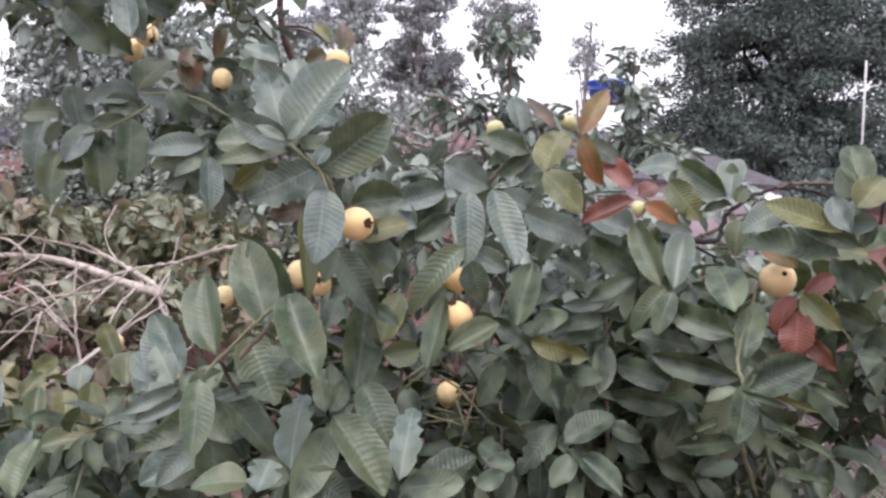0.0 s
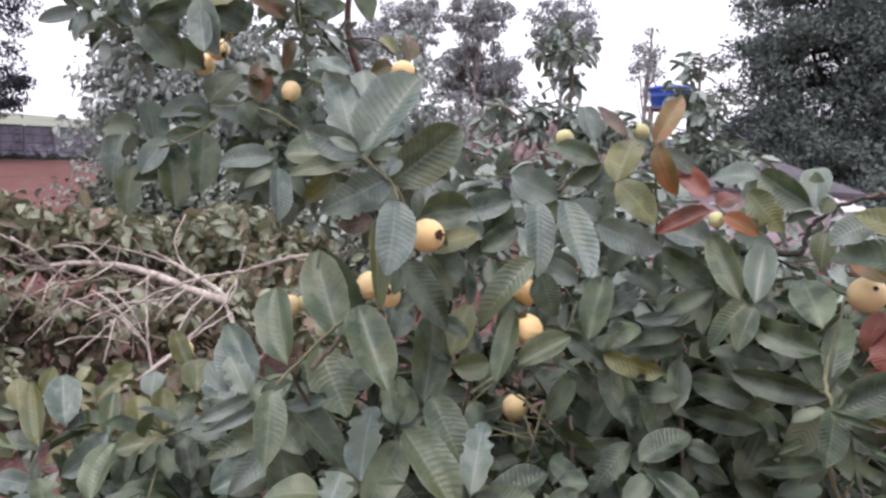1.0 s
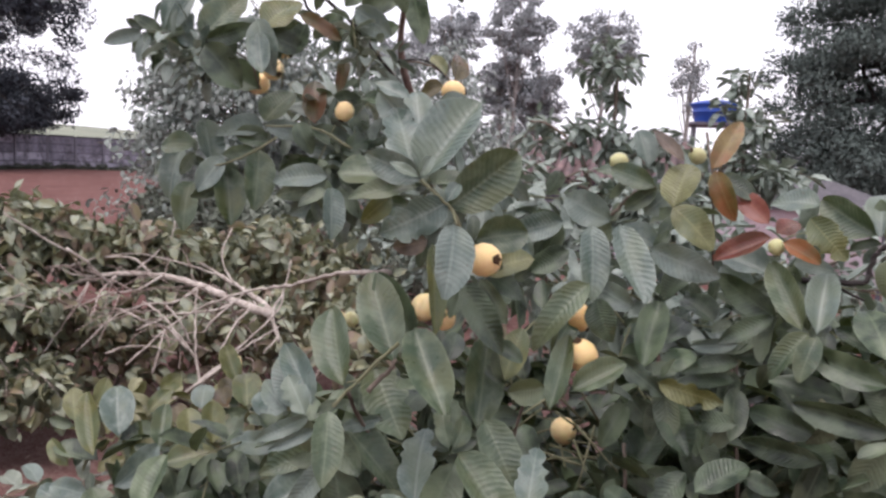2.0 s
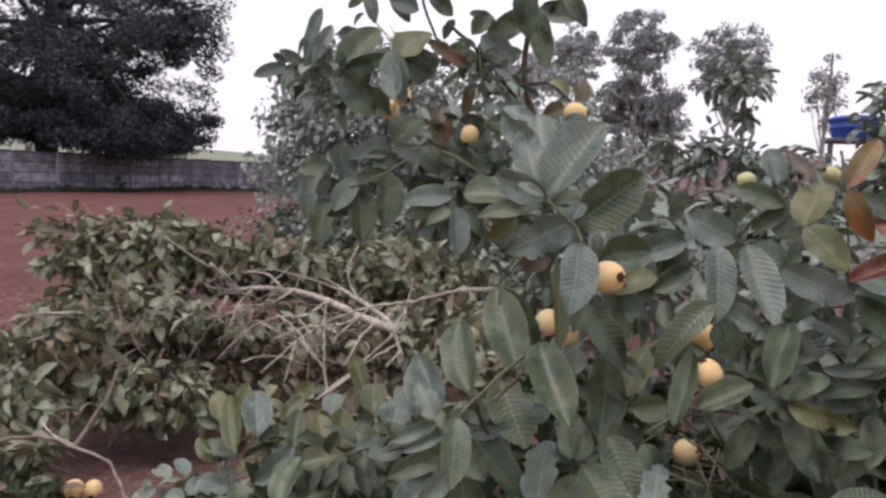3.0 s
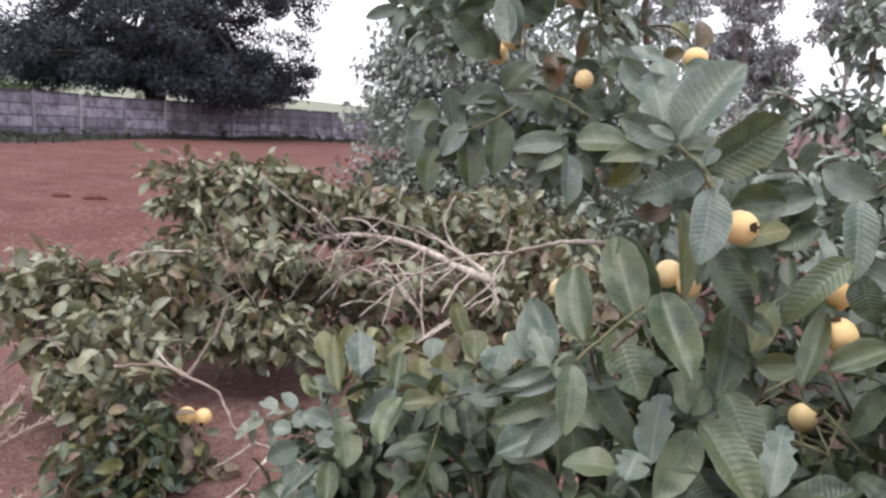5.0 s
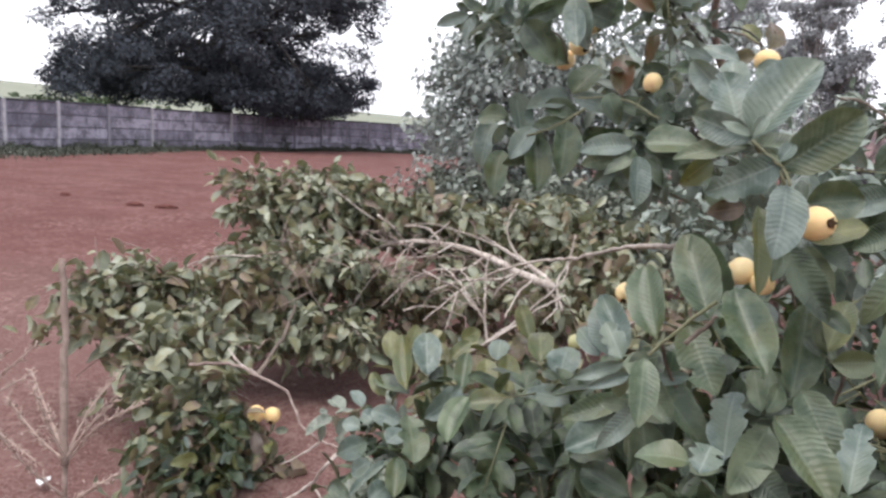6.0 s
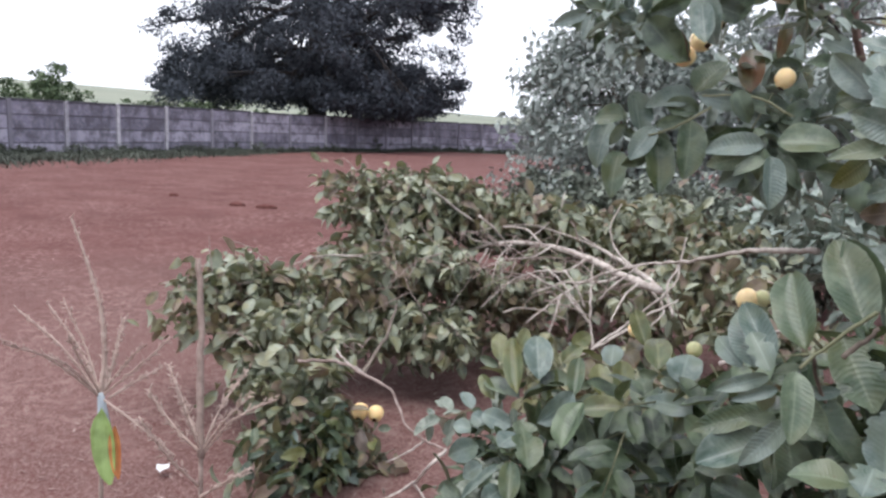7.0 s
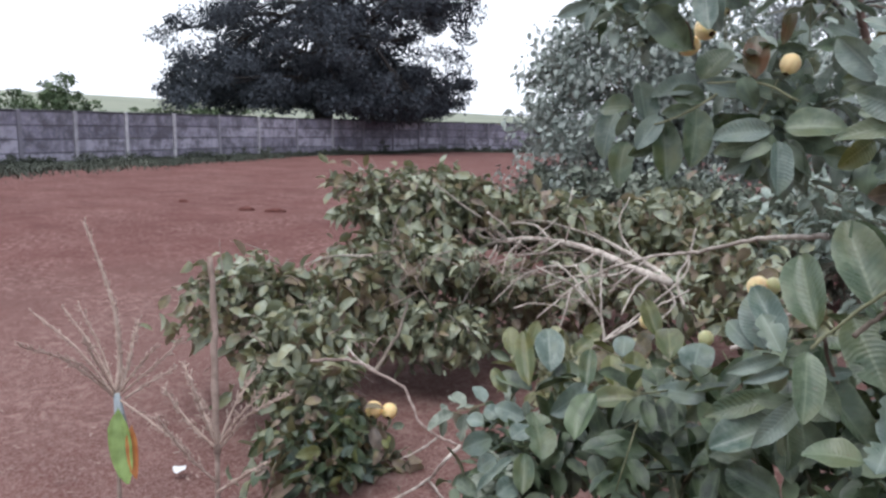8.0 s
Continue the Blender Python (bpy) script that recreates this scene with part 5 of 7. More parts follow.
# rust and red leaves
leaf((0.397, 1.341, 1.417), (0.345, 1.391, 1.460), 0.042, "rust", 0, (-0.36, -0.80, 0.49))
leaf((0.393, 1.314, 1.374), (0.345, 1.296, 1.329), 0.036, "red", 3, (-0.41, -0.61, 0.68))
leaf((0.393, 1.300, 1.357), (0.385, 1.258, 1.297), 0.054, "red", 5, (-0.60, -0.61, 0.52))
leaf((0.401, 1.295, 1.296), (0.350, 1.278, 1.267), 0.022, "red", 1, (-0.05, -0.82, 0.57))
leaf((0.403, 1.299, 1.317), (0.445, 1.251, 1.280), 0.029, "red", 7, (-0.61, -0.74, 0.28))
leaf((0.401, 1.312, 1.375), (0.446, 1.328, 1.415), 0.031, "red", 2, (0.02, -0.94, 0.35))
leaf((0.401, 1.313, 1.380), (0.431, 1.257, 1.337), 0.040, "olive", 6, (-0.66, -0.65, 0.38))
leaf((0.034, 1.467, 1.616), (0.078, 1.503, 1.713), 0.040, "rust", 0, (0.10, -0.95, 0.31))
leaf((0.038, 1.447, 1.618), (0.070, 1.415, 1.532), 0.040, "rust", 3, (-0.19, -0.94, 0.28))
leaf((0.134, 1.441, 1.529), (0.074, 1.472, 1.591), 0.040, "red", 1, (-0.27, -0.94, 0.21))
leaf((-0.012, 1.506, 1.630), (-0.076, 1.524, 1.688), 0.027, "brown", 7, (0.08, -0.93, 0.36))
leaf((0.141, 1.439, 1.508), (0.048, 1.425, 1.461), 0.039, "red", 2, (-0.19, -0.77, 0.61))
leaf((0.143, 1.420, 1.516), (0.176, 1.429, 1.544), 0.035, "red", 5, (-0.10, -0.90, 0.43))
leaf((0.152, 1.408, 1.503), (0.213, 1.390, 1.475), 0.035, "rust", 6, (-0.03, -0.86, 0.51))

# upper middle leaves
leaf((-0.026, 1.465, 1.546), (-0.005, 1.509, 1.645), 0.069, "olive", 1, (-0.34, -0.83, 0.44))
leaf((-0.028, 1.445, 1.550), (0.051, 1.404, 1.494), 0.058, "olive", 5, (-0.16, -0.89, 0.43))
leaf((-0.037, 1.535, 1.567), (-0.075, 1.519, 1.530), 0.053, "blue", 0, (0.01, -0.91, 0.41))
leaf((-0.076, 1.523, 1.617), (-0.103, 1.549, 1.689), 0.047, "blue", 2, (0.39, -0.81, 0.43))
leaf((-0.058, 1.504, 1.581), (-0.157, 1.519, 1.622), 0.044, "green", 3, (-0.12, -0.99, 0.07))
leaf((0.193, 1.436, 1.545), (0.243, 1.381, 1.487), 0.052, "olive", 8, (-0.57, -0.78, 0.25))
leaf((0.217, 1.474, 1.566), (0.136, 1.497, 1.582), 0.053, "blue", 1, (-0.10, -0.78, 0.62))
leaf((-0.269, 1.808, 1.484), (-0.391, 1.755, 1.449), 0.066, "blue", 4, (0.33, -0.91, 0.23))
leaf((-0.146, 1.625, 1.504), (-0.250, 1.619, 1.547), 0.071, "blue", 0, (0.11, -0.99, 0.13))
leaf((-0.052, 1.559, 1.462), (-0.127, 1.575, 1.514), 0.060, "blue", 6, (0.26, -0.76, 0.60))
leaf((0.151, 1.522, 1.434), (0.060, 1.566, 1.471), 0.069, "blue", 2, (-0.11, -0.77, 0.63))
leaf((0.069, 1.578, 1.435), (0.128, 1.531, 1.386), 0.058, "blue", 1, (-0.04, -0.75, 0.66))
leaf((0.015, 1.576, 1.421), (-0.042, 1.549, 1.384), 0.058, "dark", 3, (-0.11, -0.70, 0.70))
leaf((0.182, 1.492, 1.463), (0.246, 1.462, 1.459), 0.030, "blue", 5, (-0.41, -0.90, 0.17))
leaf((-0.246, 1.756, 1.422), (-0.321, 1.714, 1.366), 0.057, "dark", 2, (0.16, -0.89, 0.43))
leaf((-0.335, 1.627, 1.361), (-0.416, 1.583, 1.302), 0.063, "dark", 1, (0.32, -0.92, 0.25))
leaf((-0.322, 1.738, 1.393), (-0.416, 1.756, 1.457), 0.067, "blue", 3, (-0.04, -0.98, 0.22))

# upper left sprays
leaf((-1.038, 1.737, 1.688), (-0.993, 1.791, 1.781), 0.084, "green", 0, (0.18, -0.89, 0.43))
leaf((-0.896, 1.746, 1.686), (-0.921, 1.783, 1.818), 0.064, "bronze", 1, (0.17, -0.94, 0.30))
leaf((-0.857, 1.786, 1.768), (-0.849, 1.815, 1.871), 0.034, "bronze", 5, (0.77, -0.63, 0.12))
leaf((-1.048, 1.757, 1.673), (-1.138, 1.678, 1.686), 0.075, "blue", 3, (0.60, -0.60, 0.54))
leaf((-1.026, 1.746, 1.638), (-1.101, 1.702, 1.653), 0.059, "green", 2, (0.52, -0.73, 0.45))
leaf((-1.160, 1.694, 1.575), (-1.209, 1.727, 1.680), 0.074, "blue", 4, (0.75, -0.44, 0.50))
leaf((-1.017, 1.699, 1.681), (-0.903, 1.753, 1.654), 0.049, "blue", 1, (0.44, -0.89, 0.09))
leaf((-0.802, 1.797, 1.632), (-0.919, 1.750, 1.682), 0.053, "dark", 0, (0.48, -0.78, 0.40))
leaf((-0.849, 1.822, 1.610), (-0.950, 1.804, 1.658), 0.054, "blue", 6, (0.34, -0.86, 0.38))
leaf((-1.003, 1.658, 1.620), (-0.960, 1.596, 1.478), 0.079, "green", 0, (0.70, -0.55, 0.45))
leaf((-1.078, 1.633, 1.575), (-1.027, 1.593, 1.436), 0.074, "green", 2, (0.53, -0.74, 0.41))
leaf((-0.876, 1.784, 1.577), (-0.969, 1.691, 1.571), 0.062, "dark", 4, (0.70, -0.71, 0.05))
leaf((-0.829, 1.735, 1.564), (-0.940, 1.654, 1.527), 0.042, "blue", 1, (0.55, -0.82, 0.13))
leaf((-0.826, 1.759, 1.512), (-0.868, 1.789, 1.613), 0.048, "blue", 5, (0.52, -0.73, 0.44))
leaf((-0.805, 1.673, 1.521), (-0.763, 1.640, 1.413), 0.059, "blue", 3, (0.53, -0.74, 0.43))
leaf((-0.855, 1.744, 1.522), (-0.916, 1.668, 1.461), 0.059, "blue", 0, (0.57, -0.74, 0.36))
leaf((-1.198, 1.663, 1.532), (-1.182, 1.574, 1.429), 0.067, "green", 6, (0.30, -0.70, 0.65))
leaf((-0.982, 1.613, 1.922), (-0.931, 1.566, 1.794), 0.071, "blue", 1, (0.11, -0.92, 0.38))
leaf((-0.925, 1.753, 1.911), (-1.007, 1.678, 1.905), 0.065, "dark", 3, (0.67, -0.73, -0.13))
leaf((-1.122, 1.687, 1.933), (-1.113, 1.655, 1.811), 0.079, "dark", 0, (0.33, -0.91, 0.26))
leaf((-1.119, 1.844, 1.779), (-1.205, 1.806, 1.838), 0.083, "dark", 2, (0.54, -0.80, 0.26))
leaf((-0.740, 1.898, 1.954), (-0.823, 1.836, 1.912), 0.053, "dark", 5, (0.44, -0.83, 0.35))
leaf((-0.854, 1.891, 1.663), (-0.855, 1.931, 1.781), 0.063, "dark", 1, (0.65, -0.72, 0.25))
leaf((-0.692, 2.165, 1.861), (-0.751, 2.180, 1.924), 0.043, "olive", 0, (0.29, -0.84, 0.46))
leaf((-0.671, 2.174, 1.844), (-0.649, 2.228, 1.944), 0.067, "bronze", 3, (0.66, -0.71, 0.24))
leaf((-0.684, 2.114, 1.823), (-0.747, 2.077, 1.809), 0.054, "bronze", 6, (0.37, -0.79, 0.49))
leaf((-1.245, 1.742, 1.880), (-1.328, 1.718, 1.927), 0.053, "dark", 4, (0.44, -0.83, 0.35))
leaf((-1.161, 1.806, 1.862), (-1.214, 1.710, 1.804), 0.063, "green", 1, (0.67, -0.62, 0.41))
leaf((-1.346, 1.726, 1.905), (-1.391, 1.675, 1.867), 0.033, "dark", 2, (0.73, -0.68, 0.04))
leaf((-1.304, 1.757, 1.924), (-1.345, 1.696, 1.848), 0.039, "dark", 5, (0.41, -0.81, 0.42))
leaf((-1.036, 1.815, 1.906), (-1.078, 1.772, 1.854), 0.058, "dark", 6, (0.76, -0.64, -0.09))
leaf((-0.838, 1.922, 1.909), (-0.916, 1.905, 1.953), 0.049, "dark", 1, (0.22, -0.97, 0.04))
leaf((-1.067, 1.886, 1.607), (-0.983, 1.896, 1.513), 0.074, "dark", 3, (0.38, -0.89, 0.25))
leaf((-1.282, 1.736, 1.612), (-1.286, 1.649, 1.505), 0.072, "blue", 3, (0.33, -0.73, 0.59))

# lower left sprays
leaf((0.035, 1.624, 1.611), (-0.019, 1.646, 1.654), 0.024, "blue", 2, (-0.18, -0.95, 0.25))
leaf((-0.126, 1.662, 1.606), (-0.188, 1.662, 1.619), 0.035, "green", 1, (0.13, -0.81, 0.58))
leaf((-0.600, 1.286, 1.018), (-0.690, 1.199, 0.964), 0.075, "blue", 4, (0.10, -0.60, 0.79))
leaf((-0.603, 1.305, 1.071), (-0.715, 1.208, 1.024), 0.047, "green", 0, (0.28, -0.65, 0.70))
leaf((-0.567, 1.241, 0.895), (-0.681, 1.242, 0.913), 0.067, "dark", 2, (0.10, -0.72, 0.69))
leaf((-0.443, 1.133, 1.124), (-0.544, 1.131, 1.135), 0.052, "green", 6, (0.07, -0.87, 0.49))
leaf((-0.536, 1.130, 1.043), (-0.498, 1.178, 1.091), 0.038, "green", 3, (0.40, -0.79, 0.46))
leaf((-0.806, 1.646, 1.561), (-0.924, 1.580, 1.566), 0.060, "blue", 3, (0.47, -0.82, 0.33))
leaf((-0.830, 1.683, 1.539), (-0.934, 1.616, 1.518), 0.053, "green", 1, (0.52, -0.84, 0.12))
leaf((-0.779, 1.633, 1.570), (-0.653, 1.654, 1.587), 0.084, "green", 0, (0.06, -0.81, 0.58))
leaf((-0.795, 1.674, 1.557), (-0.676, 1.696, 1.528), 0.057, "dark", 5, (0.18, -0.98, -0.00))
leaf((-0.771, 1.588, 1.542), (-0.736, 1.541, 1.426), 0.053, "blue", 2, (0.60, -0.66, 0.45))
leaf((-0.810, 1.644, 1.556), (-0.813, 1.615, 1.485), 0.049, "green", 6, (0.11, -0.92, 0.37))
leaf((-0.590, 1.650, 1.666), (-0.679, 1.664, 1.761), 0.064, "blue", 4, (-0.11, -0.99, 0.05))
leaf((-0.574, 1.631, 1.668), (-0.613, 1.680, 1.776), 0.067, "blue", 0, (0.29, -0.83, 0.48))
leaf((-0.567, 1.634, 1.663), (-0.538, 1.682, 1.744), 0.066, "blue", 5, (-0.06, -0.85, 0.53))
leaf((-0.584, 1.675, 1.658), (-0.681, 1.652, 1.679), 0.051, "green", 3, (0.20, -0.97, -0.14))
leaf((-0.557, 1.614, 1.648), (-0.485, 1.618, 1.640), 0.064, "blue", 1, (0.10, -0.84, 0.54))
leaf((-0.532, 1.843, 1.729), (-0.603, 1.836, 1.762), 0.066, "blue", 2, (0.31, -0.81, 0.50))
leaf((-0.808, 1.716, 1.618), (-0.745, 1.767, 1.660), 0.053, "dark", 6, (0.59, -0.80, 0.10))
leaf((-0.883, 1.632, 1.686), (-0.841, 1.614, 1.621), 0.048, "dark", 3, (0.37, -0.80, 0.46))
leaf((-0.616, 1.689, 1.504), (-0.700, 1.660, 1.509), 0.054, "green", 2, (0.33, -0.94, -0.07))
leaf((-0.598, 1.648, 1.498), (-0.600, 1.612, 1.441), 0.055, "dark", 1, (-0.11, -0.84, 0.54))
leaf((-0.444, 1.350, 1.565), (-0.402, 1.324, 1.493), 0.043, "blue", 5, (-0.10, -0.95, 0.28))
leaf((-1.071, 1.611, 1.599), (-1.094, 1.545, 1.517), 0.057, "blue", 0, (0.41, -0.76, 0.50))
leaf((-1.186, 1.656, 1.619), (-1.260, 1.618, 1.640), 0.063, "green", 6, (0.50, -0.75, 0.43))

# highest sprays
leaf((-1.265, 1.564, 1.882), (-1.318, 1.495, 1.853), 0.036, "blue", 3, (0.80, -0.60, -0.04))
leaf((-1.252, 1.575, 1.881), (-1.259, 1.528, 1.816), 0.031, "blue", 1, (0.39, -0.76, 0.51))
leaf((-1.258, 1.568, 1.892), (-1.301, 1.543, 1.908), 0.022, "dark", 5, (0.50, -0.86, 0.01))
leaf((-1.228, 1.591, 1.891), (-1.232, 1.658, 2.051), 0.037, "blue", 2, (0.55, -0.77, 0.34))
leaf((-1.209, 1.581, 1.886), (-1.181, 1.649, 2.005), 0.039, "blue", 0, (0.82, -0.56, 0.13))
leaf((-1.191, 1.596, 1.879), (-1.146, 1.614, 1.856), 0.034, "blue", 6, (0.43, -0.89, 0.15))
leaf((-1.188, 1.623, 1.886), (-1.189, 1.641, 1.951), 0.028, "blue", 5, (0.59, -0.77, 0.22))
leaf((-1.112, 1.580, 1.869), (-1.041, 1.644, 1.994), 0.084, "green", 0, (0.39, -0.89, 0.23))
leaf((-1.094, 1.569, 1.864), (-0.994, 1.623, 1.901), 0.048, "dark", 3, (0.52, -0.83, -0.21))
leaf((-1.093, 1.651, 1.956), (-1.139, 1.608, 1.963), 0.048, "blue", 4, (0.67, -0.67, 0.32))
leaf((-1.022, 1.672, 1.896), (-1.073, 1.646, 1.940), 0.058, "blue", 1, (0.67, -0.60, 0.44))
leaf((-0.971, 1.620, 1.898), (-0.918, 1.666, 1.992), 0.088, "olive", 5, (0.23, -0.92, 0.33))
leaf((-0.970, 1.598, 1.886), (-0.938, 1.568, 1.786), 0.057, "blue", 4, (0.13, -0.94, 0.32))
leaf((-1.097, 1.569, 1.856), (-1.006, 1.594, 1.762), 0.080, "dark", 2, (0.29, -0.96, 0.02))
leaf((-1.089, 1.650, 1.841), (-1.123, 1.608, 1.793), 0.060, "deep", 6, (0.77, -0.64, 0.01))
leaf((-0.975, 1.642, 1.890), (-0.892, 1.660, 1.858), 0.059, "dark", 1, (0.31, -0.91, 0.27))
leaf((-0.889, 1.637, 1.933), (-0.797, 1.684, 1.888), 0.037, "bronze", 7, (0.56, -0.74, 0.36))
leaf((-0.903, 1.700, 1.925), (-0.915, 1.659, 1.847), 0.050, "deep", 0, (0.25, -0.87, 0.42))
leaf((-0.806, 1.761, 1.971), (-0.710, 1.767, 1.908), 0.063, "blue", 0, (0.02, -1.00, -0.08))
leaf((-0.847, 1.752, 1.974), (-0.834, 1.714, 1.862), 0.035, "deep", 3, (0.37, -0.87, 0.34))
leaf((-0.661, 1.706, 2.082), (-0.660, 1.676, 1.947), 0.064, "dark", 1, (0.03, -0.98, 0.22))
leaf((-0.680, 1.795, 2.051), (-0.617, 1.749, 1.893), 0.058, "deep", 5, (-0.01, -0.96, 0.28))
leaf((-0.593, 1.775, 2.078), (-0.529, 1.759, 1.982), 0.042, "dark", 0, (0.02, -0.98, 0.18))
leaf((-0.946, 1.689, 2.026), (-1.006, 1.638, 2.043), 0.050, "blue", 2, (0.66, -0.70, 0.26))
leaf((-0.871, 1.731, 2.016), (-0.923, 1.713, 2.079), 0.044, "dark", 4, (0.26, -0.96, -0.05))
leaf((-1.083, 1.649, 2.089), (-1.043, 1.631, 1.998), 0.037, "blue", 1, (0.56, -0.73, 0.39))
leaf((-1.019, 1.689, 2.088), (-0.987, 1.677, 2.001), 0.044, "dark", 6, (0.09, -0.98, 0.17))
leaf((-0.801, 1.793, 2.039), (-0.827, 1.765, 1.974), 0.047, "deep", 2, (0.54, -0.83, 0.14))
leaf((-0.753, 1.766, 1.806), (-0.685, 1.788, 1.783), 0.053, "blue", 1, (0.40, -0.80, 0.45))
leaf((-0.704, 1.727, 1.743), (-0.755, 1.714, 1.775), 0.054, "dark", 3, (0.50, -0.70, 0.51))

# upright young leaves over the bush
leaf((-1.347, 1.567, 0.862), (-1.438, 1.655, 0.976), 0.087, "blue", 0, (0.49, -0.46, 0.74))
leaf((-1.397, 1.533, 0.813), (-1.494, 1.633, 0.933), 0.065, "olive", 4, (0.09, -0.73, 0.68))
leaf((-1.530, 1.609, 0.859), (-1.602, 1.666, 0.945), 0.054, "olive", 5, (0.53, -0.43, 0.73))
leaf((-1.502, 1.646, 0.894), (-1.504, 1.724, 0.964), 0.050, "olive", 1, (0.75, -0.43, 0.50))
leaf((-1.372, 1.710, 0.877), (-1.353, 1.768, 0.936), 0.048, "olive", 7, (0.26, -0.73, 0.64))
leaf((-1.383, 1.769, 0.921), (-1.343, 1.822, 0.963), 0.051, "olive", 3, (0.45, -0.74, 0.50))
leaf((-1.253, 1.605, 0.829), (-1.301, 1.684, 0.925), 0.052, "green", 2, (0.43, -0.58, 0.69))
leaf((-1.183, 1.644, 0.843), (-1.237, 1.696, 0.925), 0.065, "olive", 0, (0.53, -0.52, 0.68))
leaf((-1.125, 1.655, 0.847), (-1.175, 1.727, 0.924), 0.064, "olive", 4, (0.49, -0.46, 0.74))
leaf((-1.074, 1.658, 0.843), (-1.105, 1.720, 0.936), 0.064, "green", 5, (0.12, -0.81, 0.58))
leaf((-1.197, 1.552, 0.825), (-1.085, 1.612, 0.860), 0.068, "olive", 0, (0.16, -0.71, 0.69))
leaf((-1.212, 1.725, 0.907), (-1.239, 1.780, 0.974), 0.064, "blue", 1, (0.16, -0.74, 0.66))
leaf((-1.030, 1.665, 0.957), (-1.081, 1.739, 1.054), 0.075, "olive", 3, (0.21, -0.72, 0.66))
leaf((-0.930, 1.599, 0.961), (-0.958, 1.659, 1.040), 0.088, "blue", 5, (0.48, -0.61, 0.63))
leaf((-0.863, 1.557, 0.923), (-0.999, 1.523, 0.933), 0.056, "blue", 1, (0.26, -0.90, 0.34))
leaf((-1.262, 1.451, 0.791), (-1.195, 1.564, 0.859), 0.069, "blue", 6, (0.74, -0.61, 0.28))
leaf((-1.164, 1.435, 0.753), (-1.186, 1.535, 0.860), 0.081, "deep", 2, (0.06, -0.72, 0.69))
leaf((-1.188, 1.331, 0.720), (-1.264, 1.401, 0.824), 0.087, "green", 9, (0.61, -0.38, 0.70))
leaf((-1.446, 1.301, 0.674), (-1.403, 1.381, 0.705), 0.067, "blue", 0, (0.77, -0.55, 0.34))
leaf((-1.484, 1.538, 0.770), (-1.572, 1.552, 0.838), 0.045, "olive", 6, (0.22, -0.86, 0.45))
leaf((-1.528, 1.484, 0.738), (-1.583, 1.500, 0.792), 0.043, "blue", 3, (0.56, -0.43, 0.71))
leaf((-1.367, 1.479, 0.739), (-1.462, 1.443, 0.770), 0.060, "blue", 1, (0.43, -0.82, 0.37))
leaf((-1.340, 1.390, 0.713), (-1.329, 1.449, 0.753), 0.059, "blue", 5, (0.49, -0.54, 0.68))
leaf((-1.201, 1.272, 0.643), (-1.247, 1.340, 0.711), 0.057, "green", 4, (0.37, -0.52, 0.77))
leaf((-1.320, 1.228, 0.619), (-1.290, 1.351, 0.698), 0.031, "blue", 2, (0.15, -0.56, 0.82))
leaf((-1.249, 1.229, 0.638), (-1.242, 1.298, 0.669), 0.061, "blue", 7, (0.67, -0.36, 0.65))
leaf((-1.123, 1.454, 0.740), (-1.004, 1.527, 0.775), 0.089, "dark", 3, (0.13, -0.59, 0.80))
leaf((-0.938, 1.601, 0.826), (-1.057, 1.533, 0.841), 0.069, "dark", 1, (0.45, -0.65, 0.61))
leaf((-0.959, 1.491, 0.746), (-0.871, 1.526, 0.747), 0.049, "blue", 6, (0.28, -0.72, 0.63))
leaf((-1.034, 1.348, 0.684), (-0.979, 1.474, 0.732), 0.089, "deep", 8, (0.50, -0.49, 0.71))
leaf((-0.783, 1.389, 0.859), (-0.678, 1.460, 0.936), 0.079, "green", 0, (0.25, -0.86, 0.45))
leaf((-0.663, 1.336, 0.970), (-0.623, 1.439, 1.054), 0.065, "deep", 4, (0.40, -0.67, 0.63))
leaf((-0.771, 1.471, 0.898), (-0.872, 1.475, 0.921), 0.060, "deep", 5, (0.03, -0.95, 0.31))
leaf((-0.975, 1.558, 0.774), (-1.027, 1.591, 0.821), 0.060, "dark", 2, (0.41, -0.46, 0.78))
leaf((-1.341, 1.593, 0.792), (-1.348, 1.660, 0.868), 0.053, "olive", 4, (0.12, -0.74, 0.66))
leaf((-1.431, 1.610, 0.833), (-1.494, 1.603, 0.877), 0.044, "bronze", 1, (0.41, -0.79, 0.46))
leaf((-1.271, 1.729, 0.850), (-1.328, 1.758, 0.911), 0.049, "bronze", 3, (0.25, -0.76, 0.60))
leaf((-1.154, 1.760, 0.909), (-1.200, 1.800, 0.969), 0.055, "bronze", 6, (0.09, -0.80, 0.60))
leaf((-1.456, 1.466, 0.720), (-1.506, 1.451, 0.742), 0.051, "blue", 5, (0.47, -0.52, 0.72))
leaf((-1.451, 1.400, 0.722), (-1.497, 1.370, 0.735), 0.051, "blue", 0, (0.44, -0.32, 0.84))
leaf((-1.340, 1.327, 0.681), (-1.368, 1.278, 0.655), 0.050, "blue", 1, (0.64, -0.61, 0.47))
leaf((-1.136, 1.789, 0.968), (-1.216, 1.829, 1.064), 0.054, "olive", 2, (0.37, -0.71, 0.60))
leaf((-1.206, 1.798, 0.931), (-1.190, 1.853, 0.980), 0.045, "bronze", 5, (0.35, -0.67, 0.65))

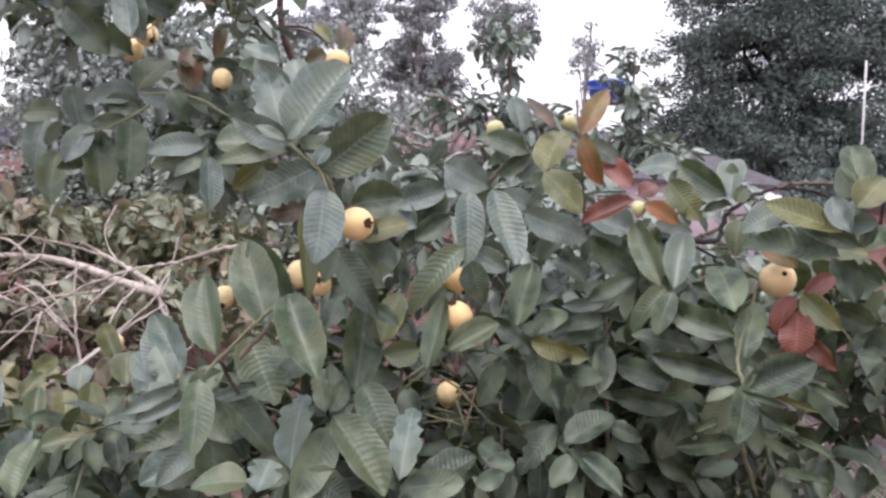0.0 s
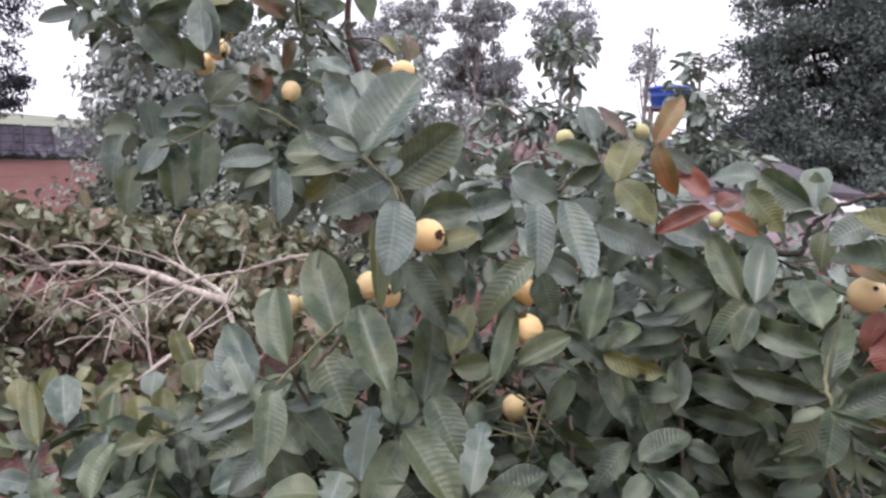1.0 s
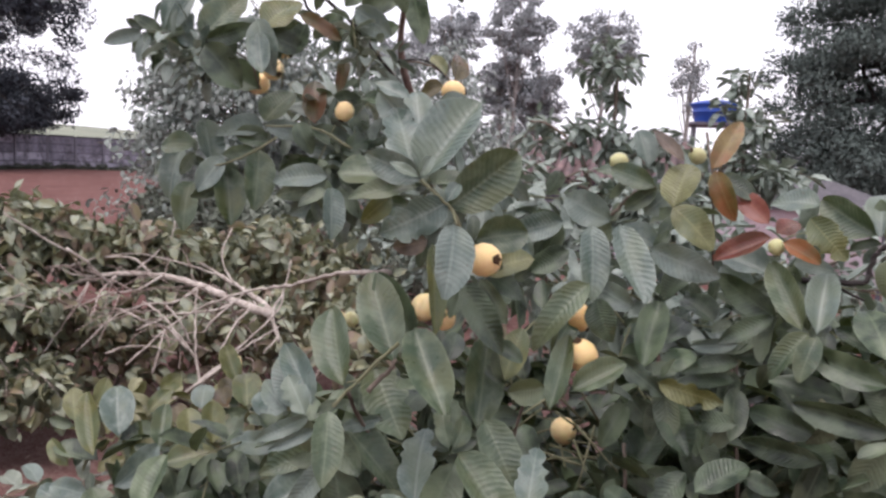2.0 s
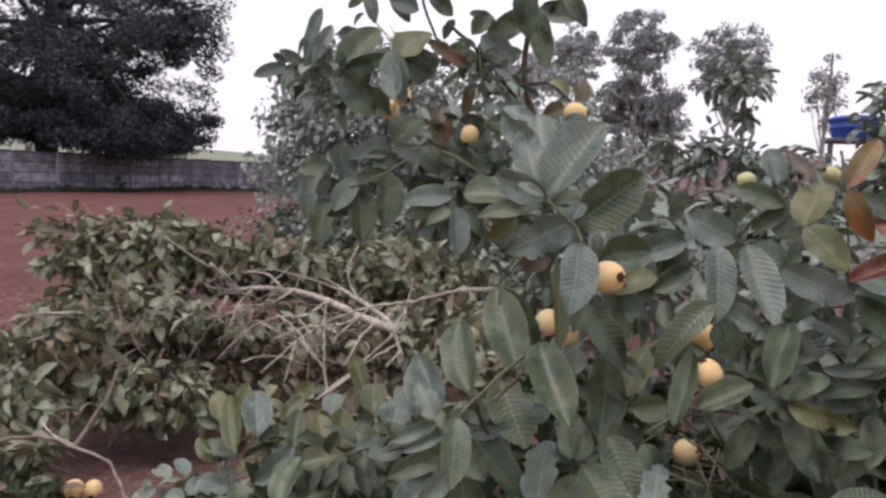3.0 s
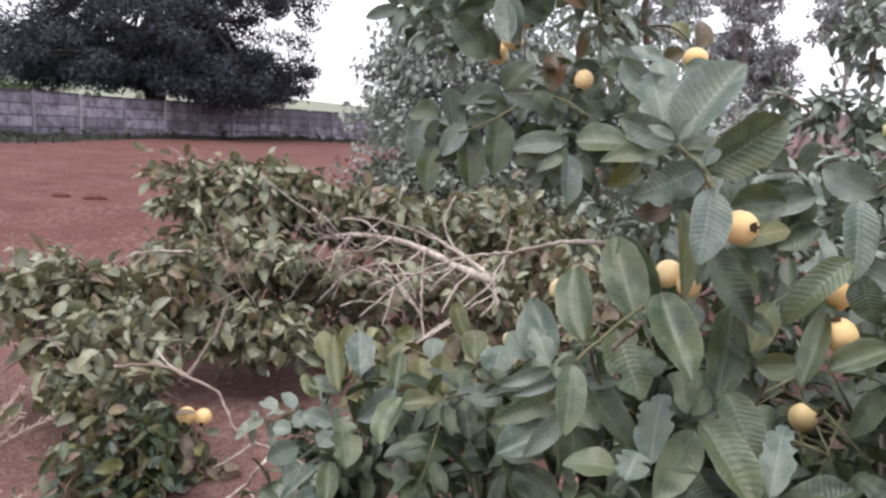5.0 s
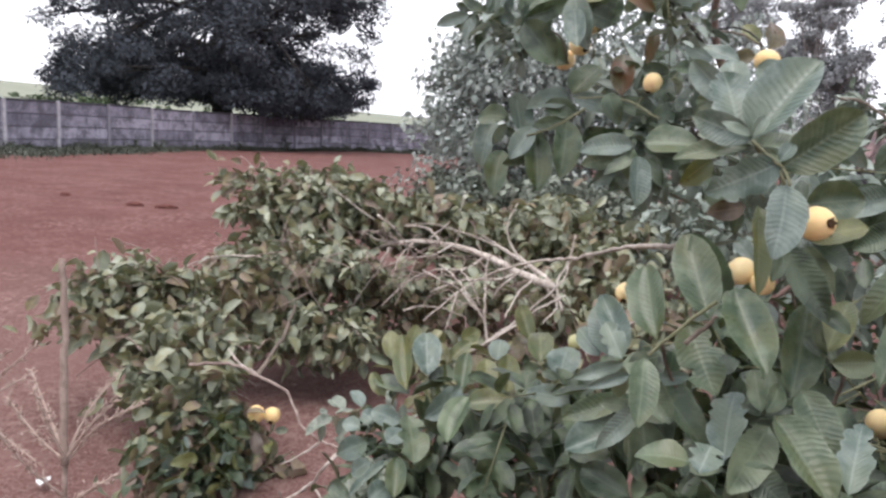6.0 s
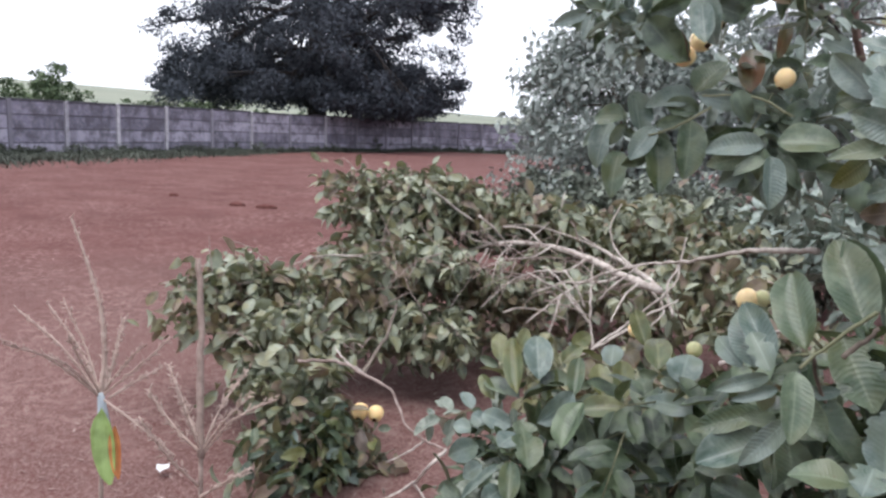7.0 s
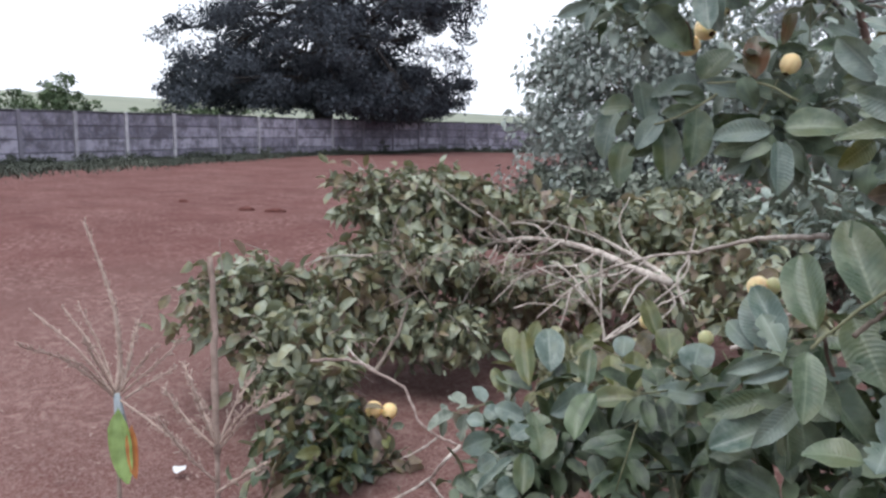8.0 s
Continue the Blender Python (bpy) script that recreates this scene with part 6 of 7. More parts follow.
# fruit
place_fruit(guava, (-0.286, 1.133, 1.468), 0.0256, (0.78, -0.58, 0.14))
place_fruit(guava, (-0.149, 1.278, 1.304), 0.0259, (-0.27, -0.34, 0.90))
place_fruit(guava, (-0.166, 1.349, 1.352), 0.0242, (0.71, -0.33, -0.62))
place_fruit(guava, (-0.403, 1.205, 1.370), 0.0227, (-0.41, -0.72, -0.56))
place_fruit(guava, (-0.365, 1.195, 1.358), 0.0195, (0.20, -0.85, 0.48))
place_fruit(guava, (-0.225, 1.705, 1.011), 0.0297, (0.10, 0.10, -1.20))
place_fruit(guava, (-0.824, 1.759, 1.721), 0.0238, (-0.20, -0.40, -1.00))
place_fruit(guava, (-1.135, 1.939, 1.845), 0.031, (0.92, -0.50, -0.53))
place_fruit(guava, (-1.191, 1.955, 1.805), 0.03, (-1.00, -0.30, -0.70))
place_fruit(guava, (-1.057, 1.862, 1.888), 0.025, (0.84, -0.05, -0.55))
place_fruit(guava, (-1.032, 1.752, 1.924), 0.0279, (0.08, -0.13, -0.99))
place_fruit(guava, (-0.651, 2.106, 1.807), 0.032, (1.07, 0.28, 0.06))
place_fruit(guava, (0.380, 1.384, 1.390), 0.0295, (0.05, -0.85, 0.45), None, 0.45)
place_fruit(guava, (0.145, 1.418, 1.493), 0.0135, (0.10, -0.15, -1.20), FRUIT_GREEN)
place_fruit(guava, (-1.330, 2.054, 0.937), 0.0255, (-0.30, -0.30, -1.50))
place_fruit(guava, (-0.136, 1.578, 1.626), 0.0175, (-0.98, -0.24, 0.07), FRUIT_GREEN)
place_fruit(guava, (0.010, 1.566, 1.643), 0.016, (-0.67, -0.56, 0.48), FRUIT_GREEN)
place_fruit(guava, (-0.998, 2.112, 1.097), 0.0335, (0.20, -0.80, -0.50))
place_fruit(guava, (-0.958, 2.130, 1.106), 0.0242, (0.78, -0.10, -0.60), FRUIT_GREEN)
place_fruit(guava, (-1.023, 1.846, 0.983), 0.0222, (0.30, -0.50, -0.60), FRUIT_GREEN)


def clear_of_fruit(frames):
    """Drops leaves between each fruit and the camera, to fit its view, and above the fruit."""
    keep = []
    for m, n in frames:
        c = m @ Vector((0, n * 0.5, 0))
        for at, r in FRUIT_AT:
            # first way runs to the camera's place, second up towards the sky
            cleared_ways = ((Vector((-0.04, 0.0, 1.6)) - at).normalized(), Vector((0.05, -0.6, 0.8)))
            if any((c - at - w * max(0.0, (c - at).dot(w))).length < k for w, k in zip(cleared_ways, (max(0.075, 3.6 * r), 0.04 + 1.6 * r + (0.06 if at.z < 1.05 and at.x > -0.5 else 0.0)))):
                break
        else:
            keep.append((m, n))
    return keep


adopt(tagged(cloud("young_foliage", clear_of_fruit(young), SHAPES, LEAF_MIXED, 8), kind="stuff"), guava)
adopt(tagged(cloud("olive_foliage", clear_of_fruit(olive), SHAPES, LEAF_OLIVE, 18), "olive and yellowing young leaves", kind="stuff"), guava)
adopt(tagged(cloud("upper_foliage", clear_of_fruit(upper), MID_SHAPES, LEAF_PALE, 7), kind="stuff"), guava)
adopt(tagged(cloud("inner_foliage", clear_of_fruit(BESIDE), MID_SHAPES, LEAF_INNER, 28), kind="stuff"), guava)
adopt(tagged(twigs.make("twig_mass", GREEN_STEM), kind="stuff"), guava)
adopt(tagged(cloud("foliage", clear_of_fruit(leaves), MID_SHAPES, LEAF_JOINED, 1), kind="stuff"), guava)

# branches of the near tree
branch(guava, DARK_BARK, 0.0052, 0.0032, (0.192, 1.438, 1.439), (0.240, 1.431, 1.440), (0.285, 1.424, 1.449), (0.290, 1.426, 1.474), (0.299, 1.426, 1.494), (0.312, 1.424, 1.510), (0.331, 1.421, 1.525), (0.369, 1.413, 1.545), (0.394, 1.406, 1.551))
branch(guava, BARK, 0.0034, 0.0028, (0.369, 1.413, 1.545), (0.394, 1.406, 1.551), (0.424, 1.398, 1.555), (0.458, 1.387, 1.555), (0.491, 1.375, 1.546), (0.513, 1.366, 1.530))
branch(guava, DARK_BARK, 0.0028, 0.002, (0.369, 1.418, 1.544), (0.411, 1.407, 1.542), (0.442, 1.397, 1.535), (0.469, 1.387, 1.522), (0.489, 1.379, 1.506))
branch(guava, DARK_BARK, 0.003, 0.002, (0.242, 1.441, 1.437), (0.267, 1.435, 1.422), (0.287, 1.430, 1.414))
branch(guava, BARK, 0.0026, 0.0016, (0.277, 1.434, 1.430), (0.296, 1.430, 1.432), (0.325, 1.425, 1.437))
branch(guava, GREEN_STEM, 0.0032, 0.0024, (-0.345, 1.213, 1.497), (-0.362, 1.199, 1.535), (-0.390, 1.200, 1.560), (-0.412, 1.203, 1.591))
branch(guava, GREEN_STEM, 0.003, 0.0025, (-0.400, 1.087, 1.337), (-0.438, 1.058, 1.297), (-0.470, 1.014, 1.251))
branch(guava, RED_BARK, 0.006, 0.004, (-0.509, 1.673, 1.209), (-0.453, 1.754, 1.251), (-0.392, 1.890, 1.332), (-0.393, 1.925, 1.365), (-0.352, 1.961, 1.421), (-0.304, 1.995, 1.478))
branch(guava, RED_BARK, 0.005, 0.003, (-0.396, 1.924, 1.365), (-0.327, 1.920, 1.376), (-0.275, 1.931, 1.391))
branch(guava, RED_BARK, 0.004, 0.003, (-0.313, 1.922, 1.377), (-0.319, 1.916, 1.334), (-0.327, 1.907, 1.291))
branch(guava, BARK, 0.004, 0.003, (-0.144, 1.596, 1.518), (-0.114, 1.580, 1.553), (-0.084, 1.563, 1.581))
branch(guava, BARK, 0.004, 0.002, (-0.358, 1.282, 1.407), (-0.355, 1.327, 1.359), (-0.351, 1.412, 1.258))
branch(guava, GREEN_STEM, 0.003, 0.002, (0.217, 1.319, 1.269), (0.269, 1.302, 1.246), (0.306, 1.284, 1.250), (0.320, 1.276, 1.234))
branch(guava, GREEN_STEM, 0.0035, 0.0025, (0.303, 1.202, 1.251), (0.302, 1.263, 1.277), (0.325, 1.324, 1.336), (0.347, 1.381, 1.384))
branch(guava, GREEN_STEM, 0.0035, 0.0025, (0.293, 1.182, 1.187), (0.332, 1.251, 1.108), (0.368, 1.320, 1.031))
branch(guava, BARK, 0.0035, 0.0025, (-0.467, 1.055, 1.262), (-0.468, 1.121, 1.188), (-0.444, 1.204, 1.082), (-0.429, 1.273, 0.971))
branch(guava, BARK, 0.0035, 0.0025, (-0.251, 1.319, 1.219), (-0.261, 1.350, 1.157), (-0.307, 1.443, 1.004))
branch(guava, BARK, 0.0035, 0.0025, (-0.075, 1.369, 1.131), (-0.068, 1.348, 1.078), (-0.068, 1.367, 0.996))
branch(guava, PALE_BARK, 0.0045, 0.003, (-0.684, 1.240, 1.155), (-0.626, 1.223, 1.199), (-0.580, 1.198, 1.243), (-0.533, 1.168, 1.268))
branch(guava, BARK, 0.004, 0.003, (-0.417, 1.016, 1.280), (-0.398, 1.028, 1.305), (-0.383, 1.037, 1.326))
branch(guava, BARK, 0.006, 0.0045, (-0.820, 1.810, 1.941), (-0.789, 1.856, 1.887), (-0.758, 1.912, 1.826), (-0.760, 1.974, 1.752))
branch(guava, BARK, 0.003, 0.002, (-0.766, 2.012, 1.879), (-0.723, 2.082, 1.879), (-0.695, 2.149, 1.861), (-0.685, 2.197, 1.842))
branch(guava, GREEN_STEM, 0.003, 0.002, (-0.946, 1.648, 1.650), (-0.984, 1.624, 1.617), (-1.030, 1.606, 1.592), (-1.075, 1.585, 1.575))
branch(guava, GREEN_STEM, 0.003, 0.002, (-0.772, 1.699, 1.630), (-0.860, 1.674, 1.675), (-0.967, 1.634, 1.675))
branch(guava, GREEN_STEM, 0.0026, 0.002, (-0.380, 1.098, 1.583), (-0.357, 1.096, 1.563), (-0.331, 1.093, 1.545), (-0.315, 1.076, 1.522))
branch(guava, BARK, 0.003, 0.002, (-1.114, 1.841, 1.781), (-1.115, 1.771, 1.853), (-1.171, 1.625, 1.878), (-1.228, 1.582, 1.877))
branch(guava, BARK, 0.0025, 0.002, (0.022, 1.534, 1.685), (0.035, 1.487, 1.616), (0.044, 1.505, 1.537), (0.056, 1.578, 1.434))
branch(guava, BARK, 0.003, 0.0025, (-0.080, 1.553, 1.613), (-0.062, 1.554, 1.575), (-0.040, 1.534, 1.541), (-0.046, 1.579, 1.462))
branch(guava, BARK, 0.0045, 0.0035, (0.108, 1.551, 1.284), (0.115, 1.530, 1.199), (0.122, 1.497, 1.097), (0.135, 1.500, 0.972))
branch(guava, DARK_BARK, 0.0042, 0.003, (-0.951, 1.691, 2.097), (-0.938, 1.719, 2.018), (-0.921, 1.738, 1.969), (-0.884, 1.766, 1.926))
branch(guava, DARK_BARK, 0.0046, 0.0035, (-0.881, 1.754, 1.993), (-0.826, 1.791, 1.940), (-0.780, 1.821, 1.885), (-0.728, 1.852, 1.812))
branch(guava, DARK_BARK, 0.0028, 0.002, (-0.723, 1.848, 1.855), (-0.671, 1.867, 1.864), (-0.629, 1.883, 1.846), (-0.606, 1.894, 1.818))
branch(guava, DARK_BARK, 0.0028, 0.002, (-1.109, 1.677, 1.889), (-1.163, 1.641, 1.883), (-1.223, 1.597, 1.885), (-1.265, 1.564, 1.882))


# a second guava behind it
behind = tagged(new("guava_tree"), "loose guava tree with drooping grey-green leaves", "tree")
behind.location = (0.2, 5.6, ground_height(0.2, 5.6))
rng = random.Random(42)
twigs = Tubes(5)
leaves = fill_shoots(rng, [
    ((-0.497, 5.421, 2.295), (0.17, 0.20, 0.30), 13),
    ((-0.806, 5.416, 1.851), (0.45, 0.30, 0.13), 20),
    ((-0.267, 5.374, 1.731), (0.45, 0.30, 0.12), 20),
    ((0.366, 5.563, 2.008), (0.22, 0.25, 0.28), 18),
    ((0.500, 5.464, 1.636), (0.40, 0.30, 0.16), 22),
    ((0.019, 5.287, 1.485), (0.50, 0.30, 0.12), 14),
    ((-0.948, 4.984, 1.455), (0.50, 0.30, 0.16), 18),
    ((1.141, 5.273, 1.063), (0.6, 0.5, 0.4), 34),
    ((-0.257, 5.053, 0.991), (1.1, 0.5, 0.5), 84),
    ((-0.347, 4.752, 1.293), (0.9, 0.3, 0.2), 40),
    ((0.243, 4.660, 0.732), (1.0, 0.3, 0.4), 60),
    ((-1.658, 5.033, 0.968), (0.8, 0.5, 0.5), 44),
], 0.125, twigs, (4, 6), 0.6)
adopt(tagged(twigs.make("twig_mass", BARK), kind="stuff"), behind)
adopt(tagged(cloud("foliage", leaves, MID_SHAPES, LEAF_PALE, 2), kind="stuff"), behind)
for r_, *line_ in ((0.05, (0.113, 5.657, -0.117), (0.028, 5.556, 0.585), (0.091, 5.458, 1.184), (0.252, 5.361, 1.681)),
                   (0.03, (0.028, 5.556, 0.585), (-0.461, 5.450, 1.094), (-0.746, 5.347, 1.800)),
                   (0.03, (0.026, 5.556, 0.485), (0.636, 5.365, 0.873), (1.143, 5.273, 1.163)),
                   (0.03, (0.074, 5.557, 0.384), (-0.864, 5.244, 0.802), (-1.755, 5.032, 1.120)),
                   (0.020, (-0.425, 5.361, 1.344), (-0.477, 5.411, 1.785), (-0.490, 5.431, 2.175), (-0.513, 5.391, 2.476)),
                   (0.014, (-0.565, 5.349, 1.337), (-0.698, 5.338, 1.689), (-0.903, 5.295, 1.883), (-1.062, 5.263, 1.916)),
                   (0.016, (0.375, 5.472, 1.378), (0.381, 5.473, 1.728), (0.378, 5.503, 2.078), (0.381, 5.533, 2.278)),
                   (0.012, (-1.124, 4.741, 1.448), (-0.907, 4.784, 1.344), (-0.689, 4.827, 1.280)),
                   (0.012, (-0.518, 4.950, 1.396), (-0.711, 4.807, 1.170), (-0.950, 4.543, 1.035)),
                   (0.012, (-0.270, 5.073, 1.361), (-0.499, 5.060, 1.436), (-0.727, 5.027, 1.500)),
                   (0.012, (-1.288, 4.799, 1.311), (-1.018, 4.973, 1.406), (-0.667, 5.138, 1.579))):
    branch(behind, BARK, r_, 0.008, *line_)

# the bowed-down bush
bush = tagged(new("guava_bush"), "low sprawling guava bush with bare pale branches and withering leaves", "bush")
bush.location = (-2.3, 3.4, ground_height(-2.3, 3.4))
rng = random.Random(43)
fr, dry = [], []
for c, r, n, wither in (
        ((-4.03, 3.28, 0.94), (0.50, 0.42, 0.19), 46, 0.15), ((-4.0, 3.30, 1.07), (0.22, 0.3, 0.11), 9, 0.20),
        ((-3.87, 3.56, 1.17), (0.30, 0.30, 0.11), 14, 0.20),
        ((-3.67, 3.68, 1.07), (0.30, 0.30, 0.12), 16, 0.25),
        ((-3.39, 3.79, 1.01), (0.34, 0.30, 0.12), 18, 0.30),
        ((-3.13, 3.87, 1.00), (0.34, 0.30, 0.12), 16, 0.30),
        ((-4.10, 2.91, 1.21), (0.14, 0.10, 0.05), 3, 0.40),
        ((-3.93, 3.69, 0.92), (0.50, 0.40, 0.17), 40, 0.30),
        ((-3.68, 4.17, 0.81), (0.60, 0.50, 0.17), 36, 0.35),
        ((-3.68, 3.00, 0.67), (0.62, 0.42, 0.20), 70, 0.35),
        ((-3.69, 2.45, 0.58), (0.42, 0.34, 0.16), 26, 0.45),
        ((-3.76, 1.99, 0.66), (0.34, 0.30, 0.16), 22, 0.30),
        ((-3.72, 1.79, 0.53), (0.24, 0.25, 0.14), 12, 0.30),
        ((-3.35, 1.97, 0.46), (0.38, 0.30, 0.18), 34, 0.20),
        ((-3.19, 2.82, 0.36), (0.40, 0.28, 0.13), 36, 0.12),
        ((-3.49, 2.63, 0.38), (0.30, 0.25, 0.12), 18, 0.20),
        ((-3.02, 1.82, 0.31), (0.32, 0.26, 0.22), 34, 0.15),
        ((-2.64, 1.78, 0.16), (0.22, 0.20, 0.13), 18, 0.15),
        ((-2.66, 1.57, 0.17), (0.30, 0.26, 0.18), 16, 0.20),
        ((-3.38, 3.55, 0.49), (0.50, 0.40, 0.15), 24, 0.50),
        ((-3.00, 3.75, 0.53), (0.50, 0.40, 0.17), 22, 0.45),
        ((-3.12, 4.48, 0.84), (0.60, 0.50, 0.20), 34, 0.30),
        ((-2.49, 4.51, 0.92), (0.60, 0.40, 0.26), 44, 0.25),
        ((-2.02, 4.03, 0.71), (0.50, 0.40, 0.26), 28, 0.30),
        ((-1.50, 3.56, 0.60), (0.50, 0.40, 0.33), 34, 0.30),
        ((-2.54, 4.15, 0.45), (0.65, 0.45, 0.30), 40, 0.40),
        ((-3.17, 5.09, 0.49), (0.70, 0.50, 0.38), 44, 0.30),
        ((-1.90, 2.91, 0.31), (0.40, 0.40, 0.20), 22, 0.50),
        ((-3.18, 3.52, 0.30), (0.50, 0.30, 0.10), 14, 0.60),
        ((-2.54, 1.89, 0.00), (0.16, 0.15, 0.05), 3, 0.50)):
    got, hearts = crown_leaves(rng, c, r, n, 0.16, 20, 0.098, 0.2, 0.35, roll=1.4)
    for f_ in got:
        (dry if rng.random() < wither else fr).append(f_)
sprigs = Tubes(4)
for c, r, n in (
        ((-3.96, 3.26, 1.12), (0.36, 0.34, 0.14), 26),
        ((-3.47, 2.96, 0.77), (0.55, 0.30, 0.12), 22),
        ((-3.73, 1.96, 0.73), (0.34, 0.30, 0.14), 16),
        ((-2.83, 3.41, 0.71), (0.55, 0.30, 0.12), 14),
        ((-3.15, 1.91, 0.46), (0.36, 0.30, 0.20), 18),
        ((-2.14, 3.28, 0.75), (0.35, 0.30, 0.14), 10),
        ((-3.07, 2.83, 0.44), (0.30, 0.20, 0.10), 14)):
    fr += fill_shoots(rng, [(c, r, n)], 0.1, sprigs, (3, 5), 0.3)
adopt(tagged(sprigs.make("twig_mass", PALE_BARK), kind="stuff"), bush)
twiglets = Tubes(4)
for c, r, n in (((-3.95, 3.2, 1.1), (0.5, 0.4, 0.2), 26), ((-3.5, 2.9, 0.75), (0.7, 0.35, 0.18), 34), ((-3.7, 2.0, 0.62), (0.4, 0.3, 0.18), 18), ((-2.7, 3.3, 0.82), (0.7, 0.35, 0.16), 40),
                ((-3.1, 1.95, 0.42), (0.4, 0.3, 0.22), 20), ((-2.1, 3.1, 0.72), (0.5, 0.35, 0.18), 22)):
    for _ in range(n):
        d = rand_dir(rng)
        a = Vector(c) + Vector((d.x * r[0], d.y * r[1], d.z * r[2])) * rng.random() ** 0.5
        w = Vector((rng.uniform(-1, 0.6), rng.uniform(-0.8, 0.5), rng.uniform(-0.35, 0.6))).normalized() * rng.uniform(0.15, 0.42)
        twiglets.add(bez([a, a + w * 0.5 + rand_dir(rng) * 0.03, a + w + Vector((0, 0, -0.04))], 4), 0.0042, 0.0018, 0.15, rng)
adopt(tagged(twiglets.make("dry_twig_mass", DRY_TWIG), "thin reddish bare twigs", kind="stuff"), bush)
fr.sort(key=lambda f_: (f_[0].translation - Vector((-2.4, 1.6, 0.3))).length)
for i, (m_, n_) in enumerate(fr[:290]):
    ob = new("leaf", leaf_mesh(i % 8, ("dark", "olive", "green", "dark", "brown", "olive", "dark", "green", "blue")[i % 9]))
    ob.matrix_basis = m_ @ Matrix.Scale(n_, 4)
    adopt(ob, bush)
adopt(tagged(cloud("foliage", fr[290:], SMALL_SHAPES, BUSH_LEAF, 3), kind="stuff"), bush)
adopt(tagged(cloud("withered_foliage", dry, SMALL_SHAPES, BUSH_WITHER, 4), kind="stuff"), bush)
for at_, r_, m_ in (((-2.60, 1.91, 0.285), 0.039, FRUIT), ((-2.54, 1.952, 0.285), 0.036, FRUIT), ((-2.672, 1.902, 0.288), 0.022, FRUIT),
                    ((-2.739, 1.771, 0.09), 0.022, FRUIT_GREEN), ((-2.896, 1.921, 0.172), 0.022, FRUIT_GREEN), ((-2.617, 1.852, 0.085), 0.02, FRUIT_GREEN)):
    place_fruit(bush, at_, r_, (0.5, -0.6, -0.4), m_)

# bare branches of the bush
branch(bush, PALE_BARK, 0.009, 0.004, (-0.767, 1.957, 1.293), (-0.950, 2.155, 1.254), (-1.182, 2.377, 1.189), (-1.425, 2.584, 1.101), (-1.629, 2.696, 1.047), (-1.754, 2.598, 1.008), (-1.999, 2.629, 0.881), (-2.127, 2.480, 0.714))
branch(bush, PALE_BARK, 0.021, 0.012, (-1.799, 3.071, 0.848), (-2.102, 3.220, 0.856), (-2.409, 3.359, 0.885), (-2.798, 3.534, 0.879), (-3.104, 3.523, 0.862), (-3.339, 3.554, 0.812), (-3.508, 3.506, 0.730), (-3.664, 3.337, 0.675))
branch(bush, PALE_BARK, 0.016, 0.010, (-1.885, 3.229, 0.820), (-2.196, 3.485, 0.848), (-2.704, 3.930, 0.847), (-3.219, 4.360, 0.861))
branch(bush, PALE_BARK, 0.009, 0.005, (-3.284, 3.547, 0.843), (-3.359, 3.500, 0.942), (-3.477, 3.346, 1.073), (-3.580, 3.192, 1.209))
branch(bush, PALE_BARK, 0.009, 0.004, (-3.276, 3.485, 0.804), (-3.246, 3.366, 0.708), (-3.226, 3.222, 0.581), (-3.204, 3.080, 0.478))
branch(bush, PALE_BARK, 0.007, 0.004, (-3.258, 3.507, 0.835), (-3.344, 3.435, 0.855), (-3.418, 3.375, 0.906))
branch(bush, PALE_BARK, 0.008, 0.004, (-2.894, 3.575, 0.869), (-3.047, 3.587, 0.956), (-3.245, 3.540, 0.946), (-3.375, 3.412, 0.890))
branch(bush, PALE_BARK, 0.007, 0.004, (-3.024, 3.594, 0.886), (-3.006, 3.738, 0.969), (-2.999, 3.871, 1.067), (-3.035, 3.971, 1.180))
branch(bush, PALE_BARK, 0.006, 0.003, (-1.729, 2.424, 0.696), (-1.791, 2.484, 0.816), (-1.839, 2.547, 0.945), (-1.876, 2.606, 1.044))
branch(bush, PALE_BARK, 0.006, 0.003, (-1.809, 2.520, 0.770), (-1.915, 2.536, 0.858), (-2.019, 2.545, 0.939), (-2.105, 2.552, 0.971))
branch(bush, PALE_BARK, 0.006, 0.003, (-1.847, 2.507, 0.813), (-1.977, 2.558, 0.868), (-1.933, 2.351, 0.952), (-2.061, 2.375, 0.977))
branch(bush, PALE_BARK, 0.005, 0.003, (-1.842, 2.518, 0.837), (-1.886, 2.509, 0.917), (-1.965, 2.530, 0.975))
branch(bush, PALE_BARK, 0.005, 0.003, (-2.002, 2.486, 0.694), (-1.995, 2.527, 0.805), (-2.021, 2.586, 0.856))
branch(bush, PALE_BARK, 0.006, 0.003, (-1.744, 2.469, 0.900), (-1.699, 2.516, 0.974), (-1.679, 2.648, 1.034))
branch(bush, PALE_BARK, 0.006, 0.003, (-1.507, 1.987, 0.813), (-1.451, 2.103, 0.866), (-1.393, 2.220, 0.942), (-1.327, 2.328, 1.001))
branch(bush, PALE_BARK, 0.006, 0.003, (-1.571, 2.187, 0.791), (-1.526, 2.297, 0.858), (-1.478, 2.407, 0.939), (-1.458, 2.550, 1.013), (-1.498, 2.658, 1.085))
branch(bush, PALE_BARK, 0.006, 0.003, (-2.616, 2.897, 0.599), (-2.550, 2.959, 0.626), (-2.454, 3.033, 0.622), (-2.288, 3.011, 0.614))
branch(bush, PALE_BARK, 0.007, 0.003, (-3.547, 2.658, 0.786), (-3.670, 2.498, 0.793), (-3.668, 2.336, 0.781), (-3.661, 2.160, 0.735))
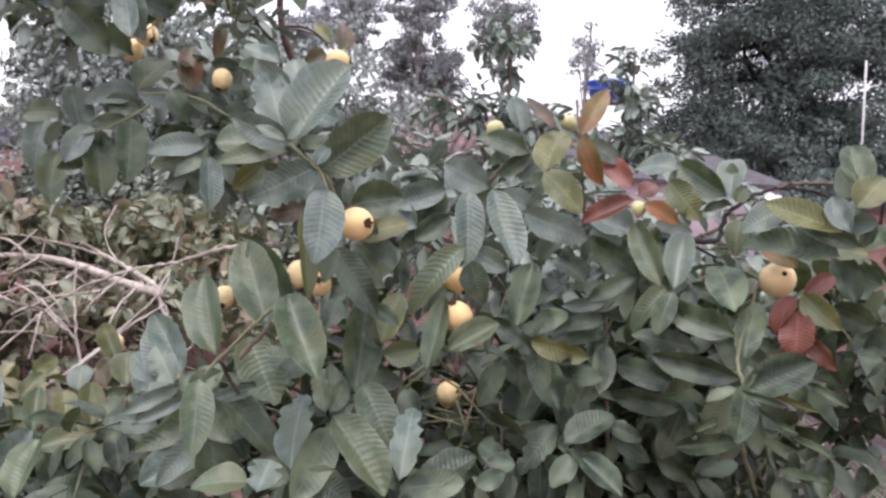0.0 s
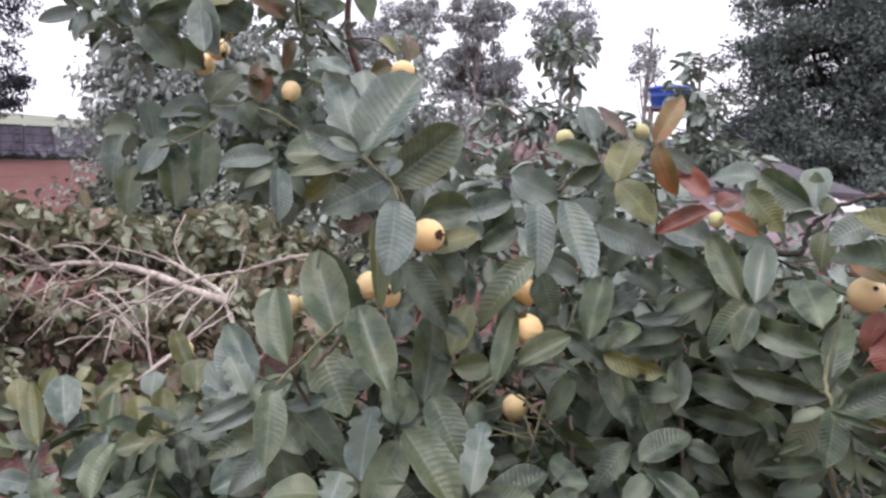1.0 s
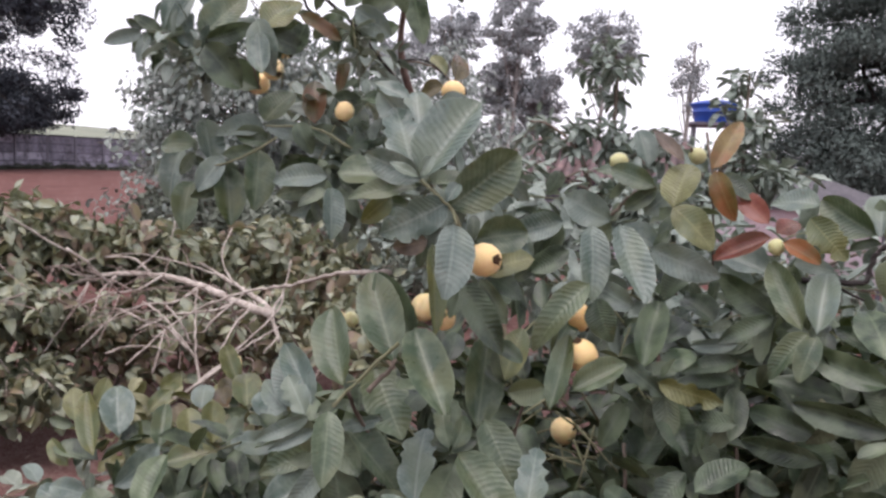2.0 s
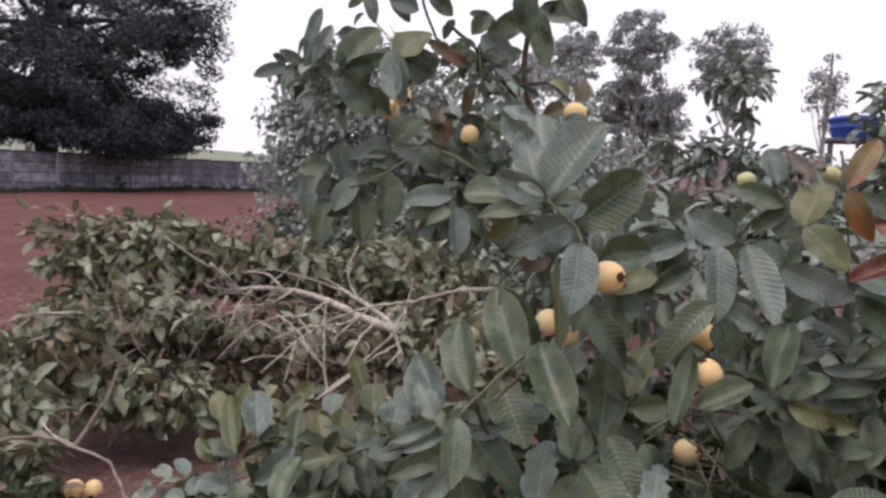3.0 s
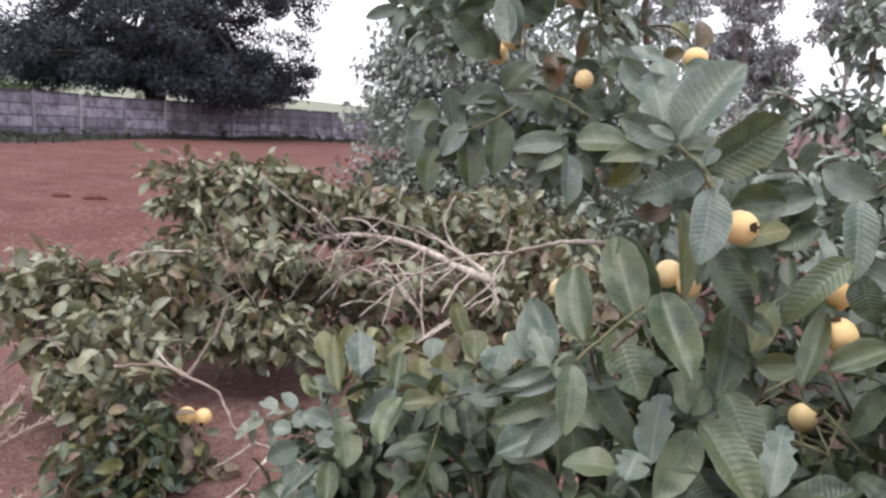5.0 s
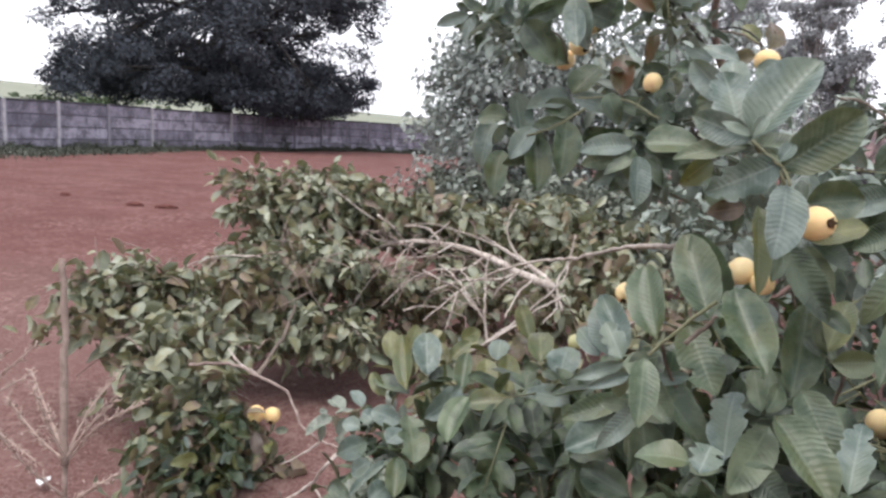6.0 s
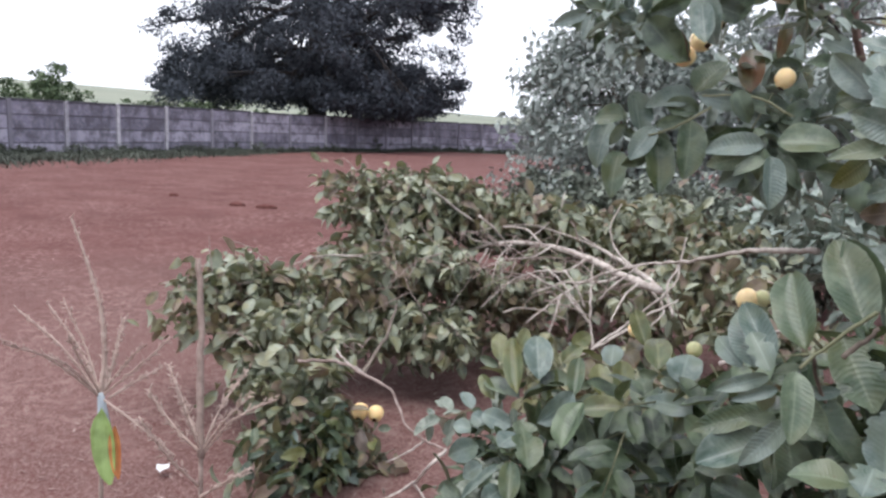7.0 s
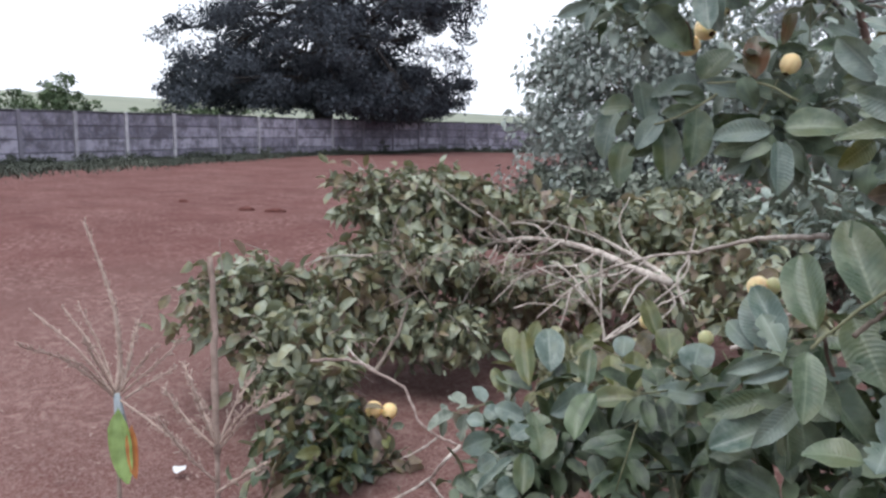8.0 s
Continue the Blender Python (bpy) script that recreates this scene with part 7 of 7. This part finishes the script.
branch(bush, DRY_TWIG, 0.0075, 0.0045, (-2.741, 1.668, 0.537), (-2.614, 1.773, 0.547), (-2.494, 1.835, 0.512), (-2.365, 1.887, 0.461), (-2.259, 1.874, 0.357), (-2.160, 1.883, 0.316), (-2.049, 1.914, 0.297))
branch(bush, PALE_BARK, 0.008, 0.006, (-2.049, 1.914, 0.297), (-2.048, 1.813, 0.249), (-2.288, 1.964, 0.041), (-2.300, 1.755, 0.010))
branch(bush, PALE_BARK, 0.006, 0.004, (-2.288, 1.964, 0.041), (-2.143, 1.930, 0.013))
branch(bush, PALE_BARK, 0.005, 0.003, (-2.151, 1.885, 0.306), (-2.186, 1.816, 0.258), (-2.227, 1.748, 0.227))
branch(bush, BARK, 0.011, 0.007, (-2.524, 1.859, 0.491), (-2.613, 1.994, 0.532), (-2.725, 2.171, 0.582), (-3.034, 2.491, 0.615))
branch(bush, PALE_BARK, 0.005, 0.003, (-2.495, 1.836, 0.517), (-2.586, 1.813, 0.549), (-2.698, 1.834, 0.581))
branch(bush, PALE_BARK, 0.006, 0.003, (-2.073, 3.341, 0.838), (-1.811, 3.147, 0.752), (-1.761, 2.936, 0.699))
branch(bush, PALE_BARK, 0.006, 0.003, (-3.475, 3.030, 0.797), (-3.565, 2.941, 0.846), (-3.658, 2.834, 0.860))
branch(bush, PALE_BARK, 0.006, 0.004, (-2.680, 2.732, 1.131), (-2.612, 2.786, 1.066), (-2.597, 2.902, 0.951))
branch(bush, PALE_BARK, 0.006, 0.004, (-3.270, 3.064, 0.629), (-3.372, 2.966, 0.658), (-3.459, 2.858, 0.620))
branch(bush, BARK, 0.011, 0.009, (-2.02, 3.30, 0.84), (-1.90, 3.42, 0.5), (-2.0, 3.45, 0.2), (-2.3, 3.4, -0.05))
branch(bush, PALE_BARK, 0.008, 0.004, (-2.102, 3.220, 0.856), (-2.143, 3.078, 0.827), (-2.282, 2.981, 0.814), (-2.409, 2.869, 0.746))
branch(bush, PALE_BARK, 0.007, 0.003, (-2.409, 3.359, 0.885), (-2.448, 3.206, 0.821), (-2.515, 3.042, 0.828), (-2.622, 2.939, 0.759), (-2.711, 2.819, 0.617))
branch(bush, PALE_BARK, 0.006, 0.003, (-2.744, 3.462, 0.893), (-2.717, 3.243, 0.856), (-2.839, 3.137, 0.830), (-3.011, 3.087, 0.741))
branch(bush, PALE_BARK, 0.006, 0.003, (-1.846, 2.950, 0.895), (-1.852, 2.823, 0.831), (-1.781, 2.629, 0.771))
branch(bush, PALE_BARK, 0.006, 0.003, (-2.557, 3.704, 0.888), (-2.740, 3.591, 0.959), (-2.910, 3.470, 1.006), (-3.042, 3.359, 0.990))
branch(bush, PALE_BARK, 0.006, 0.003, (-1.444, 2.526, 0.883), (-1.527, 2.619, 0.969), (-1.549, 2.738, 1.045), (-1.581, 2.853, 1.151))
branch(bush, PALE_BARK, 0.005, 0.003, (-2.988, 3.384, 0.882), (-2.981, 3.251, 0.797), (-2.926, 3.147, 0.680))
branch(bush, PALE_BARK, 0.006, 0.003, (-2.060, 3.254, 0.895), (-2.194, 3.295, 0.976), (-2.283, 3.365, 1.081), (-2.295, 3.480, 1.198))


# grass beside the tree
rng = random.Random(91)
GRASS = far_leaf_material("grass_blade", (0.07, 0.09, 0.05), (0.3, 0.31, 0.22), 0.45, 3.0)
blades("grass_tufts", [(0.75 + 1.0 * rng.random(), 1.9 + 1.3 * rng.random()) for _ in range(420)], rng, 0.3, 0.8, GRASS,
       "thin grass blades growing beside the guava tree", "grass", 0.7, 0.007)

# ---------------------------------------------------------------- maize gone dry, litter
def tassel(plant, *pts):
    """One dry tassel branch set with spikelets."""
    rng = random.Random(int(abs(pts[-1][0] * pts[-1][2]) * 1e4))
    t = Tubes(5)
    line = bez(pts, 10)
    thick = 1.3 if len(pts) > 3 else 0.7
    t.add(line, 0.0048 * thick, 0.0024 * thick, 0.25, rng)
    for p in line[len(line) // 4:]:
        for _ in range(2):
            d = (rand_dir(rng) + (line[-1] - line[0]).normalized() * 1.2).normalized()
            q = p + rand_dir(rng) * 0.006
            t.add([q, q + d * 0.005, q + d * 0.012], 0.0019, 0.0008)
    return adopt(t.make("tassel_branch", STRAW), plant)


def maize(x, y, top, label):
    plant = tagged(new("maize_plant"), label, "maize", "dry maize plants")
    foot = Vector((x + 0.04, y - 0.06, ground_height(x + 0.04, y - 0.06)))
    plant.location = foot
    t = Tubes(8)
    t.add(bez([foot - Vector((0, 0, 0.05)), foot.lerp(Vector(top), 0.5) + Vector((0.012, 0, 0)), top], 8), 0.009, 0.005, 0.1)
    adopt(t.make("stalk", DRY_STALK), plant)
    return plant


def maize_leaf(plant, base, tip, width, mat, label):
    """A short folded blade hanging from the stalk."""
    v, f, uv = leaf_shape(0.42, 0.05, 0.4, 0.02, 0.15, 8, 3)
    ob = mesh_object("blade", [tuple(p) for p in v], f, mat, uv)
    m, n = leaf_frame(base, tip, 0.0, (0.75, -0.6, 0.2))
    ob.matrix_basis = m @ Matrix.Diagonal((width / 0.42, n, n, 1))
    return adopt(ob, plant, label)


maize_1 = maize(-1.84, 0.53, (-1.968, 0.567, 0.872), "dry maize stalk with a straw-coloured tassel and one green blade")
maize_2 = maize(-1.33, 0.52, (-1.371, 0.542, 0.94), "dry maize stalk with an upright straw-coloured tassel")
tassel(maize_1, (-1.971, 0.565, 0.871), (-1.991, 0.587, 0.952), (-2.021, 0.595, 1.065), (-2.067, 0.589, 1.164), (-2.129, 0.568, 1.301))
tassel(maize_1, (-1.968, 0.567, 0.864), (-2.049, 0.509, 0.985), (-2.175, 0.444, 1.068))
tassel(maize_1, (-1.968, 0.567, 0.864), (-1.986, 0.462, 0.980), (-1.978, 0.358, 1.043))
tassel(maize_1, (-1.970, 0.568, 0.870), (-2.059, 0.567, 0.970), (-2.149, 0.547, 1.079))
tassel(maize_1, (-1.970, 0.568, 0.870), (-2.028, 0.624, 0.935), (-2.088, 0.672, 1.010))
tassel(maize_1, (-1.970, 0.568, 0.870), (-1.926, 0.609, 0.948), (-1.877, 0.640, 1.009))
tassel(maize_1, (-1.968, 0.567, 0.864), (-1.868, 0.622, 0.959), (-1.811, 0.680, 1.034))
tassel(maize_1, (-1.968, 0.567, 0.864), (-1.925, 0.481, 0.977), (-1.899, 0.427, 1.019))
tassel(maize_1, (-1.968, 0.567, 0.864), (-1.838, 0.589, 0.843), (-1.690, 0.620, 0.802))
tassel(maize_1, (-1.973, 0.566, 0.877), (-1.919, 0.508, 0.986), (-1.895, 0.476, 1.055))
tassel(maize_1, (-1.970, 0.581, 0.882), (-1.999, 0.595, 0.986), (-2.030, 0.596, 1.101))
tassel(maize_1, (-1.969, 0.584, 0.882), (-2.078, 0.650, 0.949), (-2.135, 0.698, 1.017))
tassel(maize_1, (-1.960, 0.585, 0.861), (-1.995, 0.655, 0.873), (-2.020, 0.749, 0.893))
tassel(maize_1, (-1.975, 0.568, 0.884), (-2.113, 0.564, 0.966), (-2.252, 0.538, 1.053))
tassel(maize_2, (-1.371, 0.542, 0.940), (-1.360, 0.512, 1.016), (-1.358, 0.487, 1.097))
adopt(branch(maize_2, DRY_STALK, 0.0075, 0.006, (-1.368, 0.540, 0.930), (-1.404, 0.558, 1.031), (-1.452, 0.586, 1.178), (-1.493, 0.602, 1.292)), maize_2).name = "dry_stem"
tassel(maize_2, (-1.371, 0.542, 0.940), (-1.406, 0.605, 1.007), (-1.433, 0.679, 1.058))
tassel(maize_2, (-1.371, 0.542, 0.940), (-1.329, 0.569, 1.009), (-1.286, 0.600, 1.065))
tassel(maize_2, (-1.368, 0.543, 0.935), (-1.337, 0.591, 1.001), (-1.293, 0.656, 1.041))
tassel(maize_2, (-1.372, 0.540, 0.940), (-1.433, 0.520, 0.974), (-1.513, 0.500, 1.033))
tassel(maize_2, (-1.376, 0.543, 0.950), (-1.457, 0.550, 1.006), (-1.536, 0.554, 1.069))
tassel(maize_2, (-1.341, 0.523, 0.864), (-1.290, 0.544, 0.905), (-1.243, 0.576, 0.945))
tassel(maize_2, (-1.350, 0.526, 0.883), (-1.353, 0.470, 0.957), (-1.362, 0.424, 1.039))
maize_leaf(maize_1, (-1.938, 0.558, 0.851), (-1.847, 0.537, 0.682), 0.052, BLADE, "bright green blade")
maize_leaf(maize_1, (-1.904, 0.577, 0.811), (-1.836, 0.554, 0.696), 0.027, BLADE_RUST, "rust-orange withered blade edge")

sheath = Tubes(8)
sheath.add([(-1.928, 0.559, 0.799), (-1.946, 0.563, 0.835), (-1.967, 0.567, 0.876)], 0.017, 0.008)
adopt(sheath.make("sheath", SHEATH), maize_1, "pale blue-grey leaf sheath")
rng = random.Random(77)
lit = []
for _ in range(150000):
    r, a = 1.2 + 16.0 * rng.random() ** 2.0, rng.uniform(0.35, 3.1)
    x, y = r * math.cos(a), r * math.sin(a)
    if rng.random() > (0.62 + 1.1 * noise.noise((x * 0.7, y * 0.7, 2.0))) * max(0.0, 1 - (r / 16.0) ** 2):
        continue
    a, n = rng.uniform(0, 6.28), 0.01 + 0.06 * rng.random() ** 3
    p = Vector((x, y, ground_height(x, y) + rng.uniform(0.004, 0.012)))
    m, k = leaf_frame(p, p + Vector((math.cos(a), math.sin(a), rng.uniform(-0.02, 0.05))) * n, rng.uniform(-0.3, 0.3))
    lit.append((m @ Matrix.Diagonal((rng.choice((0.06, 0.08, 0.1, 0.3)), 1, 1, 1)), k))
tagged(cloud("leaf_litter", lit, FLAT_SHAPES, LITTER, 6), "scattered dry leaves and straw on the ground", "litter", kind="stuff")
scrap = mesh_object("paper_scrap", [tuple(p) for p in leaf_shape(0.8, 0.3, 0.3, 0.1, 0.3, 6, 5)[0]], leaf_shape(0.8, 0.3, 0.3, 0.1, 0.3, 6, 5)[1], GALV)
scrap.matrix_basis = pose(-3.07, 1.18, ground_height(-3.07, 1.18) + 0.03, 20, 5, 40) @ Matrix.Scale(0.07, 4)
tagged(scrap, "small crumpled white scrap lying on the earth", "scrap")
